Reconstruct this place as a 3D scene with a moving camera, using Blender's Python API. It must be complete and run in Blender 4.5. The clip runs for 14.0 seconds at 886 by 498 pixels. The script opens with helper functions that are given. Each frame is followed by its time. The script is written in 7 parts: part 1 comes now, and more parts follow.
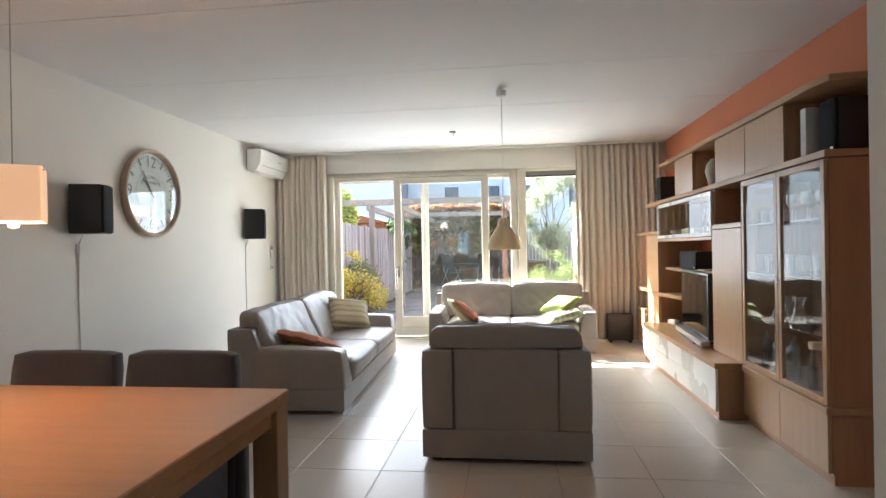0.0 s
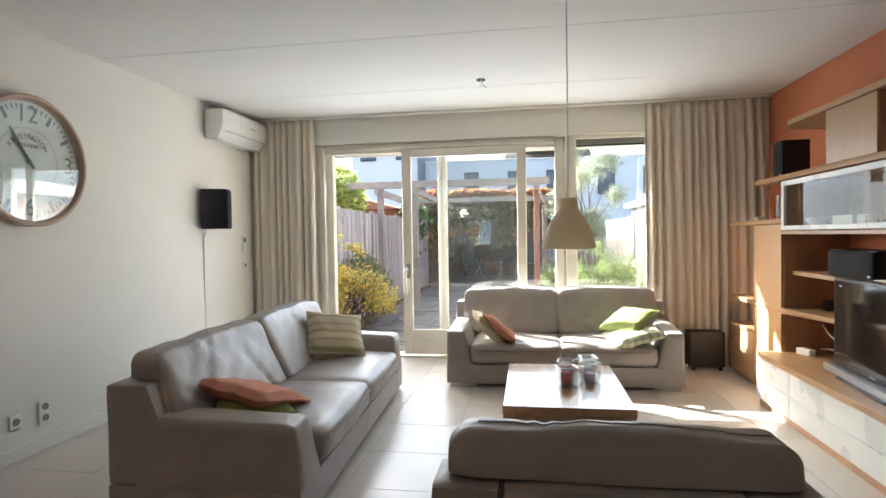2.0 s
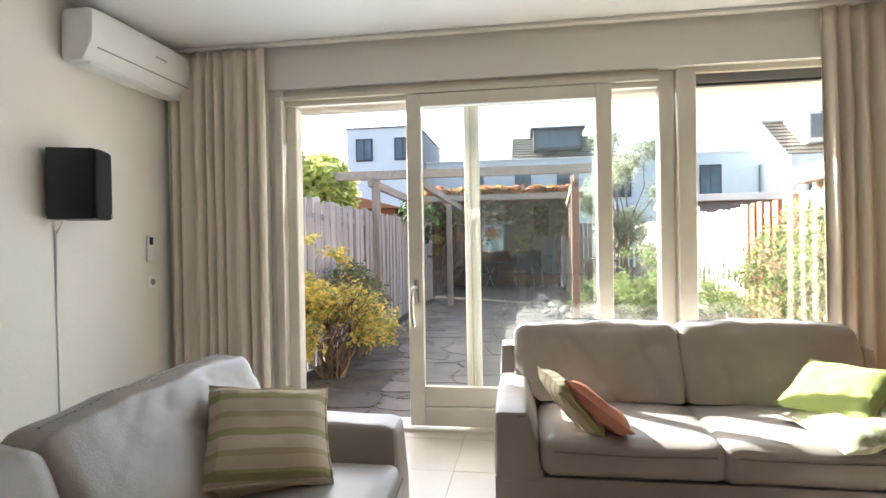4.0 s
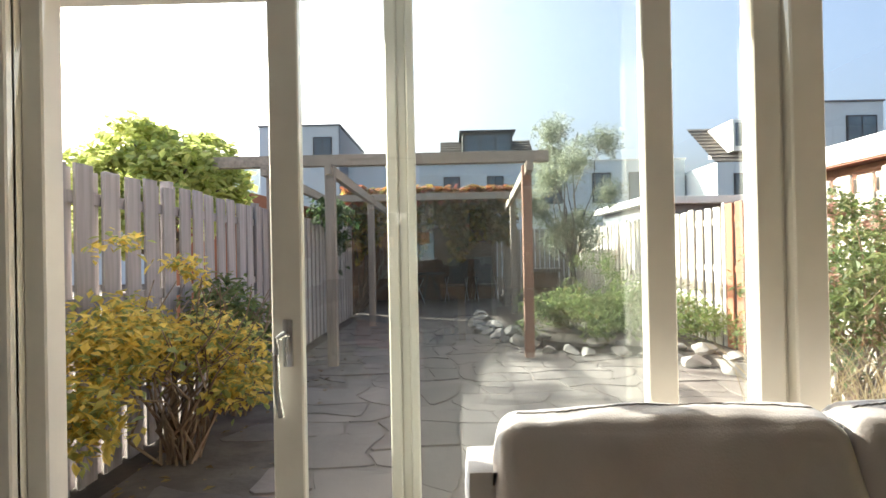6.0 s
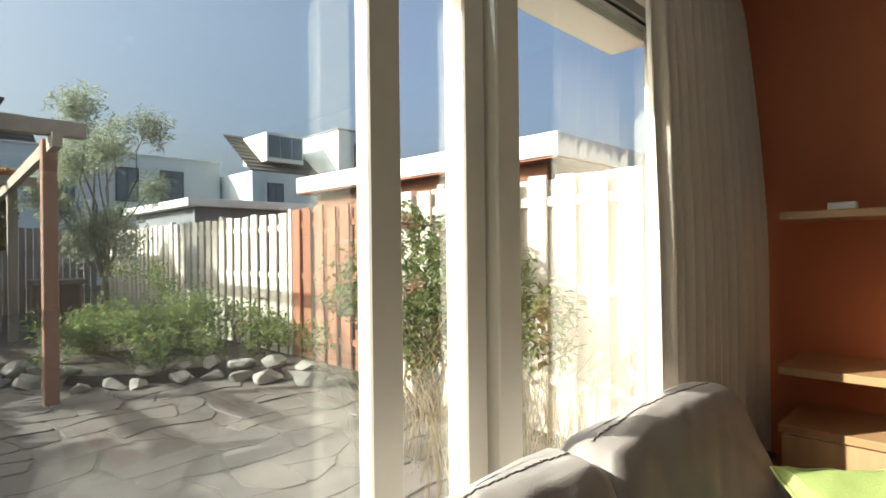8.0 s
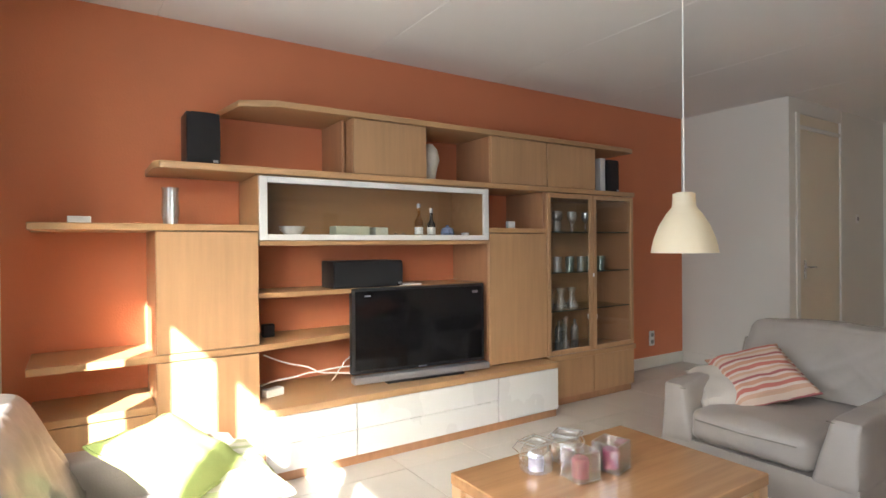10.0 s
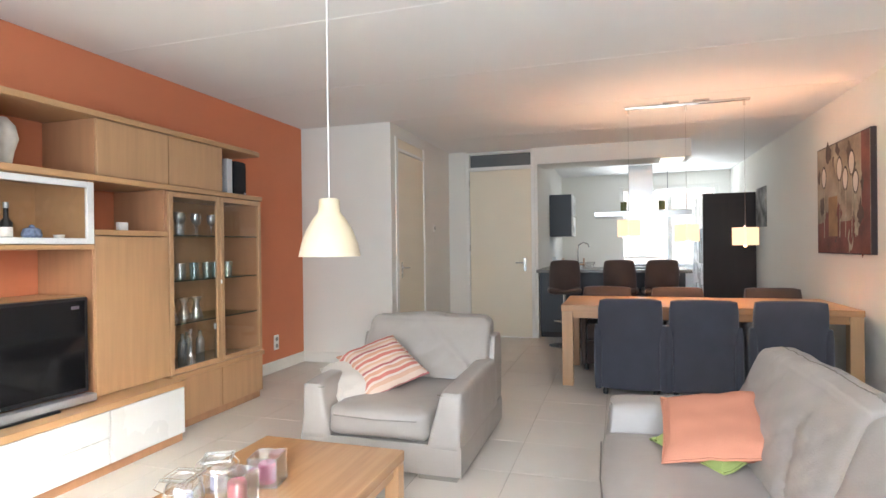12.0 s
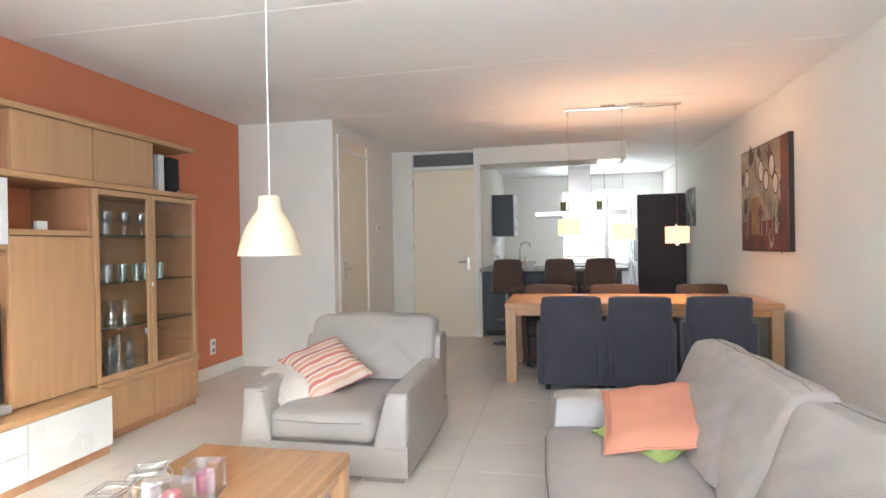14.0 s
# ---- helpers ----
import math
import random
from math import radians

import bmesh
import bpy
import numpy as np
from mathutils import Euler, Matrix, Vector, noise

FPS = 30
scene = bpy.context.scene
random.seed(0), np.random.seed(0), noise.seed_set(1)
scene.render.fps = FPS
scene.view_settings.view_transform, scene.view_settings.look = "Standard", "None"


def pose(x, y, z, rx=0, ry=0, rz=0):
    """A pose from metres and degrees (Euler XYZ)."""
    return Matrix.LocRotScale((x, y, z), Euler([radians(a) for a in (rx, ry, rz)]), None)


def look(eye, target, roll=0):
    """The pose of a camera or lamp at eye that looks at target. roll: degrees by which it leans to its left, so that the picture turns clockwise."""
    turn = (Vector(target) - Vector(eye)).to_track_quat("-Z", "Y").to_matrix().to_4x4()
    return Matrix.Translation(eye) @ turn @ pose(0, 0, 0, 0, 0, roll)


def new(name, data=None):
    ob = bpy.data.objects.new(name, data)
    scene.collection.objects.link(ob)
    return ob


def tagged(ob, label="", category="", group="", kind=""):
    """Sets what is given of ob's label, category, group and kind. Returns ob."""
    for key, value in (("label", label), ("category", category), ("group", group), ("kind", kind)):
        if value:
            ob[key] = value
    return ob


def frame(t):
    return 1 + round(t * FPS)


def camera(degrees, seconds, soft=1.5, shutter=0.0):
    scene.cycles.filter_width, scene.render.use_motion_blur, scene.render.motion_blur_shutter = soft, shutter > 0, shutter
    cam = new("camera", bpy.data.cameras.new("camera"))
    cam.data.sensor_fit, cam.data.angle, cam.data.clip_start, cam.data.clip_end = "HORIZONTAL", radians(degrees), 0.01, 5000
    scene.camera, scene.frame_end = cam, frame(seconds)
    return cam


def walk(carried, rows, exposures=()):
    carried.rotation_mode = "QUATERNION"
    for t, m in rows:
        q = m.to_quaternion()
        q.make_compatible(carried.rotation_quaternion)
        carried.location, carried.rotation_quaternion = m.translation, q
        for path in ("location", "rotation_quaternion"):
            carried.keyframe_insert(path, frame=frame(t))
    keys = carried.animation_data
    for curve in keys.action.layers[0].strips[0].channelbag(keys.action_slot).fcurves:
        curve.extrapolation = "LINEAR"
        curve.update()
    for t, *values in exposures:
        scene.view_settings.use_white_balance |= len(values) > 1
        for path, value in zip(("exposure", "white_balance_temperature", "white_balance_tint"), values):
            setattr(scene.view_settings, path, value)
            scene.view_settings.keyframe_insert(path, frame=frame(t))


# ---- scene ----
cam = camera(77.4, 14.0)
PATH = [
    (0, (0.154, -0.499, 1.243), (-0.086, 1.486, 1.24), -1.0),
    (0.5, (0.152, -0.253, 1.246), (-0.096, 1.731, 1.231), -1.0),
    (1, (0.103, 0.155, 1.288), (-0.155, 2.138, 1.254), -1.1),
    (1.5, (0.0, 0.685, 1.281), (-0.281, 2.665, 1.245), -1.0),
    (2, (-0.108, 1.276, 1.297), (-0.414, 3.252, 1.251), -0.9),
    (2.5, (-0.285, 1.87, 1.275), (-0.598, 3.846, 1.244), -0.85),
    (3, (-0.451, 2.426, 1.271), (-0.759, 4.402, 1.235), -0.8),
    (3.2, (-0.481, 2.646, 1.268), (-0.795, 4.621, 1.233), -0.8),
    (5.3, (-0.907, 4.697, 1.208), (-1.081, 6.689, 1.217), -1.2),
    (5.5, (-0.899, 4.87, 1.208), (-1.039, 6.865, 1.218), -1.2),
    (6, (-0.847, 5.272, 1.215), (-0.88, 7.272, 1.225), -1.1),
    (6.5, (-0.81, 5.575, 1.211), (-0.628, 7.567, 1.235), -0.85),
    (7, (-0.776, 5.806, 1.21), (-0.239, 7.732, 1.233), -0.5),
    (7.2, (-0.775, 5.868, 1.209), (-0.075, 7.741, 1.234), -0.6),
    (7.6, (-0.868, 5.930, 1.222), (0.192, 7.626, 1.232), -0.65),
    (8.2, (-1.030, 6.200, 1.252), (0.567, 7.404, 1.252), -0.65),
    (8.8, (-1.180, 6.460, 1.285), (0.769, 6.910, 1.275), -0.65),
    (9.3, (-1.277, 6.603, 1.306), (0.704, 6.326, 1.277), -0.7),
    (9.5, (-1.291, 6.594, 1.302), (0.632, 6.047, 1.276), -0.6),
    (10, (-1.366, 6.525, 1.262), (0.307, 5.429, 1.251), -0.5),
    (10.5, (-1.374, 6.528, 1.262), (-0.065, 5.016, 1.253), -0.7),
    (11, (-1.297, 6.52, 1.259), (-0.306, 4.782, 1.254), -0.6),
    (11.5, (-1.205, 6.546, 1.255), (-0.463, 4.688, 1.251), -0.6),
    (12, (-1.166, 6.566, 1.258), (-0.566, 4.659, 1.252), -0.7),
    (12.5, (-1.148, 6.558, 1.254), (-0.631, 4.626, 1.248), -0.8),
    (13, (-1.142, 6.552, 1.253), (-0.68, 4.607, 1.247), -0.8),
    (13.5, (-1.137, 6.549, 1.254), (-0.712, 4.595, 1.247), -0.8),
    (14, (-1.149, 6.549, 1.247), (-0.748, 4.589, 1.24), -1.0),
]
EXPOSURES = [(0, 3.2, 5750, 6), (2.0, 2.9, 5850, 6), (3.2, 2.7, 5900, 6), (5.3, 2.3, 5950, 6), (6.0, 1.85, 6150, 5), (7.2, 1.4, 6150, 4), (9.2, 1.0, 6000, 7),
             (9.5, 1.3, 5850, 9), (9.8, 2.6, 5900, 8), (10.1, 3.45, 5950, 8), (10.5, 3.85, 5800, 7), (14, 4.2, 5650, 7)]
walk(cam, [(t, look(eye, target, roll)) for t, eye, target, roll in PATH], EXPOSURES)

# ---- world, sun, window light ----
SUN_DIR = Vector((1.58, -1.0, -1.04)).normalized()
world = bpy.data.worlds.new("sky")
scene.world = world
world.use_nodes = True
wn = world.node_tree
sky = wn.nodes.new("ShaderNodeTexSky")
sky.sky_type = "NISHITA"
sky.sun_disc = False
sky.sun_elevation = math.asin(-SUN_DIR.z)
sky.sun_rotation = math.atan2(-SUN_DIR.x, -SUN_DIR.y)
sky.dust_density = 8.5
sky.air_density = 0.75
sky.ozone_density = 0.6
wn.links.new(sky.outputs[0], wn.nodes["Background"].inputs[0])
wn.nodes["Background"].inputs[1].default_value = 0.15

sun = new("sun", bpy.data.lights.new("sun", "SUN"))
sun.data.energy = 5.0
sun.data.angle = radians(0.6)
sun.data.color = (1.0, 0.94, 0.84)
sun.matrix_world = Matrix.Translation((-20, 20, 20)) @ SUN_DIR.to_track_quat("-Z", "Y").to_matrix().to_4x4()


def window_light(name, centre, normal, sx, sy, watts, spread, color):
    ob = new(name, bpy.data.lights.new(name, "AREA"))
    ob.data.shape = "RECTANGLE"
    ob.data.size, ob.data.size_y = sx, sy
    ob.data.energy = watts
    ob.data.spread = radians(spread)
    ob.data.color = color
    ob.matrix_world = Matrix.Translation(centre) @ Vector(normal).to_track_quat("-Z", "Y").to_matrix().to_4x4()
    return ob


# skylight and garden bounce thrown in under the ceiling through the garden window and the kitchen window
window_light("garden_window_light", (-0.65, 7.04, 1.25), (0, -1.0, 0.12), 3.3, 1.9, 6.4, 156, (0.93, 0.96, 1.0))
window_light("kitchen_window_light", (-2.1, -4.54, 1.6), (0, 0.68, 0.73), 1.6, 0.9, 1.5, 88, (1.0, 0.97, 0.92))


# ---- materials ----
def mat(name, color, rough=0.6, metal=0.0, var=0.08, scale=3.0, grain=0.0, gscale=120.0, bump=0.0, bscale=60.0,
        stretch=(1, 1, 1), spec=0.5, coat=0.0, rand=0.0, trans=0.0, sheen=0.0):
    """Paint or cloth with stains at one scale, grain at another and fine relief."""
    m = bpy.data.materials.new(name)
    m.use_nodes = True
    nt = m.node_tree
    b = nt.nodes["Principled BSDF"]
    b.inputs["Roughness"].default_value = rough
    b.inputs["Metallic"].default_value = metal
    b.inputs["Specular IOR Level"].default_value = spec
    b.inputs["Coat Weight"].default_value = coat
    b.inputs["Sheen Weight"].default_value = sheen
    if trans:
        b.inputs["Transmission Weight"].default_value = trans
    tc = nt.nodes.new("ShaderNodeTexCoord")
    mp = nt.nodes.new("ShaderNodeMapping")
    mp.inputs["Scale"].default_value = stretch
    nt.links.new(tc.outputs["Object"], mp.inputs[0])
    n1 = nt.nodes.new("ShaderNodeTexNoise")
    n1.inputs["Scale"].default_value = scale
    n1.inputs["Detail"].default_value = 4
    n2 = nt.nodes.new("ShaderNodeTexNoise")
    n2.inputs["Scale"].default_value = gscale
    n2.inputs["Detail"].default_value = 3
    nt.links.new(mp.outputs[0], n1.inputs["Vector"])
    nt.links.new(mp.outputs[0], n2.inputs["Vector"])
    hsv = nt.nodes.new("ShaderNodeHueSaturation")
    hsv.inputs["Color"].default_value = (*color, 1)
    mr = nt.nodes.new("ShaderNodeMapRange")
    mr.inputs["From Min"].default_value, mr.inputs["From Max"].default_value = 0.3, 0.7
    mr.inputs["To Min"].default_value, mr.inputs["To Max"].default_value = 1 - var, 1 + var
    nt.links.new(n1.outputs["Fac"], mr.inputs["Value"])
    ad = nt.nodes.new("ShaderNodeMath")
    ad.operation = "MULTIPLY_ADD"
    ad.inputs[1].default_value = grain
    nt.links.new(n2.outputs["Fac"], ad.inputs[0])
    ofs = nt.nodes.new("ShaderNodeMath")
    ofs.operation = "SUBTRACT"
    ofs.inputs[1].default_value = grain * 0.5
    nt.links.new(mr.outputs[0], ofs.inputs[0])
    nt.links.new(ofs.outputs[0], ad.inputs[2])
    last = ad
    if rand:
        oi = nt.nodes.new("ShaderNodeObjectInfo")
        r2 = nt.nodes.new("ShaderNodeMath")
        r2.operation = "MULTIPLY_ADD"
        r2.inputs[1].default_value = rand
        nt.links.new(oi.outputs["Random"], r2.inputs[0])
        nt.links.new(ad.outputs[0], r2.inputs[2])
        last = r2
    nt.links.new(last.outputs[0], hsv.inputs["Value"])
    nt.links.new(hsv.outputs[0], b.inputs["Base Color"])
    rr = nt.nodes.new("ShaderNodeMapRange")
    rr.inputs["To Min"].default_value, rr.inputs["To Max"].default_value = max(rough - 0.06, 0.02), min(rough + 0.06, 1)
    nt.links.new(n1.outputs["Fac"], rr.inputs["Value"])
    nt.links.new(rr.outputs[0], b.inputs["Roughness"])
    if bump:
        nb = nt.nodes.new("ShaderNodeTexNoise")
        nb.inputs["Scale"].default_value = bscale
        nb.inputs["Detail"].default_value = 4
        nt.links.new(mp.outputs[0], nb.inputs["Vector"])
        bp = nt.nodes.new("ShaderNodeBump")
        bp.inputs["Strength"].default_value = bump
        bp.inputs["Distance"].default_value = 0.01
        nt.links.new(nb.outputs["Fac"], bp.inputs["Height"])
        nt.links.new(bp.outputs[0], b.inputs["Normal"])
    return m


def glass_mat(name, color=(1, 1, 1), rough=0.0, ior=1.45):
    m = bpy.data.materials.new(name)
    m.use_nodes = True
    b = m.node_tree.nodes["Principled BSDF"]
    b.inputs["Base Color"].default_value = (*color, 1)
    b.inputs["Roughness"].default_value = rough
    b.inputs["Transmission Weight"].default_value = 1
    b.inputs["IOR"].default_value = ior
    return m


def pane_mat(name, tint=(1, 1, 1), gloss=0.08, rim=0.45, dust_glint=0.0):
    """Thin clear glazing: see-through with a Fresnel gloss."""
    m = bpy.data.materials.new(name)
    m.use_nodes = True
    nt = m.node_tree
    nt.nodes.remove(nt.nodes["Principled BSDF"])
    out = nt.nodes["Material Output"]
    tr = nt.nodes.new("ShaderNodeBsdfTransparent")
    tr.inputs[0].default_value = (*tint, 1)
    gl = nt.nodes.new("ShaderNodeBsdfGlossy")
    gl.inputs["Roughness"].default_value = 0.01
    lw = nt.nodes.new("ShaderNodeLayerWeight")
    pw = nt.nodes.new("ShaderNodeMath")
    pw.operation = "POWER"
    pw.inputs[1].default_value = 3.0
    nt.links.new(lw.outputs["Facing"], pw.inputs[0])
    ad = nt.nodes.new("ShaderNodeMath")
    ad.operation = "MULTIPLY_ADD"
    ad.inputs[1].default_value = rim
    ad.inputs[2].default_value = gloss
    nt.links.new(pw.outputs[0], ad.inputs[0])
    mx = nt.nodes.new("ShaderNodeMixShader")
    nt.links.new(ad.outputs[0], mx.inputs[0])
    # white diffuse share: dust on window panes, painted-in glints on glassware
    if dust_glint:
        df = nt.nodes.new("ShaderNodeBsdfDiffuse")
        df.inputs[0].default_value = (0.8, 0.8, 0.78, 1)
        no = nt.nodes.new("ShaderNodeTexNoise")
        no.inputs["Scale"].default_value = 2.5
        no.inputs["Detail"].default_value = 5
        am = nt.nodes.new("ShaderNodeMath")
        am.operation = "MULTIPLY"
        am.inputs[1].default_value = dust_glint * 2
        nt.links.new(no.outputs["Fac"], am.inputs[0])
        dm_ = nt.nodes.new("ShaderNodeMixShader")
        nt.links.new(am.outputs[0], dm_.inputs[0])
        nt.links.new(tr.outputs[0], dm_.inputs[1])
        nt.links.new(df.outputs[0], dm_.inputs[2])
        tr = dm_
    nt.links.new(tr.outputs[0], mx.inputs[1])
    nt.links.new(gl.outputs[0], mx.inputs[2])
    nt.links.new(mx.outputs[0], out.inputs[0])
    return m


def stripe_mat(name, cols, axis, freq, rough=0.85):
    """Woven cloth in stripes."""
    m = mat(name, (0.8, 0.8, 0.8), rough, bump=0.25, bscale=300, grain=0.15, gscale=250)
    nt = m.node_tree
    b = nt.nodes["Principled BSDF"]
    tc = nt.nodes.new("ShaderNodeTexCoord")
    sp = nt.nodes.new("ShaderNodeSeparateXYZ")
    nt.links.new(tc.outputs["Object"], sp.inputs[0])
    mu = nt.nodes.new("ShaderNodeMath")
    mu.operation = "MULTIPLY"
    mu.inputs[1].default_value = freq
    nt.links.new(sp.outputs[axis], mu.inputs[0])
    fr = nt.nodes.new("ShaderNodeMath")
    fr.operation = "FRACT"
    nt.links.new(mu.outputs[0], fr.inputs[0])
    cr = nt.nodes.new("ShaderNodeValToRGB")
    cr.color_ramp.interpolation = "CONSTANT"
    els = cr.color_ramp.elements
    while len(els) < len(cols):
        els.new(0.5)
    for i, (p, c) in enumerate(cols):
        els[i].position = p
        els[i].color = (*c, 1)
    nt.links.new(fr.outputs[0], cr.inputs[0])
    hs = [n for n in nt.nodes if n.bl_idname == "ShaderNodeHueSaturation"][0]
    nt.links.new(cr.outputs[0], hs.inputs["Color"])
    return m


def wood_mat(name, color, axis, rough=0.42, var=0.08, coat=0.0, rand=0.0):
    st = [14, 14, 14]
    st[axis] = 0.9
    return mat(name, color, rough, var=var, scale=1.6, grain=0.09, gscale=6.0, bump=0.06, bscale=9, stretch=tuple(st), coat=coat, rand=rand)


def glow_mat(name, color, strength):
    m = bpy.data.materials.new(name)
    m.use_nodes = True
    b = m.node_tree.nodes["Principled BSDF"]
    b.inputs["Base Color"].default_value = (*color, 1)
    b.inputs["Emission Color"].default_value = (*color, 1)
    b.inputs["Emission Strength"].default_value = strength
    return m


M_wall = mat("white_wall", (0.80, 0.785, 0.73), 0.85, var=0.02, scale=1.2, bump=0.12, bscale=90)
M_ceil = mat("ceiling_paint", (0.82, 0.81, 0.79), 0.9, var=0.02, scale=0.8, bump=0.12, bscale=70)
M_orange = mat("orange_wall", (0.60, 0.21, 0.10), 0.8, var=0.04, scale=1.0, bump=0.12, bscale=90)
M_trim = mat("white_trim", (0.80, 0.79, 0.74), 0.4, var=0.02, bump=0.03, bscale=40)
M_door = mat("cream_door", (0.80, 0.73, 0.58), 0.42, var=0.02, scale=1.5, bump=0.03, bscale=30)
M_frame = mat("frame_paint", (0.74, 0.70, 0.60), 0.4, var=0.05, scale=5, bump=0.05, bscale=50)
M_tile = mat("floor_tile", (0.58, 0.535, 0.475), 0.30, var=0.05, scale=2.2, grain=0.05, gscale=40, bump=0.02, bscale=30, rand=0.04)
M_grout = mat("grout", (0.34, 0.29, 0.24), 0.9, var=0.1, scale=8)
M_oak = wood_mat("oak_veneer", (0.44, 0.265, 0.135), 2, 0.34)
M_oaky = wood_mat("oak_veneer_long", (0.42, 0.25, 0.12), 1, 0.34)
M_oakx = wood_mat("oak_table", (0.45, 0.235, 0.10), 0, 0.33)
M_oakc = wood_mat("oak_coffee_top", (0.40, 0.22, 0.10), 1, 0.18, 0.14, 0.5)
M_oakd = wood_mat("oak_side", (0.39, 0.205, 0.105), 2, 0.36)
M_white_gloss = mat("white_lacquer", (0.68, 0.68, 0.675), 0.28, var=0.01)
M_leather = mat("taupe_leather", (0.335, 0.302, 0.272), 0.35, var=0.06, scale=4, grain=0.05, gscale=60, bump=0.12, bscale=160, spec=0.38)
_nt = M_leather.node_tree
_cr = _nt.nodes.new("ShaderNodeTexNoise")
_cr.inputs["Scale"].default_value, _cr.inputs["Detail"].default_value, _cr.inputs["Distortion"].default_value = 4.0, 2.0, 0.7
_tc = [n for n in _nt.nodes if n.bl_idname == "ShaderNodeTexCoord"][0]
_nt.links.new(_tc.outputs["Object"], _cr.inputs["Vector"])
_fine = [n for n in _nt.nodes if n.bl_idname == "ShaderNodeBump"][0]
_big = _nt.nodes.new("ShaderNodeBump")
_big.inputs["Strength"].default_value, _big.inputs["Distance"].default_value = 0.28, 0.03
_nt.links.new(_cr.outputs["Fac"], _big.inputs["Height"])
_nt.links.new(_big.outputs[0], _fine.inputs["Normal"])
M_pipe = mat("leather_seam", (0.20, 0.175, 0.15), 0.5, var=0.05)
M_chrome = mat("brushed_steel", (0.62, 0.62, 0.61), 0.25, 1.0, var=0.03)
M_black = mat("black_plastic", (0.012, 0.012, 0.013), 0.35, var=0.1)
M_blackcloth = mat("black_grille", (0.012, 0.012, 0.014), 0.9, var=0.1, bump=0.4, bscale=500)
M_screen = mat("tv_screen", (0.005, 0.005, 0.006), 0.08, var=0.02, spec=0.45)
M_silver = mat("silver_plastic", (0.42, 0.43, 0.46), 0.35, 0.6, var=0.03)
M_white_pl = mat("white_plastic", (0.82, 0.82, 0.80), 0.4, var=0.015)
M_curtain = mat("curtain_linen", (0.74, 0.67, 0.56), 0.9, var=0.06, scale=3, grain=0.12, gscale=180, bump=0.2, bscale=250, stretch=(1, 1, 0.25))
M_lamp = mat("cream_shade", (0.87, 0.82, 0.69), 0.45, var=0.02)
_nt = M_lamp.node_tree
_tl = _nt.nodes.new("ShaderNodeBsdfTranslucent")
_tl.inputs[0].default_value = (0.95, 0.86, 0.64, 1)
_mx = _nt.nodes.new("ShaderNodeMixShader")
_mx.inputs[0].default_value = 0.5
_nt.links.new(_nt.nodes["Principled BSDF"].outputs[0], _mx.inputs[1])
_nt.links.new(_tl.outputs[0], _mx.inputs[2])
_nt.links.new(_mx.outputs[0], _nt.nodes["Material Output"].inputs[0])
M_charcoal = mat("charcoal_fabric", (0.045, 0.046, 0.060), 0.9, var=0.14, scale=5, grain=0.2, gscale=200, bump=0.3, bscale=350, sheen=0.3)
M_brownfab = mat("brown_fabric", (0.075, 0.05, 0.04), 0.9, var=0.12, scale=5, grain=0.2, gscale=200, bump=0.3, bscale=350, sheen=0.2)
M_anth = mat("anthracite_panel", (0.045, 0.052, 0.062), 0.45, var=0.06, scale=3)
M_darkwood = mat("wenge_panel", (0.030, 0.022, 0.019), 0.5, var=0.12, scale=2, stretch=(8, 8, 0.6))
M_stone_top = mat("granite_top", (0.16, 0.15, 0.13), 0.2, var=0.2, scale=12, grain=0.3, gscale=150)
M_pane = pane_mat("window_glass", (0.965, 0.985, 0.98), 0.075, 0.5, 0.012)
M_streetpane = pane_mat("street_window_glass", (0.90, 0.93, 0.94), 0.015, 0.15)
M_cabglass = pane_mat("cabinet_glass", (0.98, 0.98, 0.97), 0.022, 0.26)
M_shelfglass = pane_mat("shelf_glass", (0.86, 0.92, 0.89), 0.03)
M_shelfedge = mat("shelf_glass_edge", (0.03, 0.07, 0.06), 0.15)
# last value whitens the glassware in place of glints from the window
M_glass = pane_mat("clear_glass", (0.95, 0.97, 0.965), 0.22, 0.7, 0.05)
M_bluegl = pane_mat("blue_glass", (0.72, 0.85, 0.93), 0.22, 0.7, 0.05)
M_greengl = pane_mat("green_glass", (0.78, 0.91, 0.87), 0.22, 0.7, 0.05)
M_pinkgl = pane_mat("pink_glass", (0.95, 0.86, 0.88), 0.22, 0.7, 0.05)
M_amber = glass_mat("amber_spirit", (0.85, 0.55, 0.2))
M_cable = mat("white_cable", (0.82, 0.81, 0.79), 0.5, var=0.02)
M_candle = mat("red_candle", (0.46, 0.045, 0.13), 0.45, var=0.05)
M_candle_p = mat("lilac_candle", (0.50, 0.46, 0.62), 0.5, var=0.05)


# ---- mesh helpers ----
def part(name, bm, material, parent=None, label="", smooth=True, matrix=None):
    """Links a bmesh as one mesh object under a thing or a part."""
    if matrix is not None:
        bm.transform(matrix)
    bmesh.ops.recalc_face_normals(bm, faces=bm.faces)
    me = bpy.data.meshes.new(name)
    bm.to_mesh(me)
    bm.free()
    me.materials.append(material)
    if smooth:
        for p in me.polygons:
            p.use_smooth = True
        me.set_sharp_from_angle(angle=radians(35))
    ob = new(name, me)
    if parent is not None:
        ob.parent = parent
    if label:
        ob["label"] = label
    return ob


def thing(name, label, category, at=(0, 0, 0), rz=0, group="", kind=""):
    ob = new(name)
    ob.empty_display_size = 0.1
    ob.matrix_world = pose(*at, 0, 0, rz)
    return tagged(ob, label, category, group, kind)


def merge(bm, other):
    me = bpy.data.meshes.new("tmp")
    other.to_mesh(me)
    other.free()
    bm.from_mesh(me)
    bpy.data.meshes.remove(me)


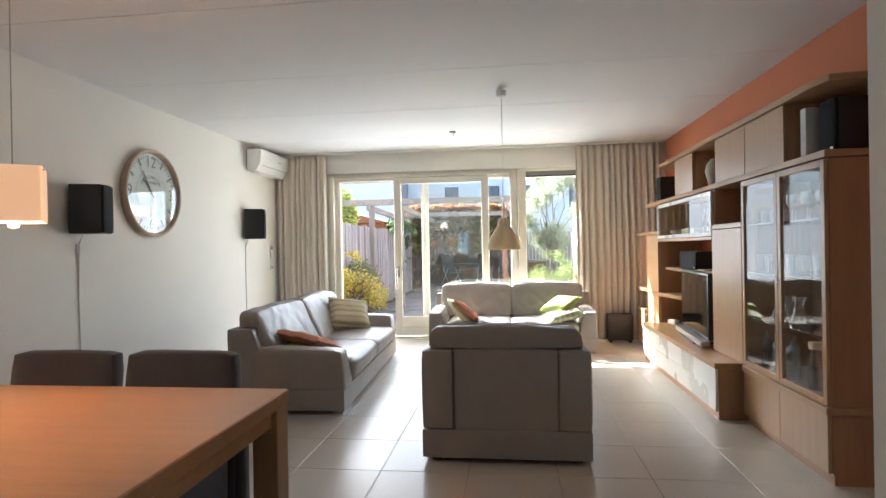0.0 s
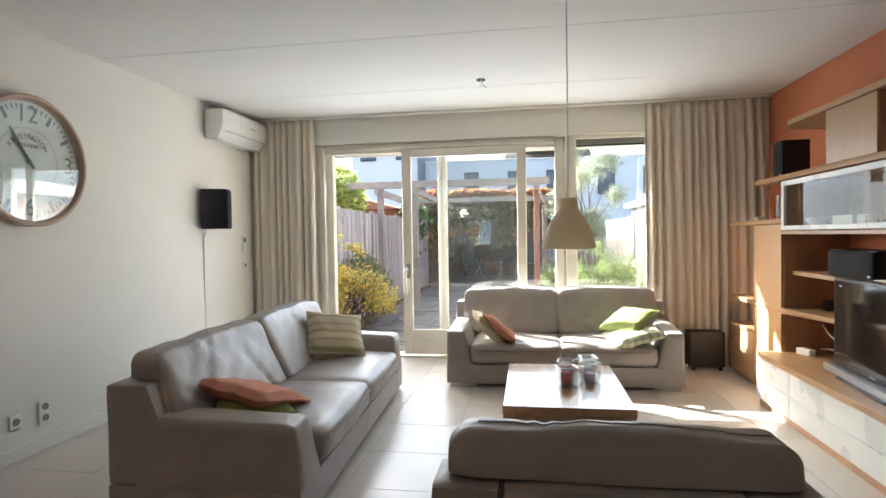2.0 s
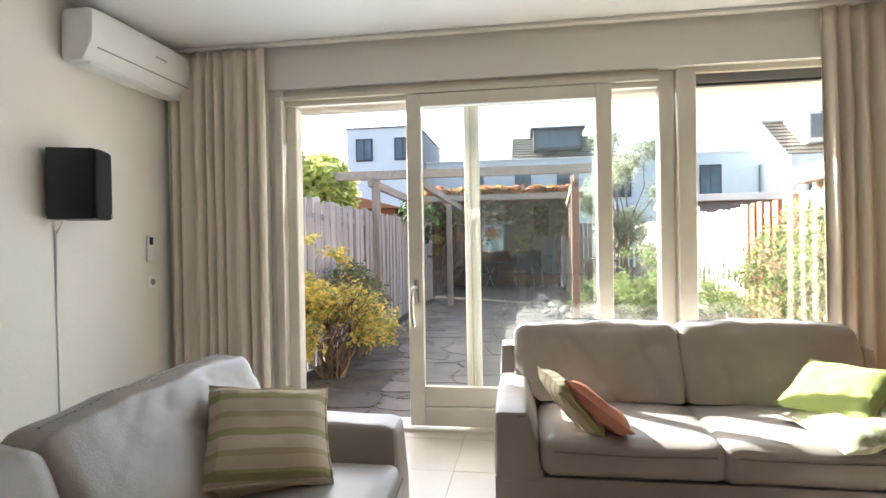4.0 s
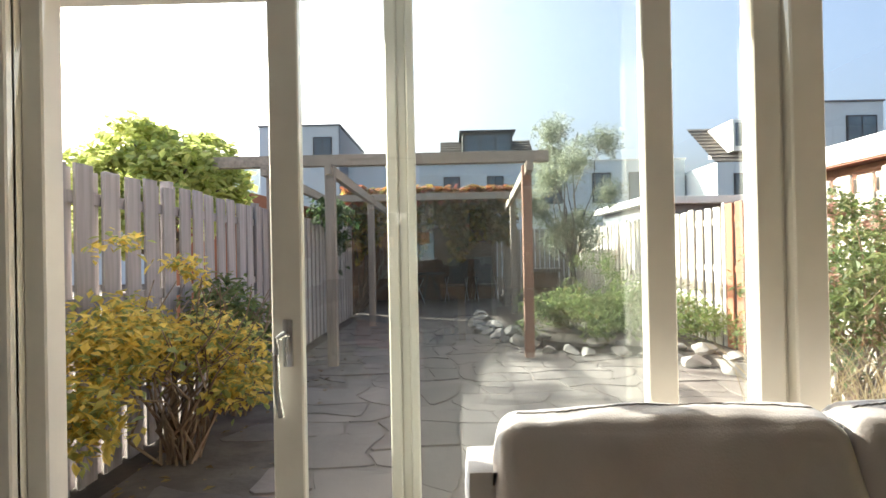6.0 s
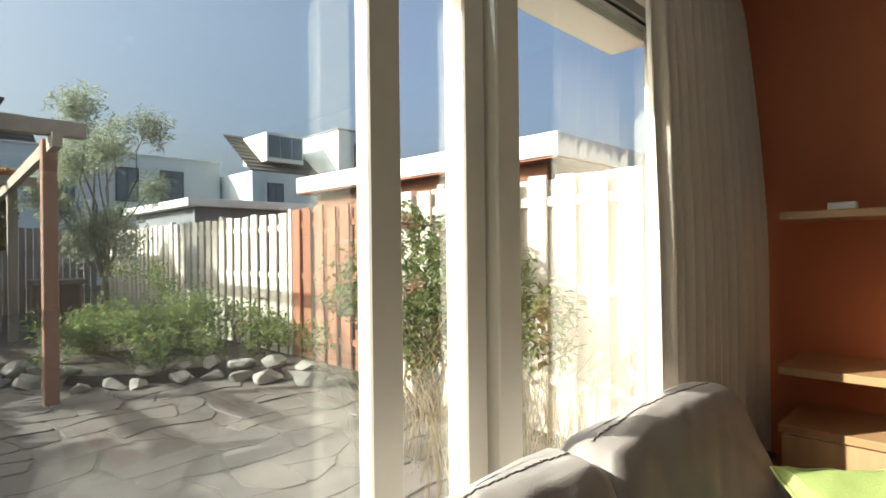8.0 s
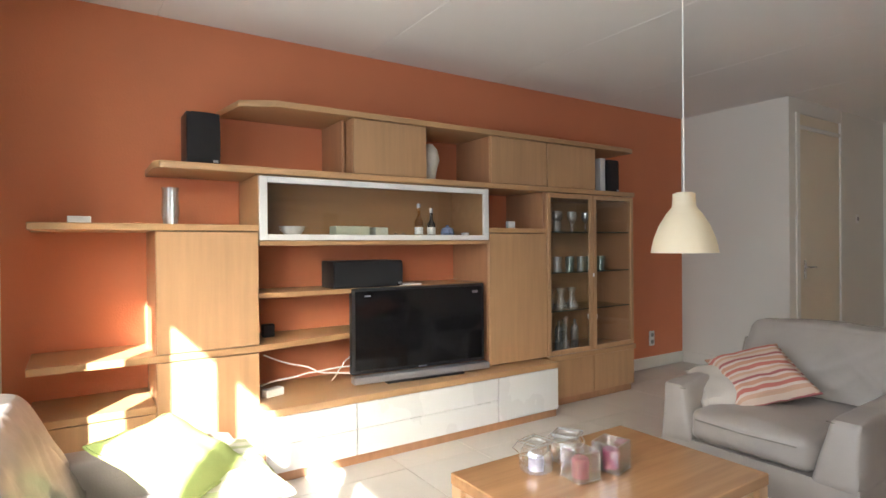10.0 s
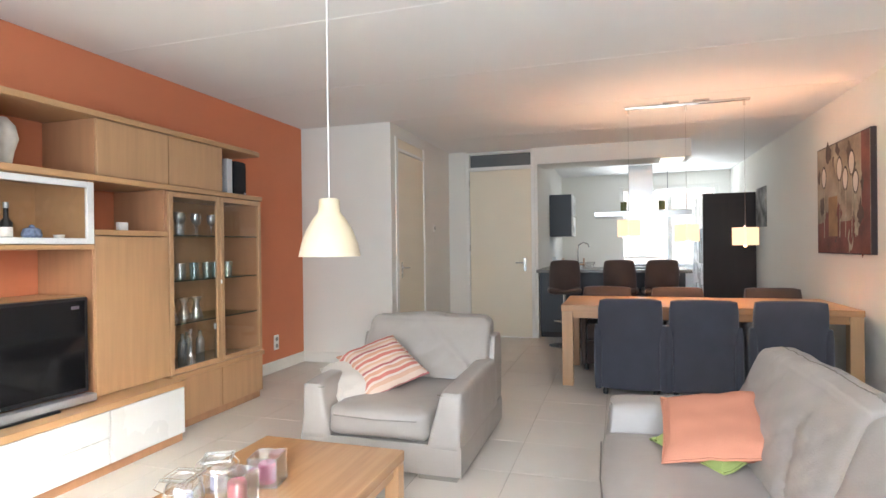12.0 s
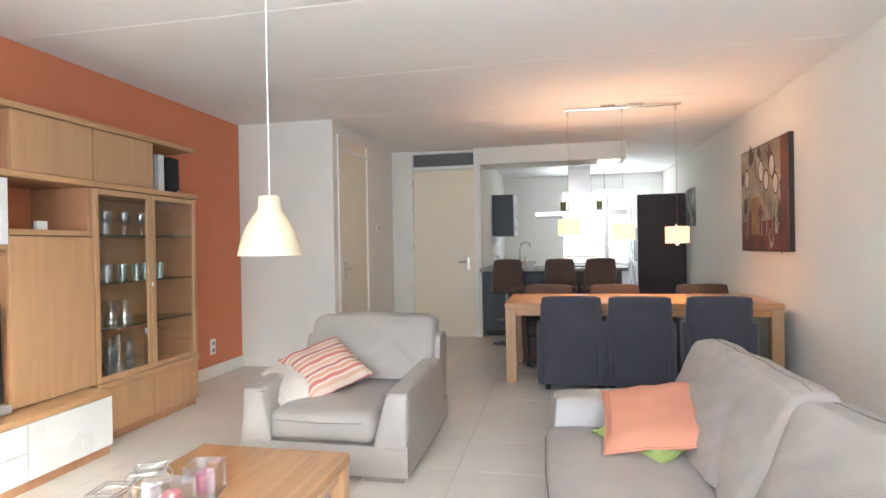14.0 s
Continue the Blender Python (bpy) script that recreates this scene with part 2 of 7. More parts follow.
def box(x0, y0, z0, x1, y1, z1, bev=0.003, seg=1, bm=None):
    b = bmesh.new()
    bmesh.ops.create_cube(b, size=1, matrix=Matrix.Translation(((x0 + x1) / 2, (y0 + y1) / 2, (z0 + z1) / 2)) @ Matrix.Diagonal((abs(x1 - x0), abs(y1 - y0), abs(z1 - z0), 1)))
    if bev > 0:
        bmesh.ops.bevel(b, geom=list(b.edges), offset=bev, segments=seg, profile=0.6, affect="EDGES", clamp_overlap=True)
    if bm is None:
        return b
    merge(bm, b)
    return bm


def prism(points, z0, z1, bev=0.0, bm=None):
    """Upright solid over a polygon of (x, y)."""
    b = bmesh.new()
    f = b.faces.new([b.verts.new((x, y, z0)) for x, y in points])
    r = bmesh.ops.extrude_face_region(b, geom=[f])
    for v in r["geom"]:
        if isinstance(v, bmesh.types.BMVert):
            v.co.z = z1
    bmesh.ops.recalc_face_normals(b, faces=b.faces)
    if bev:
        bmesh.ops.bevel(b, geom=list(b.edges), offset=bev, segments=1, affect="EDGES", clamp_overlap=True)
    if bm is None:
        return b
    merge(bm, b)
    return bm


def soft(x0, y0, z0, x1, y1, z1, r=0.06, puff=0.03, wr=0.008, freq=5.0, seed=0, cuts=9):
    """A stuffed block: rounded edges, bulging faces, faint creases."""
    b = bmesh.new()
    bmesh.ops.create_cube(b, size=2)
    bmesh.ops.subdivide_edges(b, edges=list(b.edges), cuts=cuts, use_grid_fill=True)
    c = Vector(((x0 + x1) / 2, (y0 + y1) / 2, (z0 + z1) / 2))
    h = Vector(((x1 - x0) / 2, (y1 - y0) / 2, (z1 - z0) / 2))
    rr = min(r, h.x * 0.98, h.y * 0.98, h.z * 0.98)
    off = Vector((seed * 7.3, seed * 3.1, seed * 1.7))
    for v in b.verts:
        u = v.co.copy()
        p = Vector((u.x * h.x, u.y * h.y, u.z * h.z))
        inner = Vector([max(-h[i] + rr, min(h[i] - rr, p[i])) for i in range(3)])
        d = p - inner
        if d.length > 1e-6:
            p = inner + d.normalized() * rr
        f = [(1 - u[(i + 1) % 3] ** 2) * (1 - u[(i + 2) % 3] ** 2) for i in range(3)]
        p += Vector([puff * f[i] * (1 if u[i] > 0.99 else -1 if u[i] < -0.99 else 0) for i in range(3)])
        w = noise.noise(p * freq + off) + 0.5 * noise.noise(p * freq * 2.3 + off)
        n = Vector((u.x ** 5, u.y ** 5, u.z ** 5))
        if n.length > 1e-6:
            p += n.normalized() * w * wr
        v.co = p + c
    return b


def pillow(w, h, t, seed=0, cuts=14):
    """A square scatter cushion lying in its own xz plane, with pinched corners and a seam."""
    b = bmesh.new()
    n = cuts
    grid = {}
    for side in (-1, 1):
        for i in range(n + 1):
            for j in range(n + 1):
                u, v = 2 * i / n - 1, 2 * j / n - 1
                edge = abs(u) > 0.999 or abs(v) > 0.999
                if edge and side == 1:
                    grid[(1, i, j)] = grid[(-1, i, j)]
                    continue
                x = u * w / 2 * (1 - 0.06 * (1 - v * v) * 1.0)
                z = v * h / 2 * (1 - 0.06 * (1 - u * u) * 1.0)
                th = t / 2 * max(0.0, (1 - u ** 4) * (1 - v ** 4)) ** 0.45
                th *= 1 + 0.12 * noise.noise(Vector((u * 1.7 + seed, v * 1.7, side)))
                wv = 0.012 * noise.noise(Vector((u * 3 + seed * 5, v * 3, 7.7)))
                grid[(side, i, j)] = b.verts.new((x, side * th + wv, z))
    for side in (-1, 1):
        for i in range(n):
            for j in range(n):
                q = [grid[(side, i, j)], grid[(side, i + 1, j)], grid[(side, i + 1, j + 1)], grid[(side, i, j + 1)]]
                b.faces.new(q if side == -1 else q[::-1])
    return b


def lathe(profile, segs=24, bm=None, at=(0, 0, 0)):
    """Turned solid from (radius, z) pairs."""
    b = bmesh.new() if bm is None else bm
    rings = []
    for r, z in profile:
        if r < 1e-5:
            rings.append([b.verts.new((at[0], at[1], at[2] + z))])
        else:
            rings.append([b.verts.new((at[0] + r * math.cos(2 * math.pi * k / segs), at[1] + r * math.sin(2 * math.pi * k / segs), at[2] + z)) for k in range(segs)])
    for a, c in zip(rings, rings[1:]):
        for k in range(segs):
            q = [a[k % len(a)], a[(k + 1) % len(a)], c[(k + 1) % len(c)], c[k % len(c)]]
            u = []
            for v in q:
                if v not in u:
                    u.append(v)
            if len(u) > 2:
                b.faces.new(u)
    return b


def tube(pts, r, sides=6, bm=None, r1=None):
    """A cable, rod or twig along points."""
    b = bmesh.new() if bm is None else bm
    pts = [Vector(p) for p in pts]
    rings = []
    for i, p in enumerate(pts):
        d = (pts[min(i + 1, len(pts) - 1)] - pts[max(i - 1, 0)]).normalized()
        a = d.orthogonal().normalized() if abs(d.z) > 0.95 else d.cross(Vector((0, 0, 1))).normalized()
        c = d.cross(a)
        q = r if r1 is None else r + (r1 - r) * i / max(len(pts) - 1, 1)
        rings.append([b.verts.new(p + q * (a * math.cos(2 * math.pi * k / sides) + c * math.sin(2 * math.pi * k / sides))) for k in range(sides)])
    for a, c in zip(rings, rings[1:]):
        for k in range(sides):
            b.faces.new((a[k], a[(k + 1) % sides], c[(k + 1) % sides], c[k]))
    b.faces.new(rings[0][::-1])
    b.faces.new(rings[-1])
    return b


def curve_pts(p0, p1, sag, n=10, wob=0.0, seed=0):
    p0, p1 = Vector(p0), Vector(p1)
    out = []
    for i in range(n + 1):
        t = i / n
        p = p0.lerp(p1, t)
        p.z -= sag * 4 * t * (1 - t)
        p += Vector((noise.noise(Vector((t * 4, seed, 0))), noise.noise(Vector((t * 4, seed, 5))), 0)) * wob * (4 * t * (1 - t))
        out.append(p)
    return out


# ---- large structure ----
LX, RX, WY, H = -3.13, 2.20, 7.06, 2.60
HX, NY, KY, FY = 1.12, 1.12, -1.02, -4.55   # hall wall, nook wall, kitchen wall, kitchen far wall
KX = -0.14                                   # kitchen side wall


def structure(name, bm, material, label, smooth=False):
    return tagged(part(name, bm, material, None, label, smooth), label, "", "", "structure")


structure("wall_west", box(LX - 0.2, FY - 0.3, -0.1, LX, 7.42, 2.75, 0), M_wall, "plain off-white plastered side wall of the living room")
structure("wall_east", box(RX, NY, -0.1, RX + 0.2, 7.42, 2.75, 0), M_orange, "terracotta orange painted feature wall behind the wall unit")
structure("wall_nook", box(HX, NY - 0.12, -0.1, RX + 0.2, NY, 2.75, 0), M_wall, "white wall closing the hall beside the orange wall")
bm = box(HX, 1.0, 0, HX + 0.12, NY - 0.12, H + 0.1, 0)
box(HX, KY, 0, HX + 0.12, 0.03, H + 0.1, 0, bm=bm)
box(HX + 0.002, 0.03, 2.47, HX + 0.118, 1.0, H + 0.1, 0, bm=bm)
structure("wall_hall", bm, M_wall, "white hall wall with a cream door in it")
bm = box(0.86, KY - 0.12, 0, HX + 0.12, KY, H + 0.1, 0)
box(KX, KY - 0.12, 0, -0.05, KY, H + 0.1, 0, bm=bm)
structure("wall_kitchen", bm, M_wall, "white wall round the hall door")
structure("wall_kitchen_side", box(KX, FY - 0.3, 0, KX + 0.12, KY - 0.12, H + 0.1, 0), M_wall, "white side wall of the kitchen")
bm = box(LX, FY - 0.25, 0, -2.95, FY, H + 0.1, 0)
box(-1.22, FY - 0.25, 0, KX + 0.12, FY, H + 0.1, 0, bm=bm)
box(-2.95, FY - 0.25, 0, -1.22, FY, 0.82, 0, bm=bm)
box(-2.95, FY - 0.25, 2.36, -1.22, FY, H + 0.1, 0, bm=bm)
structure("wall_kitchen_far", bm, M_wall, "white kitchen wall round the street window")
structure("wall_closing", box(HX + 0.12, KY - 1.2, 0, RX + 0.2, KY - 1.0, H + 0.1, 0), M_wall, "plain hall wall behind the door")

# window wall with the opening
OX0, OX1, OZ = -2.40, 1.62, 2.31
bm = box(LX, WY, 0, OX0, 7.42, H + 0.12, 0)
box(OX1, WY, 0, RX, 7.25, H + 0.12, 0, bm=bm)
box(OX0, WY, OZ, OX1, 7.42, H + 0.12, 0, bm=bm)
structure("wall_window", bm, M_wall, "white wall with the wide opening to the garden")
bm = box(OX0, 7.24, 2.215, OX1, 7.44, OZ - 0.003, 0)
structure("lintel", bm, M_trim, "painted outer lintel over the garden window")

# ceiling of long slabs with shallow joints
bm = bmesh.new()
ys = [FY, -3.75, -2.52, -1.29, -0.06, 1.17, 2.42, 3.67, 4.83, 6.14, WY]
for a, c in zip(ys, ys[1:]):
    box(LX, a + 0.002, H, RX, c - 0.002, H + 0.14, 0.003, bm=bm)
box(LX, FY, H + 0.006, RX, WY, H + 0.15, 0, bm=bm)
structure("ceiling", bm, M_ceil, "white concrete slab ceiling with faint long joints")
bm = box(-2.07, KY - 0.55, 2.375, KX, KY + 0.0, H, 0.004)
structure("soffit", bm, M_wall, "white lowered soffit over the kitchen bar")

# floor: grout bed, tiles come last
FLOOR = tagged(part("floor", box(LX, FY, -0.12, RX, WY + 0.1, -0.003, 0), M_grout, None, "", False), "beige ceramic tile floor with thin grey joints", "", "", "structure")

# baseboards
for n, c in (("baseboard", (LX, NY, 0, LX + 0.014, WY, 0.085)), ("baseboard_1", (RX - 0.014, NY, 0, RX, 2.47, 0.115)),
             ("baseboard_2", (HX, NY, 0, RX - 0.014, NY + 0.014, 0.115)), ("baseboard_3", (HX - 0.014, KY, 0, HX, 0.0, 0.085)),
             ("baseboard_4", (LX, FY, 0, LX + 0.014, NY, 0.085)), ("baseboard_5", (KX, KY, 0, -0.10, KY + 0.014, 0.085))):
    structure(n, box(*c, 0.003), M_trim, "low white painted baseboard along the wall")


def rod_box(points_list):
    bm = bmesh.new()
    for c in points_list:
        box(*c, bm=bm)
    return bm


def panels(names, boxes, material, parent):
    """One flat board a part."""
    for n, c in zip(names, boxes):
        part(n, box(*c), material, parent)


# window and sliding door; glass in the outer plane, the leaf slid open on the inner side
win = tagged(new("window_1"), "wide cream-painted timber garden window with fixed panes", "window", "", "structure")
part("outer_frame", rod_box([(OX0, 7.08, 0, -2.30, 7.24, OZ, 0.004), (OX1 - 0.06, 7.08, 0, OX1, 7.24, OZ, 0.004),
                             (-2.30, 7.10, 2.20, 0.165, 7.24, OZ, 0.004), (0.365, 7.10, 2.27, OX1 - 0.06, 7.24, OZ, 0.004)]), M_frame, win)
part("jamb_strip", rod_box([(-2.30, 7.12, 0.03, -2.225, 7.22, 2.20, 0.006), (-2.36, 7.055, 0.0, -2.30, 7.10, OZ - 0.05, 0.006)]), M_frame, win)
part("mullion", rod_box([(-1.070, 7.180, 0.03, -1.030, 7.225, 2.20, 0.005), (-1.030, 7.192, 0.03, -0.998, 7.23, 2.20, 0.004), (-0.998, 7.178, 0.03, -0.970, 7.225, 2.20, 0.005)]), M_frame, win)
part("post", rod_box([(0.170, 7.135, 0, 0.262, 7.215, OZ, 0.006), (0.274, 7.10, 0, 0.385, 7.215, OZ, 0.006), (0.262, 7.15, 0, 0.274, 7.21, OZ, 0)]), M_frame, win)
part("sill_rail", rod_box([(-0.955, 7.14, 0.02, 0.165, 7.23, 0.20, 0.005), (0.372, 7.12, 0.0, OX1 - 0.06, 7.23, 0.26, 0.005)]), M_frame, win)
part("inner_sill", rod_box([(0.372, 7.03, 0.26, OX1 - 0.06, 7.12, 0.29, 0.004)]), M_trim, win)
part("threshold", box(OX0, 7.06, -0.02, 0.165, 7.30, 0.02, 0.004), M_frame, win)
for x0, x1 in ((-0.955, 0.165), (0.372, OX1 - 0.06)):
    g = part("pane", box(x0, 7.186, 0.2, x1, 7.190, 2.27, 0), M_pane, win, "clear pane of glass", False)
    g.visible_shadow = False
blind = part("blind_cassette", rod_box([(0.375, 7.13, 2.215, OX1 - 0.06, 7.182, 2.272, 0.003)]), mat("grey_blind", (0.20, 0.20, 0.20), 0.6), win, "narrow grey roller blind cassette")
part("blind_bar", box(0.375, 7.14, 2.198, OX1 - 0.06, 7.178, 2.213, 0.002), M_black, blind)

door = tagged(new("door_1"), "cream timber sliding patio door pushed half open", "door", "", "structure")
part("leaf_frame", rod_box([(-1.440, 7.065, 0.04, -1.340, 7.115, 2.23, 0.005), (-0.222, 7.065, 0.04, -0.125, 7.115, 2.23, 0.005),
                            (-1.340, 7.066, 0.04, -0.222, 7.114, 0.165, 0.004), (-1.340, 7.068, 0.17, -0.222, 7.112, 0.30, 0.004), (-1.340, 7.066, 2.145, -0.222, 7.114, 2.23, 0.004)]), M_frame, door)
g = part("pane", box(-1.340, 7.088, 0.30, -0.222, 7.092, 2.145, 0), M_pane, door, "clear pane of glass", False)
g.visible_shadow = False
hd = part("handle_plate", box(-1.402, 7.052, 0.85, -1.368, 7.066, 1.005, 0.008, 2), M_chrome, door, "brushed steel lock plate")
bm = tube([(-1.385, 7.055, 0.955), (-1.389, 7.025, 0.962), (-1.405, 7.015, 0.95), (-1.411, 7.012, 0.90), (-1.409, 7.014, 0.78), (-1.399, 7.022, 0.70)], 0.011, 8)
part("lever", bm, M_chrome, hd)
part("door_rail", box(-2.30, 7.062, 2.235, 0.16, 7.098, 2.262, 0.002), M_frame, door)

# hall door with its top light
d2 = tagged(new("door_2"), "cream flush hall door with a dark top light", "door", "", "structure")
part("frame", rod_box([(0.815, KY - 0.10, 0, 0.872, KY + 0.012, H - 0.02, 0.004), (-0.105, KY - 0.10, 0, -0.052, KY + 0.012, H - 0.02, 0.004),
                       (-0.052, KY - 0.10, 2.555, 0.815, KY + 0.012, H - 0.02, 0.004), (-0.052, KY - 0.10, 2.325, 0.815, KY + 0.008, 2.375, 0.004)]), M_trim, d2)
part("leaf", box(-0.049, KY - 0.05, 0.006, 0.812, KY - 0.008, 2.322, 0.003), M_door, d2)
part("top_light", box(-0.05, KY - 0.06, 2.376, 0.813, KY - 0.055, 2.554, 0), mat("grey_glass", (0.16, 0.17, 0.17), 0.15), d2, "grey glass top light", False)
hp = part("handle_plate", box(0.025, KY - 0.008, 0.92, 0.062, KY + 0.001, 1.10, 0.003), M_chrome, d2)
part("lever", tube([(0.044, KY, 1.035), (0.044, KY + 0.045, 1.035), (0.055, KY + 0.05, 1.035), (0.16, KY + 0.05, 1.033)], 0.009, 8), M_chrome, hp)
for z in (0.25, 1.2, 2.1):
    part("hinge", lathe([(0, 0), (0.007, 0), (0.007, 0.09), (0, 0.09)], 8, at=(0.817, KY + 0.006, z)), M_chrome, d2)

# door in the hall wall, with a plain panel over it
d3 = tagged(new("door_3"), "cream flush cupboard door in the hall wall", "door", "", "structure")
part("frame", rod_box([(HX - 0.012, 0.93, 0, HX + 0.10, 0.998, 2.468, 0.004), (HX - 0.012, 0.032, 0, HX + 0.10, 0.08, 2.468, 0.004), (HX - 0.010, 0.08, 2.325, HX + 0.10, 0.93, 2.36, 0.004)]), M_trim, d3)
part("leaf", box(HX + 0.004, 0.083, 0.006, HX + 0.045, 0.927, 2.322, 0.003), M_door, d3)
part("top_panel", box(HX + 0.006, 0.083, 2.362, HX + 0.04, 0.927, 2.466, 0.003), M_door, d3)
hp = part("handle_plate", box(HX - 0.004, 0.80, 0.92, HX + 0.004, 0.84, 1.10, 0.002), M_chrome, d3)
part("lever", tube([(HX, 0.82, 1.035), (HX - 0.045, 0.82, 1.035), (HX - 0.05, 0.81, 1.035), (HX - 0.05, 0.71, 1.033)], 0.009, 8), M_chrome, hp)

# kitchen window
kw = tagged(new("window_2"), "white kitchen window to the street", "window", "", "structure")
part("frame", rod_box([(-2.95, FY - 0.12, 0.82, -2.88, FY - 0.02, 2.36, 0.004), (-1.29, FY - 0.12, 0.82, -1.22, FY - 0.02, 2.36, 0.004), (-2.88, FY - 0.12, 0.82, -1.29, FY - 0.02, 0.89, 0.004),
                       (-2.88, FY - 0.12, 2.29, -1.29, FY - 0.02, 2.36, 0.004), (-2.15, FY - 0.12, 0.89, -2.08, FY - 0.02, 2.29, 0.004), (-2.88, FY - 0.11, 1.86, -2.15, FY - 0.03, 1.92, 0.004), (-2.08, FY - 0.11, 1.86, -1.29, FY - 0.03, 1.92, 0.004)]), M_trim, kw)
g = part("pane", box(-2.88, FY - 0.075, 0.89, -1.29, FY - 0.071, 2.29, 0), M_streetpane, kw, "", False)
g.visible_shadow = False
part("sill", box(-2.98, FY - 0.02, 0.79, -1.19, FY + 0.14, 0.82, 0.004), M_trim, kw)


# ---- seating ----
def creases(v, s, x0, w):
    """Long slack folds running down a leather back cushion, short puckers along its upper seam."""
    x, z = v.co.x, v.co.z
    h = (z - 0.40) / 0.375
    u = (x - x0) / w
    edge = min(1, max(0, min(u, 1 - u) * 7))
    n = noise.noise(Vector((x * 3.3 + z * 2.6 + s * 9, z * 1.1 + s, 0.3)))
    fold = max(0, 1 - abs(n) * 5.5) ** 1.5
    m = noise.noise(Vector((x * 4.1 - z * 5.2 + s * 4, z * 1.7, 4.1)))
    fold2 = max(0, 1 - abs(m) * 7) ** 1.5
    puck = abs(noise.noise(Vector((x * 19 + s * 7, z * 2.5, 1.9))))
    v.co.y += edge * (0.026 * fold * min(1, 1.4 - h) + 0.014 * fold2) + 0.016 * puck * max(0, h - 0.55) * edge
    v.co.z -= edge * 0.012 * puck * max(0, h - 0.8) * 4


def seat_group(name, label, category, at, rz, w, d, seats, arm=0.24, seed=0, ah=0.48):
    """Leather sofa or armchair: front to -y, base, arms, back frame, seat and back cushions, steel feet."""
    t = thing(name, label, category, at, rz)
    hw, f, b = w / 2, -d / 2, d / 2
    part("base", soft(-hw, f + 0.004, 0.03, hw, b, 0.196, 0.008, 0.003, 0.002, 4, seed, 7), M_leather, t)
    for s in (-1, 1):
        bm = soft(-hw if s < 0 else hw - arm, f, 0.160, -hw + arm if s < 0 else hw, b - 0.12, ah, 0.032, 0.008, 0.004, 4, seed + s, 12)
        for v in bm.verts:
            k = max(0, (v.co.z - 0.192) / (ah - 0.192))
            inner = (v.co.x - (-hw)) / arm if s < 0 else (hw - v.co.x) / arm
            v.co.x += s * 0.075 * k * inner
            v.co.z += 0.03 * max(0, (v.co.y - f) / d) * k
            v.co.y += 0.03 * k * max(0, 1 - (v.co.y - f) / 0.3)
        part("armrest", bm, M_leather, t)
        x = -hw + 0.02 if s < 0 else hw - 0.02
        pts = [(x, f + 0.012, 0.205), (x, f + 0.03, ah - 0.035), (x - s * 0.12, f + 0.03, ah - 0.02)]
        part("piping", tube(pts, 0.004, 5), M_pipe, t)
        part("foot", box((-hw + 0.03) if s < 0 else (hw - 0.25), f + 0.02, 0.0, (-hw + 0.25) if s < 0 else (hw - 0.03), f + 0.10, 0.048, 0.004), M_chrome, t, "brushed steel foot")
        part("rear_foot", box(s * (hw - 0.08) - 0.03, b - 0.12, 0.0, s * (hw - 0.08) + 0.03, b - 0.06, 0.05, 0.004), M_black, t, "small black foot")
    # back frame: centre panel and two side wings
    wing = arm - 0.012
    part("back_frame", soft(-hw + wing, b - 0.20, 0.18, hw - wing, b - 0.002, 0.655, 0.016, 0.003, 0.003, 4, seed + 3, 8), M_leather, t)
    for s in (-1, 1):
        x0, x1 = (-hw, -hw + wing - 0.006) if s < 0 else (hw - wing + 0.006, hw)
        bm = soft(x0, b - 0.20, 0.196, x1, b, 0.65, 0.016, 0.003, 0.003, 4, seed + 5 + s, 8)
        for v in bm.verts:
            v.co.y -= 0.0 if v.co.y > b - 0.1 else 0.16 * (0.65 - v.co.z) / 0.45
        part("wing", bm, M_leather, t)
        xs = -hw + wing - 0.003 if s < 0 else hw - wing + 0.003
        part("back_seam", tube([(xs, b - 0.01, 0.2), (xs, b - 0.006, 0.43), (xs, b - 0.012, 0.635), (xs, b - 0.06, 0.648)], 0.0045, 6), M_pipe, t)
    inner = w - 2 * arm
    sw = inner / seats
    for i in range(seats):
        x0 = -inner / 2 + i * sw
        part("seat_cushion", soft(x0 - 0.02, f - 0.012, 0.198, x0 + sw + 0.02 - 0.006, b - 0.25, 0.372, 0.05, 0.018, 0.006, 3.5, seed + 10 + i, 16), M_leather, t)
        z = 0.318
        part("seat_seam", tube([(x0 + 0.03, f - 0.024, z + 0.004), (x0 + sw / 2, f - 0.034, z), (x0 + sw - 0.04, f - 0.024, z + 0.004)], 0.0035, 5), M_pipe, t)
    bw = (w - 2 * 0.085) / seats if seats > 1 else w - 2 * 0.045
    yb = b - 0.045
    for i in range(seats):
        x0 = -bw * seats / 2 + i * bw
        bm = soft(x0 + 0.004, yb - 0.36, 0.35, x0 + bw - 0.004, yb, 0.77, 0.055, 0.022, 0.012, 4.0, seed + 20 + i, 34)
        row = sorted([v for v in bm.verts if v.co.z > 0.725 and abs(v.co.y - (yb - 0.18)) < 0.0052 and x0 + 0.05 < v.co.x < x0 + bw - 0.05], key=lambda v: v.co.x)
        for v in bm.verts:
            k = (v.co.z - 0.35) / 0.435
            if v.co.y < yb - 0.12:
                creases(v, seed + i * 3.7, x0, bw)
            v.co.y = yb - (yb - v.co.y) * (1 - 0.58 * max(0, k) ** 0.9)
            if abs(v.co.x) > inner / 2 + 0.02:
                low = ah - 0.07
                if v.co.z < low:
                    v.co.z = low
            elif v.co.z < 0.39:
                v.co.z = 0.385
            if v.co.y > b - 0.21 and v.co.z < 0.66:
                v.co.y = b - 0.21
        seam = tube([v.co + Vector((0, 0, 0.0005)) for v in row], 0.0028, 5)
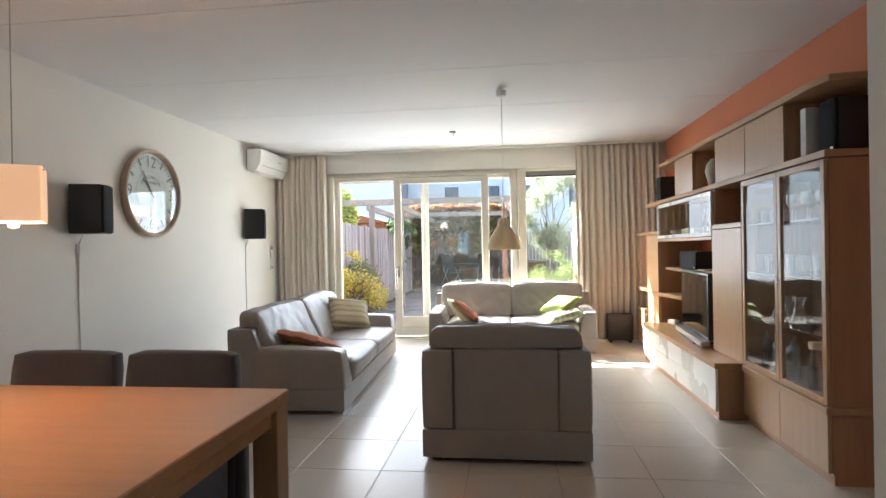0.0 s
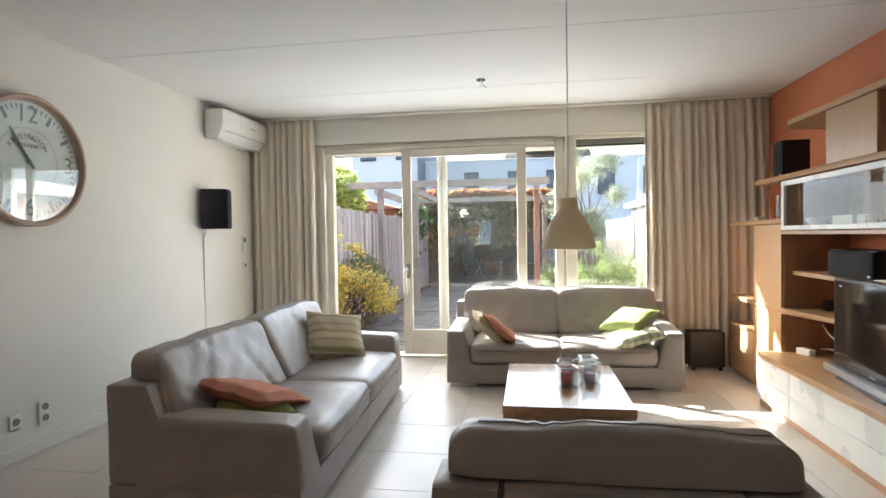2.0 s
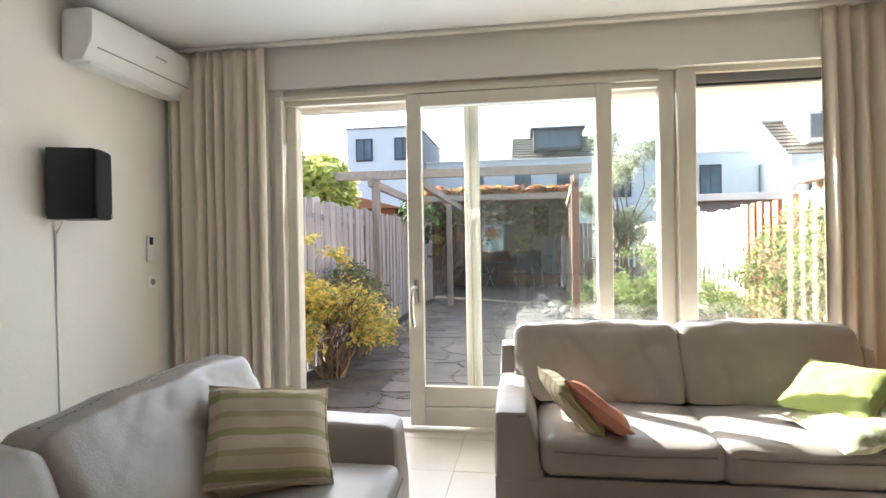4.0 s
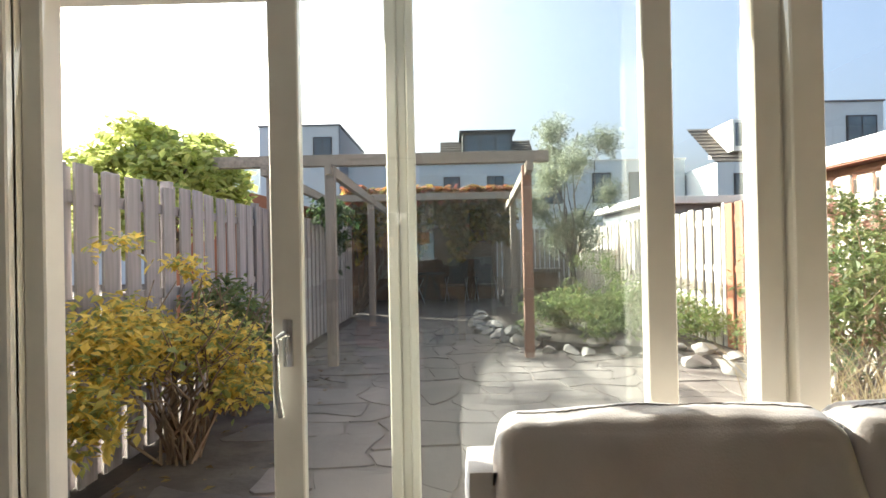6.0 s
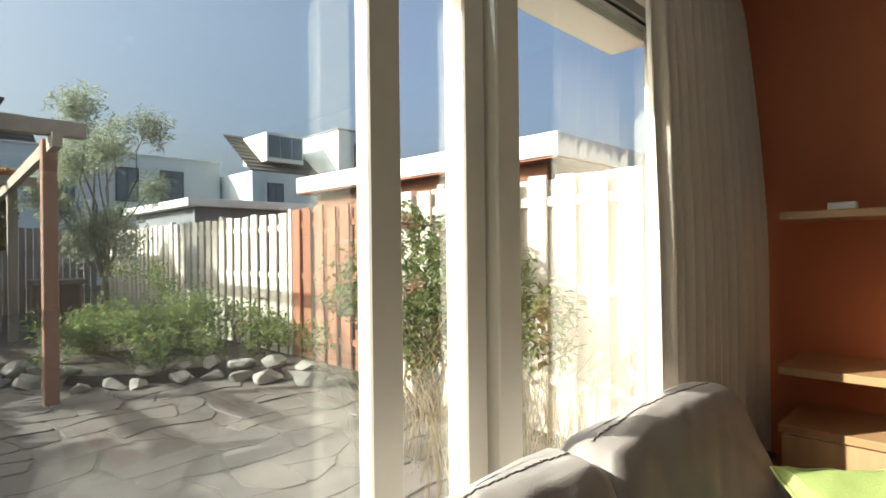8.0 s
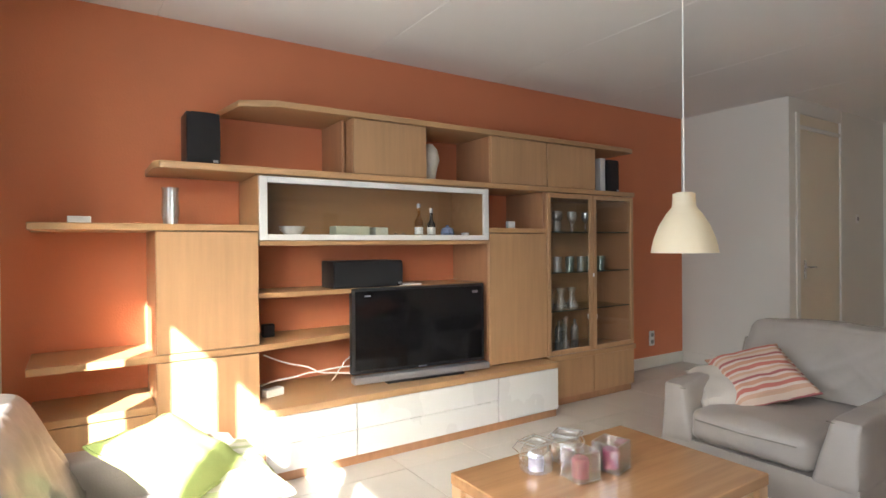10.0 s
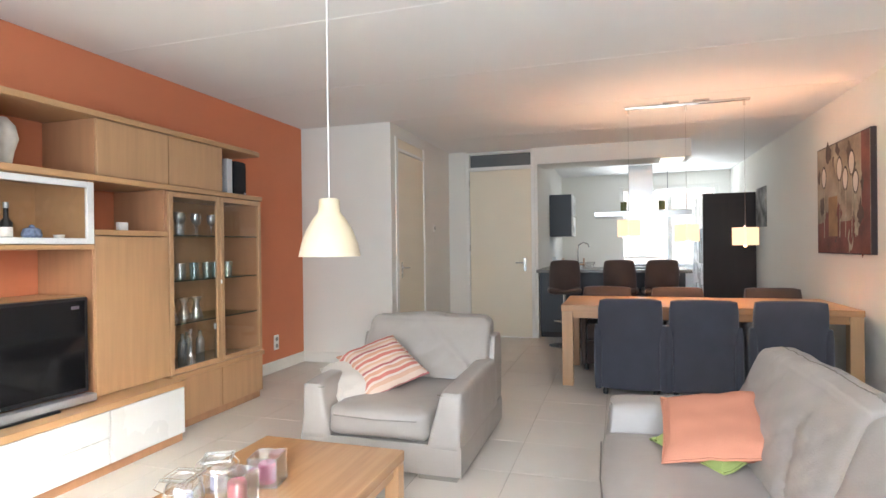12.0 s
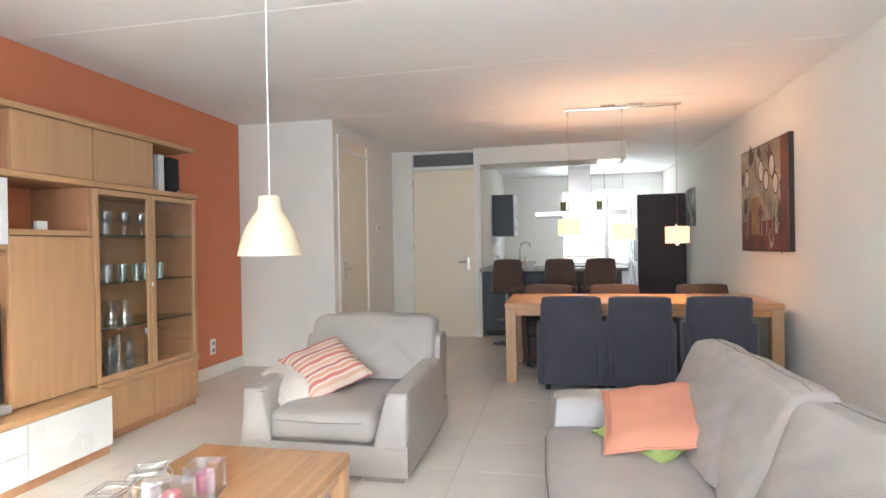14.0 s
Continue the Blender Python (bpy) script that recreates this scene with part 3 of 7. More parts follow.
        part("back_cushion", bm, M_leather, t)
        part("top_seam", seam, M_pipe, t)
    return t


seat_group("sofa", "taupe leather two-seat sofa with creased back cushions", "sofa", (-1.60, 4.70, 0), 92.4, 2.38, 0.91, 2, 0.27, 1)
seat_group("sofa", "taupe leather two-seat sofa standing before the garden window", "sofa", (0.16, 6.43, 0), 0, 1.96, 0.93, 2, 0.23, 7)
seat_group("armchair", "taupe leather armchair facing the garden", "armchair", (0.115, 3.215, 0), 180, 0.97, 1.09, 1, 0.20, 13)

# ---- scatter cushions ----
C_orange = mat("orange_cloth", (0.55, 0.235, 0.145), 0.9, var=0.06, bump=0.3, bscale=280, grain=0.15, gscale=220)
C_lime = mat("lime_cloth", (0.31, 0.37, 0.11), 0.9, var=0.06, bump=0.3, bscale=280, grain=0.15, gscale=220)
C_beige = mat("beige_cloth", (0.50, 0.455, 0.40), 0.9, var=0.06, bump=0.3, bscale=280, grain=0.15, gscale=220)
C_sage = stripe_mat("sage_stripe", [(0.0, (0.45, 0.47, 0.28)), (0.22, (0.60, 0.58, 0.46)), (0.5, (0.38, 0.42, 0.22)), (0.72, (0.55, 0.53, 0.40))], 0, 8)
C_tan = stripe_mat("tan_stripe", [(0.0, (0.58, 0.51, 0.36)), (0.3, (0.48, 0.40, 0.25)), (0.45, (0.62, 0.56, 0.43)), (0.8, (0.40, 0.38, 0.20))], 2, 7)
C_red = stripe_mat("red_stripe", [(0.0, (0.46, 0.15, 0.12)), (0.16, (0.58, 0.47, 0.38)), (0.26, (0.50, 0.27, 0.18)), (0.42, (0.60, 0.51, 0.43)), (0.52, (0.33, 0.11, 0.11)), (0.64, (0.57, 0.44, 0.35)), (0.78, (0.52, 0.33, 0.23)), (0.9, (0.60, 0.50, 0.42))], 2, 6.2)


def scatter(label, material, m, w=0.46, h=0.46, t=0.15, seed=0):
    bm = pillow(w, h, t, seed)
    ob = part("scatter_cushion", bm, material)
    ob.matrix_world = m
    tagged(ob, label, "cushion", "scatter cushions on the seats")
    e = bmesh.new()
    n = 10
    pts = []
    for a, c in (((-1, -1), (1, -1)), ((1, -1), (1, 1)), ((1, 1), (-1, 1)), ((-1, 1), (-1, -1))):
        for k in range(n):
            u, v = a[0] + (c[0] - a[0]) * k / n, a[1] + (c[1] - a[1]) * k / n
            wv = 0.012 * noise.noise(Vector((u * 3 + seed * 5, v * 3, 7.7)))
            pts.append((u * w / 2 * (1 - 0.06 * (1 - v * v)), wv, v * h / 2 * (1 - 0.06 * (1 - u * u))))
    pts.append(pts[0])
    part("welt", tube(pts, 0.006, 5, e), material, ob)
    return ob


def lay(x, y, z, up, side, rz):
    """Pose of a cushion lying on its face, its +x side raised by side and its -y side by up, turned by rz."""
    return pose(x, y, z) @ pose(0, 0, 0, -up, -side, 0) @ pose(0, 0, 0, -90, 0, rz)


def facing(centre, along, up):
    """Pose of a cushion from its middle, the way of its lower edge and the way of its side edge."""
    x = Vector(along).normalized()
    y = Vector(up).cross(x).normalized()
    m = Matrix((x, y, x.cross(y))).transposed().to_4x4()
    m.translation = Vector(centre)
    return m


# sofa by the side wall: pair at the window end, pair at the dining end
scatter("beige and olive striped scatter cushion leaning in the sofa corner", C_tan, pose(-1.74, 5.37, 0.515, -48, 0, 33), 0.48, 0.44, 0.13, 1)
scatter("tan striped scatter cushion leaning on a second striped one", C_tan, pose(-1.60, 5.38, 0.555, -42, 8, 33), 0.44, 0.38, 0.12, 2)
scatter("lime green scatter cushion under an orange one", C_lime, lay(-1.57, 4.00, 0.430, 8, -8, 38), 0.39, 0.39, 0.09, 3)
scatter("orange scatter cushion lying on a lime green one", C_orange, lay(-1.56, 3.99, 0.490, 15, -10, -6), 0.44, 0.50, 0.10, 4)
# sofa before the window
scatter("beige striped scatter cushion leaning on the sofa arm", C_tan, lay(-0.47, 6.13, 0.49, 12, -50, 12), 0.33, 0.33, 0.10, 5)
scatter("orange scatter cushion in the sofa corner", C_orange, lay(-0.37, 6.11, 0.475, 14, -38, -8), 0.35, 0.35, 0.10, 6)
scatter("sage striped scatter cushion lying on the sofa seat", C_sage, lay(0.755, 6.12, 0.44, -6, 10, 10), 0.43, 0.40, 0.11, 7)
scatter("lime green scatter cushion propped on a striped one", C_lime, lay(0.74, 6.26, 0.545, -16, 18, 40), 0.40, 0.38, 0.08, 8)
# armchair
scatter("pale beige scatter cushion with a small red tag", C_beige, facing((0.40, 3.38, 0.445), (-0.27, -0.26, 0.06), (0.40, -0.32, 0.16)), 0.40, 0.40, 0.12, 9)
scatter("red and cream striped scatter cushion leaning in the armchair", C_red, facing((0.287, 3.29, 0.505), (-0.25, -0.28, 0.10), (0.40, -0.30, 0.23)), 0.42, 0.46, 0.13, 10)

# ---- coffee table ----
ct = thing("coffee_table", "low oak coffee table with square legs", "table", (0.095, 4.80, 0))
part("tabletop", box(-0.355, -0.51, 0.318, 0.355, 0.51, 0.365, 0.004), M_oakc, ct)
panels(("apron",) * 4, [(-0.33, -0.47, 0.262, -0.31, 0.47, 0.318, 0.001), (0.31, -0.47, 0.262, 0.33, 0.47, 0.318, 0.001), (-0.31, -0.485, 0.262, 0.31, -0.465, 0.318, 0.001), (-0.31, 0.465, 0.262, 0.31, 0.485, 0.318, 0.001)], M_oaky, ct)
for sx in (-1, 1):
    for sy in (-1, 1):
        part("leg", box(sx * 0.352, sy * 0.507, 0, sx * 0.287, sy * 0.442, 0.3175, 0.003), M_oak, ct)


def square_glass(at, w, h, rz):
    t = thing("candle_holder", "square clear glass holder with a red candle", "candle holder", at, rz, "candles on the coffee table")
    b = bmesh.new()
    th = 0.005
    for c in ((-w / 2, -w / 2, 0, w / 2, w / 2, 0.008), (-w / 2, -w / 2, 0.008, -w / 2 + th, w / 2, h), (w / 2 - th, -w / 2, 0.008, w / 2, w / 2, h),
              (-w / 2 + th, -w / 2, 0.008, w / 2 - th, -w / 2 + th, h), (-w / 2 + th, w / 2 - th, 0.008, w / 2 - th, w / 2, h)):
        box(*c, 0.001, bm=b)
    part("glass", b, M_glass, t, "", False)
    c = part("candle", lathe([(0, 0.009), (0.033, 0.009), (0.034, 0.075), (0.028, 0.082), (0, 0.078)], 20), M_candle, t, "dark red pillar candle")
    part("wick", tube([(0, 0, 0.078), (0.002, 0, 0.092)], 0.0012, 5), M_black, c)
    return t


def jar(at, rz):
    t = thing("lantern_jar", "glass lantern jar with a square collar and wire handle", "jar", at, rz, "candles on the coffee table")
    prof = [(0.0, 0.004), (0.05, 0.0), (0.066, 0.012), (0.068, 0.055), (0.058, 0.09), (0.045, 0.105), (0.047, 0.112)]
    b = lathe(prof, 24)
    part("glass_body", b, M_glass, t)
    e = bmesh.new()
    for c in ((-0.055, -0.055, 0.112, 0.055, -0.042, 0.124), (-0.055, 0.042, 0.112, 0.055, 0.055, 0.124), (-0.055, -0.042, 0.112, -0.042, 0.042, 0.124), (0.042, -0.042, 0.112, 0.055, 0.042, 0.124)):
        box(*c, 0.003, bm=e)
    part("collar", e, M_glass, t, "clear square glass collar")
    part("wire_handle", tube([(0.056, 0, 0.118), (0.075, 0.02, 0.105), (0.07, 0.06, 0.09), (0.0, 0.085, 0.083), (-0.07, 0.06, 0.09), (-0.075, 0.02, 0.105), (-0.056, 0, 0.118)], 0.002, 5), M_chrome, t)
    part("candle", lathe([(0, 0.006), (0.03, 0.006), (0.03, 0.055), (0, 0.057)], 16), M_candle_p, t, "pale lilac candle")
    return t


square_glass((0.115, 4.76, 0.365), 0.115, 0.115, 14)
square_glass((0.12, 4.93, 0.365), 0.105, 0.115, -6)
jar((0.265, 4.85, 0.365), 30)
jar((0.27, 5.02, 0.365), 8)

# ---- wall unit ----
FX, BX = 1.74, RX - 0.004


def front_door(parent, y0, y1, z0, z1, material=None, x=FX, name="door"):
    return part(name, box(x, y0 + 0.003, z0 + 0.002, x + 0.02, y1 - 0.003, z1 - 0.002, 0.0015), material or M_oak, parent)


# glazed cabinet
v = thing("display_cabinet", "tall oak display cabinet with two glass doors, full of glassware", "cabinet", (0, 0, 0))
V0, V1, VM = 2.515, 3.535, 3.022
panels(("side_panel", "side_panel", "rear_board", "top_board"), [(FX + 0.022, V0, 0.06, BX, V0 + 0.022, 1.668, 0.001), (FX + 0.022, V1 - 0.022, 0.06, BX, V1, 1.668, 0.001), (BX - 0.012, V0 + 0.022, 0.06, BX, V1 - 0.022, 1.668, 0), (FX + 0.022, V0 + 0.022, 1.645, BX - 0.012, V1 - 0.022, 1.668, 0.001)], M_oakd, v)
part("back_panel", box(BX - 0.016, V0 + 0.023, 0.40, BX - 0.0125, V1 - 0.023, 1.644, 0), M_oak, v, "", False)
part("plinth", box(FX + 0.03, V0 + 0.004, 0, BX, V1, 0.06, 0.001), M_oakd, v)
part("ledge", box(FX - 0.012, V0 - 0.012, 0.362, BX, V1, 0.40, 0.003), M_oaky, v)
front_door(v, V0, VM, 0.062, 0.360)
front_door(v, VM, V1, 0.062, 0.360)
for y0, y1 in ((V0, VM), (VM, V1)):
    d = part("glass_door", rod_box([(FX, y0 + 0.003, 0.404, FX + 0.02, y0 + 0.04, 1.664, 0.002), (FX, y1 - 0.04, 0.404, FX + 0.02, y1 - 0.003, 1.664, 0.002),
                                    (FX, y0 + 0.04, 0.404, FX + 0.02, y1 - 0.04, 0.44, 0.002), (FX, y0 + 0.04, 1.628, FX + 0.02, y1 - 0.04, 1.664, 0.002)]), M_oak, v, "oak-framed glass door")
    p = part("pane", box(FX + 0.009, y0 + 0.041, 0.441, FX + 0.012, y1 - 0.041, 1.627, 0), M_cabglass, d, "", False)
    p.visible_shadow = False
part("catch", box(FX - 0.006, VM - 0.008, 1.00, FX, VM + 0.008, 1.03, 0.002), M_white_pl, v)
for z in (0.742, 1.045, 1.367):
    part("glass_shelf", box(FX + 0.03, V0 + 0.024, z - 0.006, BX - 0.018, V1 - 0.024, z, 0.0), M_shelfglass, v, "thin glass shelf", False)
    part("shelf_edge", box(FX + 0.028, V0 + 0.024, z - 0.0065, FX + 0.0295, V1 - 0.024, z + 0.0005, 0.0), M_shelfedge, v, "dark green glass edge", False)

# panelled cupboard with an open niche
c = thing("cupboard", "oak cupboard with one tall door and an open niche", "cabinet", (0, 0, 0))
C0, C1 = 3.54, 4.098
panels(("side_panel", "side_panel", "niche_floor", "rear_board"), [(FX + 0.022, C0, 0.405, BX, C0 + 0.02, 1.668, 0.001), (FX + 0.022, C1 - 0.02, 0.405, BX, C1, 1.668, 0.001), (FX + 0.005, C0 + 0.02, 1.354, BX, C1 - 0.02, 1.388, 0.002), (BX - 0.012, C0 + 0.02, 0.405, BX, C1 - 0.02, 1.354, 0)], M_oakd, c)
front_door(c, C0, C1, 0.405, 1.35)
part("niche_edge", box(FX, C0 + 0.001, 1.354, FX + 0.02, C1 - 0.001, 1.388, 0.002), M_oaky, c)

# wide glazed wall cabinet in a white frame
g = thing("wall_cabinet", "wide wall cabinet with a white-framed glass flap", "cabinet", (0, 0, 0))
G0, G1 = 4.10, 5.70
panels(("side_panel", "side_panel", "bottom_board", "rear_board"), [(FX + 0.022, G0, 1.30, BX, G0 + 0.018, 1.668, 0.001), (FX + 0.022, G1 - 0.018, 1.30, BX, G1, 1.668, 0.001), (FX + 0.022, G0 + 0.018, 1.30, BX, G1 - 0.018, 1.32, 0.001), (BX - 0.012, G0 + 0.018, 1.32, BX, G1 - 0.018, 1.668, 0)], M_oaky, g)
fl = part("flap_frame", rod_box([(FX - 0.004, G0 + 0.002, 1.302, FX + 0.018, G0 + 0.045, 1.66, 0.002), (FX - 0.004, G1 - 0.045, 1.302, FX + 0.018, G1 - 0.002, 1.66, 0.002), (FX - 0.004, G0 + 0.045, 1.302, FX + 0.018, G1 - 0.045, 1.335, 0.002), (FX - 0.004, G0 + 0.045, 1.625, FX + 0.018, G1 - 0.045, 1.66, 0.002)]), M_white_gloss, g, "white lacquered flap frame")
p = part("pane", box(FX + 0.005, G0 + 0.046, 1.336, FX + 0.008, G1 - 0.046, 1.624, 0), M_cabglass, fl, "", False)
p.visible_shadow = False
part("under_shelf", box(FX - 0.002, G0, 1.272, BX, G1, 1.297, 0.002), M_oaky, g)

# tall two-door cupboard at the window end
t = thing("cupboard", "oak cupboard with two plain doors, in the sun", "cabinet", (0, 0, 0))
T0, T1 = 5.703, 6.212
panels(("side_panel", "side_panel", "rear_board"), [(FX + 0.022, T0, 0.04, BX, T0 + 0.02, 1.35, 0.001), (FX + 0.022, T1 - 0.02, 0.04, BX, T1, 1.35, 0.001), (BX - 0.012, T0 + 0.02, 0.04, BX, T1 - 0.02, 1.35, 0)], M_oakd, t)
part("plinth", box(FX + 0.03, T0 + 0.002, 0, BX, T1 - 0.002, 0.04, 0.001), M_oakd, t)
front_door(t, T0, T1, 0.045, 0.683)
front_door(t, T0, T1, 0.725, 1.348)

# low cupboard and open boards at the window end
lo = thing("low_cupboard", "low oak cupboard beside the curtain", "cabinet", (0, 0, 0))
part("body", box(FX + 0.022, T1 + 0.003, 0.04, BX, 6.735, 0.435, 0.001), M_oakd, lo)
part("top", box(FX - 0.004, T1 + 0.003, 0.437, BX, 6.745, 0.472, 0.003), M_oaky, lo)
part("plinth", box(FX + 0.03, T1 + 0.004, 0, BX, 6.72, 0.04, 0.001), M_oakd, lo)
front_door(lo, T1 + 0.003, 6.735, 0.045, 0.433)


def board(label, pts, z0, z1):
    ob = part("shelf", prism(pts, z0, z1, 0.003), M_oaky)
    return tagged(ob, label, "shelf", "boards of the wall unit")


board("long oak shelf running over the cabinets", [(FX - 0.004, V0 - 0.015), (FX - 0.004, 6.19), (FX + 0.05, 6.215), (BX, 6.215), (BX, V0 - 0.015)], 1.671, 1.708)
board("oak shelf over the window-end cupboard", [(FX - 0.004, T0), (FX - 0.004, 6.73), (BX, 6.74), (BX, T0)], 1.352, 1.387)
board("oak shelf running from the curtain behind the television", [(FX - 0.004, T0 - 0.005), (FX - 0.004, 6.74), (BX, 6.745), (BX, 4.72), (FX + 0.17, 4.95)], 0.686, 0.722)
board("oak shelf carrying the centre speaker", [(1.815, G0 + 0.002), (1.815, G1 - 0.002), (BX, G1 - 0.002), (BX, G0 + 0.002)], 0.972, 1.002)
board("top oak board with angled ends", [(FX, V0 + 0.10), (FX, 5.60), (FX + 0.10, 5.78), (BX, 5.83), (BX, V0 - 0.06), (FX + 0.02, V0 - 0.02)], 2.052, 2.088)
for y in (5.14,):
    tagged(part("divider", box(FX + 0.12, y, 1.71, BX, y + 0.02, 2.05, 0.001), M_oakd), "upright oak divider between the boards", "divider")
for y0, y1 in ((4.598, 5.125), (3.512, 4.06), (2.966, 3.508)):
    u = thing("upper_cupboard", "small oak cupboard between the upper boards", "cabinet", (0, 0, 0), 0, "upper cupboards of the wall unit")
    part("body", box(FX + 0.042, y0, 1.711, BX, y1, 2.05, 0.001), M_oakd, u)
    front_door(u, y0, y1, 1.711, 2.05, M_oak, FX + 0.02)

# television bench
tb = thing("television_bench", "long low oak bench with white drawer fronts", "cabinet", (0, 0, 0))
B0, B1, TX = 3.59, 5.72, 1.575
part("carcass", box(TX + 0.022, B0 + 0.001, 0.055, BX, B1 - 0.001, 0.358, 0.001), M_oakd, tb)
part("worktop", prism([(TX - 0.006, B0), (TX - 0.006, B1 - 0.01), (TX + 0.03, B1 + 0.015), (FX - 0.006, B1 + 0.015), (FX - 0.006, B1 - 0.02), (BX, B1 - 0.02), (BX, B0)], 0.360, 0.400, 0.003), M_oaky, tb)
part("plinth", box(TX + 0.02, B0 + 0.004, 0, BX, B1 - 0.004, 0.054, 0.001), M_oakd, tb)
for y0, y1 in ((B0, 4.155), (4.155, 5.20), (5.20, B1)):
    for z0, z1 in (((0.058, 0.356),) if y0 == B0 else ((0.058, 0.2055), (0.2085, 0.356))):
        part("drawer", box(TX, y0 + 0.004, z0, TX + 0.02, y1 - 0.004, z1, 0.0012), M_white_gloss, tb, "white lacquered drawer front")

# television
tv = thing("television", "black flat television on a silver sound bar foot", "television", (1.80, 4.64, 0.401), -5)
part("casing", box(-0.035, -0.485, 0.06, 0.02, 0.485, 0.60, 0.012, 2), M_black, tv)
part("screen", box(-0.038, -0.462, 0.085, -0.034, 0.462, 0.58, 0.0), M_screen, tv, "dark glossy screen", False)
part("sound_bar", box(-0.095, -0.49, 0.012, -0.02, 0.49, 0.055, 0.008, 2), M_silver, tv, "silver sound bar")
part("foot", box(-0.11, -0.28, 0.0, 0.09, 0.28, 0.012, 0.004), M_black, tv)
part("maker_mark", box(-0.0385, -0.03, 0.068, -0.0355, 0.03, 0.075, 0), M_silver, tv, "", False)
part("sticker", box(-0.0385, 0.36, 0.545, -0.038, 0.40, 0.555, 0), M_silver, tv, "", False)
part("sticker", box(-0.0385, -0.43, 0.535, -0.038, -0.385, 0.553, 0), mat("sticker_grey", (0.12, 0.10, 0.11), 0.5), tv, "", False)
tagged(part("cable_bundle", tube(curve_pts((1.98, 5.62, 0.62), (1.93, 5.02, 0.44), 0.03, 14, 0.05, 2), 0.005, 6), M_cable), "loose white cables hanging behind the television", "cable")
tagged(part("cable_bundle", tube(curve_pts((1.99, 5.66, 0.43), (1.91, 5.05, 0.50), -0.02, 14, 0.06, 5), 0.005, 6), M_cable), "loose white cables hanging behind the television", "cable")
tagged(part("cable_bundle", tube(curve_pts((1.96, 5.20, 0.415), (1.95, 5.06, 0.58), 0.0, 10, 0.05, 9), 0.004, 6), M_cable), "loose white cables hanging behind the television", "cable")
pl = thing("power_strip", "white power strip lying on the bench", "power strip", (1.86, 5.60, 0.401), 20)
part("body", box(-0.03, -0.06, 0, 0.03, 0.06, 0.045, 0.006), M_white_pl, pl)


def speaker(label, at, rz, w, d, h, group=""):
    s = thing("loudspeaker", label, "loudspeaker", at, rz, group)
    part("cabinet", box(-d / 2, -w / 2, 0, d / 2 - 0.02, w / 2, h, 0.005, 2), M_black, s)
    part("grille", soft(d / 2 - 0.025, -w / 2 + 0.003, 0.003, d / 2, w / 2 - 0.003, h - 0.003, 0.012, 0.004, 0.0, 1, 0, 5), M_blackcloth, s)
    part("maker_mark", box(d / 2 + 0.001, w / 2 - 0.04, 0.015, d / 2 + 0.004, w / 2 - 0.015, 0.028, 0), M_silver, s, "", False)
    return s


speaker("small black shelf loudspeaker on the long oak shelf", (1.92, 5.965, 1.709), 180, 0.17, 0.2, 0.285)
speaker("black shelf loudspeaker at the end of the long shelf", (1.93, 2.66, 1.709), 180, 0.16, 0.2, 0.285)
speaker("black centre loudspeaker lying above the television", (1.93, 4.99, 1.003), 180, 0.48, 0.22, 0.17)
speaker("black wall loudspeaker with a white cable hanging down", (LX + 0.115, 3.38, 1.40), 20, 0.21, 0.24, 0.37, "wall loudspeakers")
speaker("black wall loudspeaker with a white cable hanging down", (LX + 0.115, 6.12, 1.40), 20, 0.21, 0.24, 0.37, "wall loudspeakers")
for y in (3.40, 6.10):
    tagged(part("bracket", rod_box([(LX, y - 0.03, 1.52, LX + 0.012, y + 0.03, 1.64, 0.002), (LX + 0.012, y - 0.012, 1.56, LX + 0.02, y + 0.012, 1.60, 0.002)]), M_black), "small black bracket holding a wall loudspeaker", "bracket", "speaker brackets")
    tagged(part("speaker_cable", tube([(LX + 0.05, y - 0.02, 1.41), (LX + 0.010, y - 0.03, 1.33), (LX + 0.003, y - 0.03, 0.9), (LX + 0.003, y - 0.025, 0.5), (LX + 0.018, y - 0.03, 0.09)], 0.0065, 8), M_cable), "thin white speaker cable running down the wall", "cable", "speaker cables")
sw = thing("subwoofer", "black subwoofer box on the floor beside the curtain", "loudspeaker", (1.535, 6.86, 0))
part("cabinet", soft(-0.155, -0.13, 0.03, 0.155, 0.06, 0.365, 0.012, 0, 0, 1, 0, 6), M_black, sw)
for sx in (-1, 1):
    for y in (-0.10, 0.03):
        part("foot", lathe([(0, 0), (0.018, 0), (0.015, 0.031), (0, 0.031)], 10, at=(sx * 0.12, y, 0)), M_black, sw)


# ---- living room fittings ----
pl = thing("pendant_lamp", "cream bell-shaped pendant lamp hanging on a thin cord", "lamp", (0.103, 4.28, 0))
prof = [(0.036, 1.487), (0.047, 1.485), (0.049, 1.44), (0.052, 1.425), (0.075, 1.395), (0.105, 1.345), (0.128, 1.285), (0.139, 1.235), (0.141, 1.222)]
part("shade", lathe(prof + [(r - 0.004, z) for r, z in prof[::-1]], 40), M_lamp, pl)
part("top_disc", lathe([(0, 1.490), (0.036, 1.490), (0.036, 1.484), (0, 1.484)], 24), M_lamp, pl)
part("bulb", lathe([(0, 1.30), (0.028, 1.31), (0.034, 1.345), (0.02, 1.39), (0.014, 1.42), (0.014, 1.48), (0, 1.484)], 16), M_white_pl, pl)
part("cord", tube([(0, 0, 1.488), (0.001, 0, 2.0), (0, 0, 2.54)], 0.0032, 6), M_cable, pl, "thin cord")
part("ceiling_cup", lathe([(0, 2.525), (0.018, 2.525), (0.042, 2.535), (0.046, 2.56), (0.046, 2.582), (0.02, 2.59), (0, 2.592)], 24), M_white_pl, pl, "white ceiling cup")
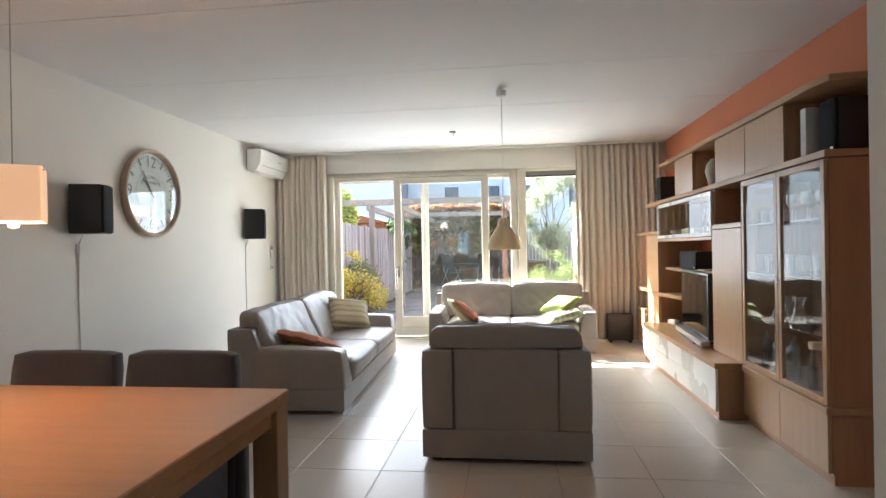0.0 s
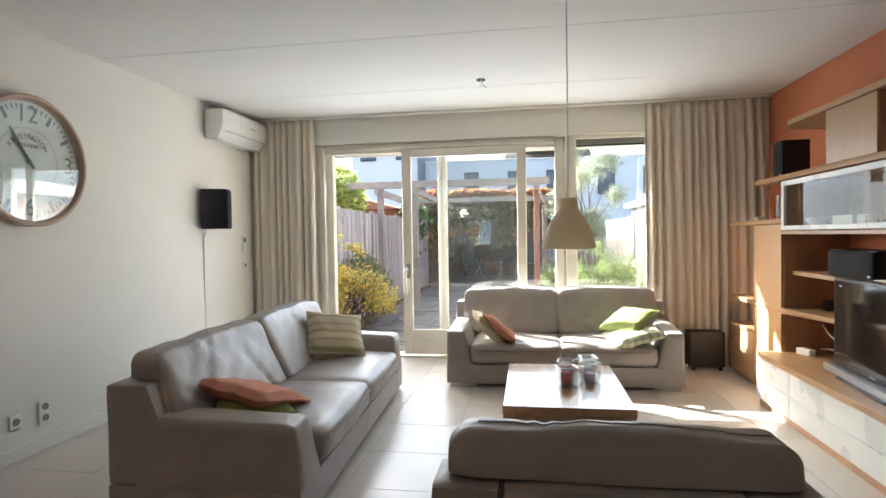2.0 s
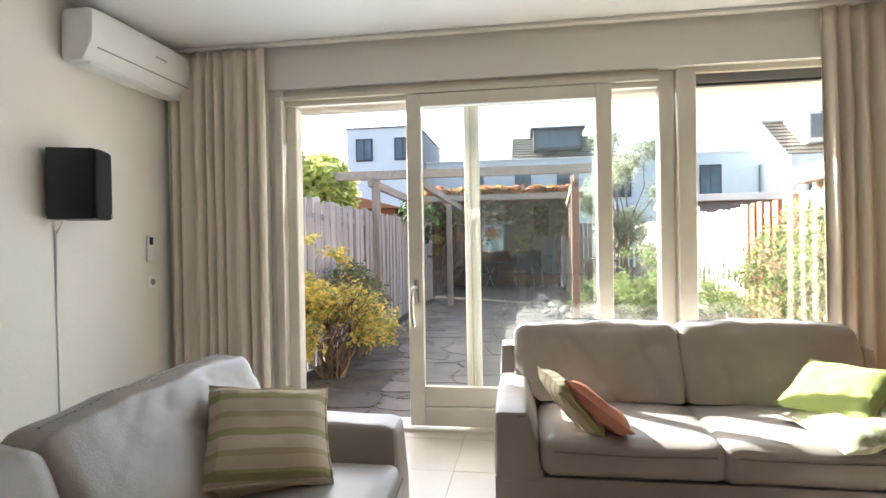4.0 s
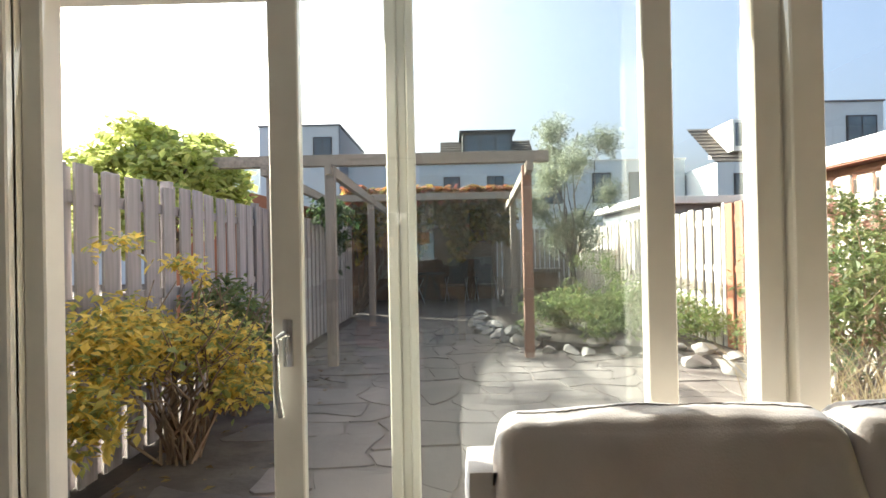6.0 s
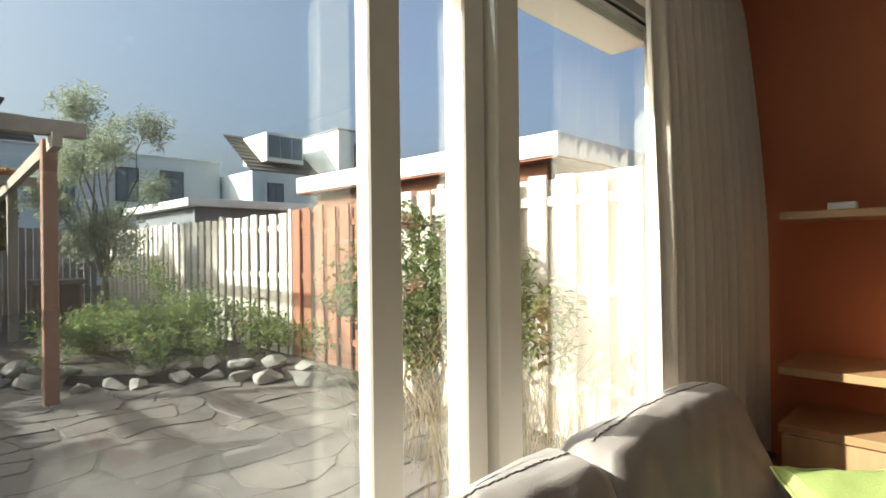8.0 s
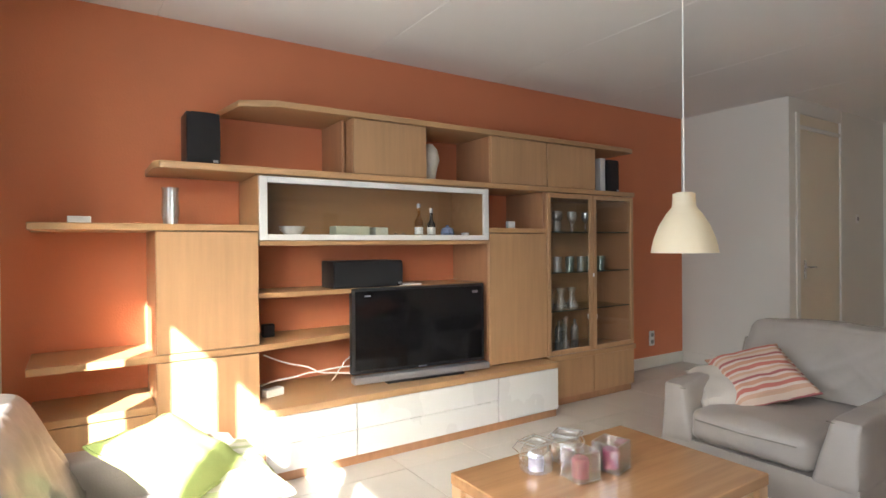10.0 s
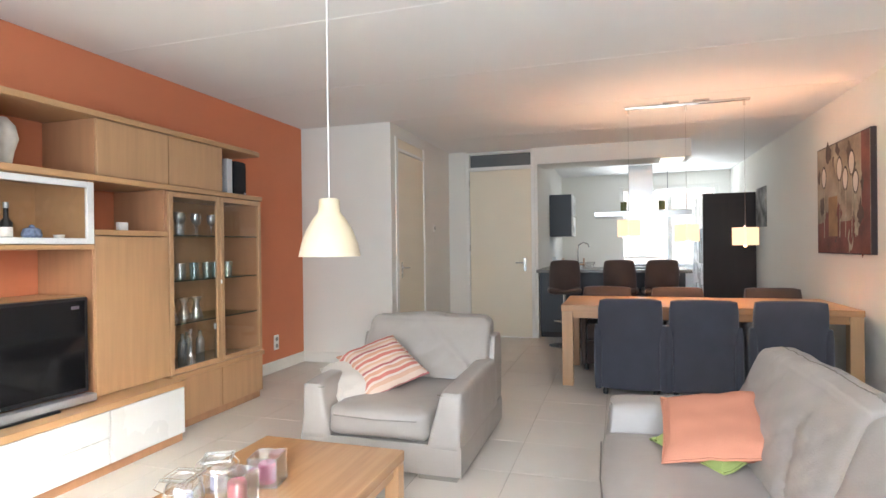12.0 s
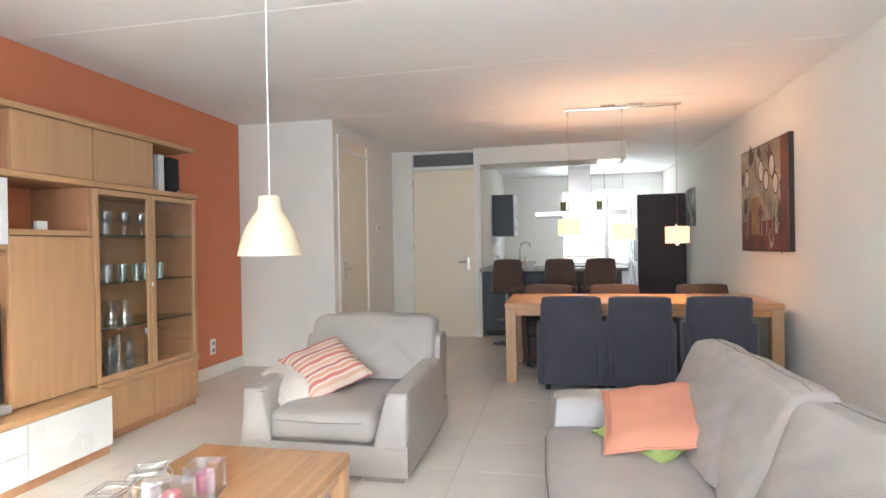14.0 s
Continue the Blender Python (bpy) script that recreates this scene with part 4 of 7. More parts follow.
part("ceiling_hook", tube([(0, 0, 2.59), (0.012, 0, 2.594), (0.012, 0, 2.600)], 0.003, 6), M_chrome, pl)

hk = thing("ceiling_outlet", "open ceiling outlet with loose wires sticking out", "outlet", (-0.485, 5.92, 2.6))
part("rim", lathe([(0, -0.001), (0.038, -0.001), (0.038, -0.008), (0.030, -0.008), (0.028, -0.003), (0, -0.003)], 20), M_black, hk)
for i, (dx, dy, dz) in enumerate(((0.05, 0.01, -0.07), (-0.03, 0.02, -0.075), (0.015, -0.02, -0.05))):
    part("wire", tube([(0, 0, -0.003), (dx * 0.3, dy, dz * 0.6), (dx, dy, dz)], 0.002, 5), M_cable if i else M_black, hk)

ac = thing("air_conditioner", "white split air conditioner high on the side wall", "air conditioner", (LX + 0.001, 6.56, 2.25))
bm = soft(0, -0.44, 0.0, 0.205, 0.44, 0.295, 0.035, 0.004, 0, 1, 0, 7)
for v in bm.verts:
    if v.co.z < 0.12 and v.co.x > 0.09:
        v.co.x -= 0.07 * (0.12 - v.co.z) / 0.12
part("housing", bm, M_white_pl, ac)
part("flap", box(0.06, -0.40, -0.004, 0.155, 0.40, 0.008, 0.003), M_white_pl, ac)
part("flap_line", box(0.196, -0.40, 0.075, 0.206, 0.40, 0.079, 0), mat("grey_line", (0.35, 0.35, 0.35), 0.5), ac, "", False)
part("maker_mark", box(0.207, 0.06, 0.175, 0.2095, 0.17, 0.186, 0), M_silver, ac, "", False)

# wall clock with a wooden rim
ck = thing("wall_clock", "large round station clock with a pale wooden rim", "clock", (LX + 0.002, 4.235, 1.793))
R = 0.40
RM = Matrix(((0, 0, 1, 0), (1, 0, 0, 0), (0, 1, 0, 0), (0, 0, 0, 1)))   # face plane: local x to world y, local y to world z
prof = [(R - 0.012, 0.0), (R, 0.004), (R, 0.055), (R - 0.008, 0.062), (R - 0.022, 0.060), (R - 0.034, 0.045), (R - 0.036, 0.02), (R - 0.034, 0.0), (R - 0.012, 0.0)]
part("rim", lathe(prof, 64), wood_mat("pale_rim", (0.50, 0.36, 0.26), 1, 0.5), ck, "pale wooden rim", True, RM)
part("dial", lathe([(0, 0.004), (R - 0.036, 0.004), (R - 0.036, 0.012), (0, 0.012)], 64), mat("dial_paper", (0.74, 0.76, 0.72), 0.6, var=0.05, scale=6), ck, "off-white dial", False, RM)
M_ink = mat("dial_ink", (0.16, 0.21, 0.22), 0.7, var=0.15, scale=20)
bm = bmesh.new()
for k in range(60):
    a = 2 * math.pi * k / 60
    big = k % 5 == 0
    if k in (0, 15, 30, 45):
        continue
    w, r0, r1 = (0.011, 0.275, 0.345) if big else (0.004, 0.318, 0.345)
    b = box(-w, r0, 0.0125, w, r1, 0.0145, 0)
    b.transform(Matrix.Rotation(-a, 4, "Z"))
    merge(bm, b)
part("minute_marks", bm, M_ink, ck, "", False, RM)


def lettering(body, size, m, material, parent, name):
    cu = bpy.data.curves.new(name, "FONT")
    cu.body, cu.size, cu.align_x, cu.align_y, cu.extrude = body, size, "CENTER", "CENTER", 0.0008
    tmp = bpy.data.objects.new(name, cu)
    scene.collection.objects.link(tmp)
    me = bpy.data.meshes.new_from_object(tmp.evaluated_get(bpy.context.evaluated_depsgraph_get()))
    bpy.data.objects.remove(tmp)
    me.transform(m)
    me.materials.append(material)
    ob = new(name, me)
    ob.parent = parent
    return ob


for txt, x, y in (("12", 0, 0.285), ("3", 0.295, 0), ("6", 0, -0.285), ("9", -0.295, 0)):
    lettering(txt, 0.15, RM @ Matrix.Translation((x, y, 0.0135)), M_ink, ck, "numeral")
lettering("STATION", 0.035, RM @ Matrix.Translation((0, 0.095, 0.0135)), M_ink, ck, "dial_writing")
for k, ch in enumerate("KENSINGTON"):
    a = radians(52 - 104 * k / 9)
    lettering(ch, 0.045, RM @ Matrix.Translation((-0.155 * math.sin(a), 0.155 * math.cos(a) - 0.005, 0.0135)) @ Matrix.Rotation(a, 4, "Z"), M_ink, ck, "dial_writing")
part("inner_ring", lathe([(0.205, 0.0125), (0.207, 0.0125), (0.207, 0.0135), (0.205, 0.0135)], 48), M_ink, ck, "", False, RM)
for ang, ln, w in ((33, 0.23, 0.006), (36, 0.16, 0.009)):
    b = box(-w, -0.05, 0.020, w, ln, 0.022, 0)
    b.transform(Matrix.Rotation(radians(ang), 4, "Z"))
    part("hand", b, M_ink, ck, "", False, RM)
part("hub", lathe([(0, 0.026), (0.012, 0.025), (0.012, 0.012), (0, 0.012)], 16), M_ink, ck, "", True, RM)
p = part("glass", lathe([(0, 0.040), (R - 0.036, 0.038), (R - 0.036, 0.036), (0, 0.038)], 48), M_pane, ck, "clear convex glass", True, RM)
p.visible_shadow = False


def curtain(label, x0, x1, y, folds, seed, swing=0.0):
    t = thing("curtain", label, "curtain", ((x0 + x1) / 2, y, 0), 0, "curtains at the garden window")
    b = bmesh.new()
    nx, nz = folds * 10, 30
    w = x1 - x0
    rows = []
    for j in range(nz + 1):
        z = 0.015 + (2.575 - 0.015) * j / nz
        k = j / nz
        amp = 0.036 if k < 0.94 else 0.020
        out = swing * (1 - max(0, min(1, (k - 0.45) / 0.5)) ** 1.5)
        row = []
        for i in range(nx + 1):
            u = i / nx
            ph = u * folds * 2 * math.pi + 3.2 * noise.noise(Vector((u * 4, seed, 0))) + 0.35 * noise.noise(Vector((u * 9, seed, k * 2.2)))
            a = amp * (0.75 + 0.9 * noise.noise(Vector((u * 7, seed + 3, 0))))
            x = -w / 2 + w * u + 0.25 * a * math.cos(ph * 1.0)
            row.append(b.verts.new((x, a * math.sin(ph) - out * (0.35 + 0.65 * u), z)))
        rows.append(row)
    for j in range(nz):
        for i in range(nx):
            b.faces.new((rows[j][i], rows[j][i + 1], rows[j + 1][i + 1], rows[j + 1][i]))
    ob = part("drape", b, M_curtain, t)
    so = ob.modifiers.new("thickness", "SOLIDIFY")
    so.thickness = 0.003
    return t


curtain("pleated beige linen curtain drawn to the side", -3.10, -2.39, 6.985, 9, 1.0)
curtain("pleated beige linen curtain beside the orange wall", 1.03, 2.11, 6.985, 13, 4.0, 0.10)
tr = tagged(part("curtain_rail", box(LX + 0.01, 6.955, 2.578, RX - 0.01, 7.005, 2.597, 0.002), M_trim), "slim white curtain rail under the ceiling", "rail")

# sockets and switches
def wall_plate(name, label, cat, m, w=0.08, h=0.08, holes=1):
    t = thing(name, label, cat)
    t.matrix_world = m
    part("plate", box(-w / 2, 0, -h / 2, w / 2, 0.011, h / 2, 0.003), M_white_pl, t)
    for k in range(holes):
        zz = (k - (holes - 1) / 2) * 0.07
        part("insert", lathe([(0, 0.0), (0.019, 0.0), (0.021, 0.004), (0.0215, 0.0)], 18), mat("socket_grey", (0.30, 0.30, 0.29), 0.5), t, "", True, Matrix.Translation((0, 0.0115, zz)) @ Matrix.Rotation(radians(-90), 4, "X"))
    return t


wall_plate("wall_socket", "white wall socket low on the side wall", "socket", pose(LX, 4.10, 0.235, 0, 0, -90))
wall_plate("wall_socket", "white double wall socket low on the side wall", "socket", pose(LX, 4.30, 0.235, 0, 0, -90), 0.085, 0.15, 2)
wall_plate("wall_socket", "white double wall socket on the orange wall", "socket", pose(RX, 1.65, 0.30, 0, 0, 90), 0.08, 0.15, 2)
wall_plate("light_switch", "small white light switch in the hall", "switch", pose(HX, -0.32, 1.51, 0, 0, 90), 0.06, 0.09)
wall_plate("light_switch", "white light switch beside the curtain", "switch", pose(LX, 6.82, 1.02, 0, 0, -90), 0.08, 0.08)
th = thing("remote_holder", "white remote control in a wall holder", "remote", (LX + 0.001, 6.80, 1.16))
part("holder", box(0, -0.028, 0, 0.022, 0.028, 0.09, 0.003), M_white_pl, th)
part("remote", box(0.004, -0.024, 0.03, 0.02, 0.024, 0.17, 0.004), M_white_pl, th)
part("display", box(0.0203, -0.017, 0.105, 0.022, 0.017, 0.155, 0), M_black, th, "", False)
tagged(part("loose_cable", tube([(RX - 0.03, 2.38, 0.01), (RX - 0.06, 2.30, 0.05), (RX - 0.04, 2.18, 0.10), (RX - 0.05, 2.05, 0.13), (RX - 0.06, 2.10, 0.06), (RX - 0.08, 2.25, 0.006), (RX - 0.05, 2.42, 0.006)], 0.004, 6), M_black), "loose black cable on the floor by the baseboard", "cable")

# painting
pa = thing("painting", "unframed canvas of white tulips on a brown ground", "painting", (LX + 0.001, 0.765, 1.665))
part("canvas", box(0, -0.615, -0.51, 0.04, 0.615, 0.51, 0.003), mat("canvas_edge", (0.05, 0.035, 0.035), 0.8), pa)
M_paint = mat("painted_ground", (0.30, 0.24, 0.17), 0.7, var=0.45, scale=3.5, grain=0.3, gscale=25, bump=0.3, bscale=40)
part("ground", box(0.0402, -0.60, -0.50, 0.043, 0.60, 0.50, 0), M_paint, pa, "mottled brown ground", False)
M_rust = mat("painted_rust", (0.16, 0.05, 0.035), 0.7, var=0.4, scale=5, grain=0.3, gscale=30, bump=0.3, bscale=40)
part("lower_field", box(0.0432, -0.60, -0.50, 0.0445, 0.60, -0.22, 0), M_rust, pa, "dark rust lower field", False)
part("side_field", box(0.0432, 0.44, -0.22, 0.0445, 0.60, 0.50, 0), M_rust, pa, "", False)
part("ochre_field", box(0.0447, -0.30, -0.35, 0.0458, -0.08, 0.02, 0), mat("painted_ochre", (0.30, 0.17, 0.07), 0.7, var=0.3, scale=6), pa, "", False)
M_tulip = mat("painted_white", (0.66, 0.60, 0.52), 0.7, var=0.12, scale=12, bump=0.3, bscale=40)
M_stem = mat("painted_stem", (0.42, 0.37, 0.27), 0.7, var=0.3, scale=14)
M_outline = mat("painted_outline", (0.05, 0.035, 0.03), 0.7, var=0.3, scale=20)


def petal(y, z, w, h, x):
    b = bmesh.new()
    ring = []
    for k in range(28):
        a = 2 * math.pi * k / 28
        top = 1 + (0.12 * math.cos(3 * (a - math.pi / 2)) if math.sin(a) > 0.3 else 0)
        ring.append(b.verts.new((x, y + w * math.cos(a) * (1 + 0.18 * math.sin(a)), z + h * math.sin(a) * top)))
    b.faces.new(ring)
    return b


for y, z, w in ((-0.41, 0.21, 0.052), (-0.02, 0.25, 0.055), (0.11, 0.15, 0.052), (0.25, 0.27, 0.055), (0.33, 0.10, 0.050)):
    part("tulip_outline", petal(y, z, w + 0.014, w * 1.7 + 0.016, 0.0466), M_outline, pa, "", False)
    part("tulip", petal(y, z, w, w * 1.65, 0.0474), M_tulip, pa, "", False)
    part("stem", tube([(0.0455, y, z - w * 1.6), (0.0455, y + 0.012, z - 0.25), (0.0455, y - 0.006, -0.36)], 0.004, 4), M_stem, pa, "", False)
rng_p = random.Random(5)
M_blot = (M_rust, mat("painted_pale", (0.36, 0.31, 0.22), 0.75, var=0.35, scale=9, bump=0.3, bscale=40), mat("painted_umber", (0.09, 0.06, 0.045), 0.75, var=0.4, scale=9, bump=0.3, bscale=40))
for k in range(34):
    y, z = rng_p.uniform(-0.54, 0.50), rng_p.uniform(-0.46, 0.44)
    m = M_blot[0 if z < -0.1 and k % 3 else 1 + k % 2]
    b = bmesh.new()
    rr, n = rng_p.uniform(0.03, 0.08), 13
    b.faces.new([b.verts.new((0.0450 + 0.00003 * k, y + rr * rng_p.uniform(0.5, 1.2) * math.cos(6.283 * q / n), z + 1.5 * rr * rng_p.uniform(0.5, 1.2) * math.sin(6.283 * q / n))) for q in range(n)])
    part("brush_mark", b, m, pa, "", False)

# ---- dining corner ----
dt = thing("dining_table", "long oak dining table with square legs", "table", (-1.84, 1.0, 0))
part("tabletop", box(-1.16, -0.495, 0.672, 1.16, 0.495, 0.725, 0.004), M_oakx, dt)
for sx in (-1, 1):
    for sy in (-1, 1):
        part("leg", box(sx * 1.155, sy * 0.49, 0, sx * 1.06, sy * 0.395, 0.6715, 0.003), M_oak, dt)
panels(("apron",) * 4, [(-1.06, -0.47, 0.60, 1.06, -0.445, 0.6715, 0.001), (-1.06, 0.445, 0.61, 1.06, 0.47, 0.6715, 0.001), (-1.135, -0.395, 0.61, -1.11, 0.395, 0.6715, 0.001), (1.11, -0.395, 0.61, 1.135, 0.395, 0.6715, 0.001)], M_oakx, dt)


def dining_chair(at, rz, material, label):
    t = thing("dining_chair", label, "chair", at, rz, "chairs round the dining table")
    bm = soft(-0.25, 0.19, 0.06, 0.25, 0.285, 0.81, 0.03, 0.006, 0.004, 4, at[0], 8)
    for v in bm.verts:
        v.co.y += 0.05 * max(0, v.co.z - 0.4) / 0.45
    part("backrest", bm, material, t)
    for s in (-1, 1):
        bm = soft(s * 0.25 - (0.055 if s > 0 else 0), -0.26, 0.06, s * 0.25 + (0.055 if s < 0 else 0), 0.19, 0.63, 0.025, 0.004, 0.003, 4, s, 7)
        for v in bm.verts:
            k = max(0, (0.19 - v.co.y) / 0.45)
            if v.co.z > 0.3:
                v.co.z -= 0.06 * k
        part("side_panel", bm, material, t)
        bm = soft(s * 0.256 - 0.03, 0.225, 0.06, s * 0.256 + 0.03, 0.30, 0.60, 0.02, 0.003, 0.0, 4, s, 5)
        part("back_edge", bm, material, t)
        for y in (-0.2, 0.22):
            part("castor", lathe([(0, 0), (0.02, 0.005), (0.024, 0.03), (0.015, 0.06), (0, 0.062)], 10, at=(s * 0.2, y, 0)), M_black, t)
    part("seat", soft(-0.193, -0.27, 0.30, 0.193, 0.19, 0.475, 0.04, 0.015, 0.004, 4, 5, 7), material, t)
    part("seat_base", box(-0.193, -0.24, 0.07, 0.193, 0.19, 0.30, 0.005), material, t)
    return t


for x in (-1.262, -1.815, -2.43):
    dining_chair((x, 1.475 if x > -2 else 1.45, 0), 0, M_charcoal, "charcoal fabric dining chair on castors, pushed to the table")
for x in (-1.06, -1.76, -2.64):
    dining_chair((x, 0.60, 0), 180, M_brownfab, "dark brown fabric dining chair on the kitchen side of the table")

tl = thing("track_lamp", "steel ceiling bar with three square lit shades", "lamp", (-1.79, 0.95, 0))
part("bar", box(-0.54, -0.022, 2.560, 0.54, 0.022, 2.583, 0.006, 2), M_chrome, tl)
part("mount", rod_box([(-0.2, -0.03, 2.583, -0.06, 0.03, 2.60, 0.003), (0.06, -0.03, 2.583, 0.2, 0.03, 2.60, 0.003)]), M_chrome, tl)
M_shade = bpy.data.materials.new("lit_paper_shade")
M_shade.use_nodes = True
_b = M_shade.node_tree.nodes["Principled BSDF"]
_b.inputs["Base Color"].default_value = (0.80, 0.60, 0.44, 1)
_b.inputs["Roughness"].default_value = 0.8
_b.inputs["Emission Color"].default_value = (1.0, 0.53, 0.27, 1)
_b.inputs["Emission Strength"].default_value = 0.075
for k, (x, z) in enumerate(((0.51, 1.34), (0.0, 1.285), (-0.49, 1.245))):
    part("wire", tube([(x, 0, 2.56), (x, 0, z + 0.152)], 0.0018, 5), M_chrome, tl)
    part("spider", rod_box([(-0.1 + x, -0.002, z + 0.148, 0.1 + x, 0.002, z + 0.152, 0), (x - 0.002, -0.1, z + 0.1481, x + 0.002, 0.1, z + 0.1521, 0)]), M_chrome, tl)
    part("holder", lathe([(0, 2.515), (0.011, 2.515), (0.011, 2.56), (0, 2.56)], 10, at=(x, 0, 0)), M_chrome, tl)
    b = bmesh.new()
    w, h = 0.076, 0.16
    for c in ((-w, -w, 0, -w + 0.004, w, h), (w - 0.004, -w, 0, w, w, h), (-w, -w, 0, w, -w + 0.004, h), (-w, w - 0.004, 0, w, w, h)):
        box(*c, 0, bm=b)
    b.transform(Matrix.Translation((x, 0, z)) @ Matrix.Rotation(radians(38), 4, "Z"))
    s = part("shade", b, M_shade, tl, "glowing peach paper shade", False)
    b = box(-0.006, -w * 1.30, -0.004, 0.006, -w * 1.30 + 0.004, h + 0.02, 0)
    b.transform(Matrix.Translation((x, 0, z)) @ Matrix.Rotation(radians(-7), 4, "Z"))
    part("clip", b, M_chrome, s, "", False)
    part("bulb_glass", lathe([(0, -0.02), (0.014, -0.015), (0.016, 0.0), (0, 0.012)], 12, at=(x, 0, z)), glow_mat("bulb_glow", (1.0, 0.78, 0.5), 0.15), s)
    lp = new("shade_light", bpy.data.lights.new("shade_light", "POINT"))
    lp.data.energy, lp.data.color, lp.data.shadow_soft_size = 1.2, (1.0, 0.60, 0.36), 0.03
    lp.location = (-1.79 + x, 0.95, z + 0.075)

# ---- kitchen ----
kb = thing("kitchen_island", "anthracite kitchen bar with a granite worktop", "kitchen island", (0, 0, 0))
part("front_panel", box(-2.0, KY - 0.72, 0.08, KX - 0.01, KY - 0.10, 0.905, 0.003), M_anth, kb)
part("plinth", box(-1.98, KY - 0.68, 0, KX - 0.012, KY - 0.14, 0.08, 0.002), M_black, kb)
part("worktop", box(-2.04, KY - 0.75, 0.906, KX - 0.006, KY + 0.26, 0.945, 0.004), M_stone_top, kb)
part("bracket", rod_box([(-1.9, KY - 0.10, 0.87, -1.86, KY + 0.2, 0.905, 0.002), (-0.4, KY - 0.10, 0.87, -0.36, KY + 0.2, 0.905, 0.002)]), M_chrome, kb)
hob = thing("hob", "black gas hob with pan supports", "hob", (-1.62, KY - 0.42, 0.946))
part("plate", box(-0.3, -0.2, 0, 0.3, 0.2, 0.01, 0.003), M_black, hob)
for x in (-0.17, 0.17):
    part("pan_support", rod_box([(x - 0.1, -0.005, 0.03, x + 0.1, 0.005, 0.042, 0.001), (x - 0.005, -0.1, 0.03, x + 0.005, 0.1, 0.042, 0.001), (x - 0.1, -0.006, 0.01, x - 0.09, 0.006, 0.03, 0), (x + 0.09, -0.006, 0.01, x + 0.1, 0.006, 0.03, 0)]), M_black, hob)


def bar_stool(at, rz):
    t = thing("bar_stool", "brown upholstered bar stool on a steel column", "bar stool", at, rz, "stools at the kitchen bar")
    part("base", lathe([(0, 0), (0.2, 0), (0.2, 0.008), (0.04, 0.02), (0.028, 0.04), (0, 0.04)], 28), M_chrome, t)
    part("column", lathe([(0, 0.04), (0.026, 0.04), (0.026, 0.36), (0.018, 0.36), (0.018, 0.66), (0, 0.66)], 16), M_chrome, t)
    part("footrest", tube([(0.02, 0, 0.30), (0.12, -0.10, 0.30), (0, -0.20, 0.30), (-0.12, -0.10, 0.30), (-0.02, 0, 0.30)], 0.01, 8), M_chrome, t)
    part("seat", soft(-0.20, -0.2, 0.66, 0.20, 0.17, 0.745, 0.035, 0.01, 0.003, 4, 1, 7), M_brownfab, t)
    bm = soft(-0.19, 0.12, 0.70, 0.19, 0.18, 1.075, 0.03, 0.01, 0.003, 4, 2, 8)
    for v in bm.verts:
        k = (v.co.z - 0.70) / 0.37
        v.co.y += 0.07 * k - 0.10 * (v.co.x / 0.19) ** 2 * (1 - 0.5 * k)
        v.co.x *= 1 - 0.10 * k
    part("backrest", bm, M_brownfab, t)
    return t


for x, r in ((-0.53, 8), (-1.20, -5), (-1.66, 4)):
    bar_stool((x, -0.52, 0), r)

ho = thing("cooker_hood", "steel island cooker hood with a glass shelf", "cooker hood", (-1.49, -1.75, 0))
part("chimney", box(-0.16, -0.14, 1.72, 0.16, 0.14, 2.375, 0.003), M_chrome, ho)
part("canopy", box(-0.63, -0.33, 1.655, 0.62, 0.33, 1.72, 0.004), M_chrome, ho)
part("glass_shelf", box(-0.45, -0.28, 1.73, 0.45, 0.20, 1.738, 0), M_cabglass, ho, "", False)
for x in (-0.27, 0.23):
    tagged(part("candle_glass", lathe([(0, 1.739), (0.04, 1.739), (0.042, 1.86), (0.037, 1.86), (0.036, 1.745), (0, 1.745)], 16, at=(-1.49 + x, -1.58, 0)), mat("olive_glass", (0.20, 0.20, 0.05), 0.2)), "olive glass tealight holder on the cooker hood", "candle holder", "tealights on the hood")

wc = thing("wall_cupboard", "anthracite kitchen wall cupboard with a white front", "cabinet", (KX - 0.002, -2.42, 1.41))
part("body", box(-0.34, -0.62, 0, 0, 0.02, 0.665, 0.003), M_anth, wc)
part("front", box(-0.36, -0.62, 0.002, -0.342, 0.018, 0.33, 0.003), M_white_gloss, wc)
part("front", box(-0.36, -0.62, 0.334, -0.342, 0.018, 0.663, 0.003), M_white_gloss, wc)
part("handle", box(-0.385, -0.5, 0.318, -0.36, -0.1, 0.328, 0.002), M_chrome, wc)
side = thing("kitchen_counter", "kitchen counter along the side wall with a pale worktop", "counter", (0, 0, 0))
part("body", box(KX - 0.60, FY + 0.01, 0.08, KX - 0.004, KY - 0.78, 0.90, 0.003), M_white_gloss, side)
part("plinth", box(KX - 0.55, FY + 0.01, 0, KX - 0.004, KY - 0.78, 0.08, 0.002), M_black, side)
part("worktop", box(KX - 0.62, FY + 0.005, 0.901, KX - 0.002, KY - 0.77, 0.94, 0.003), M_stone_top, side)
fc = thing("faucet", "curved steel kitchen faucet", "faucet", (KX - 0.42, -2.65, 0.94))
part("spout", tube([(0, 0, 0), (0, 0, 0.26), (-0.02, 0, 0.33), (-0.08, 0, 0.37), (-0.15, 0, 0.35), (-0.18, 0, 0.29)], 0.011, 8), M_chrome, fc)
part("base", lathe([(0, 0), (0.025, 0), (0.022, 0.05), (0, 0.05)], 14), M_chrome, fc)
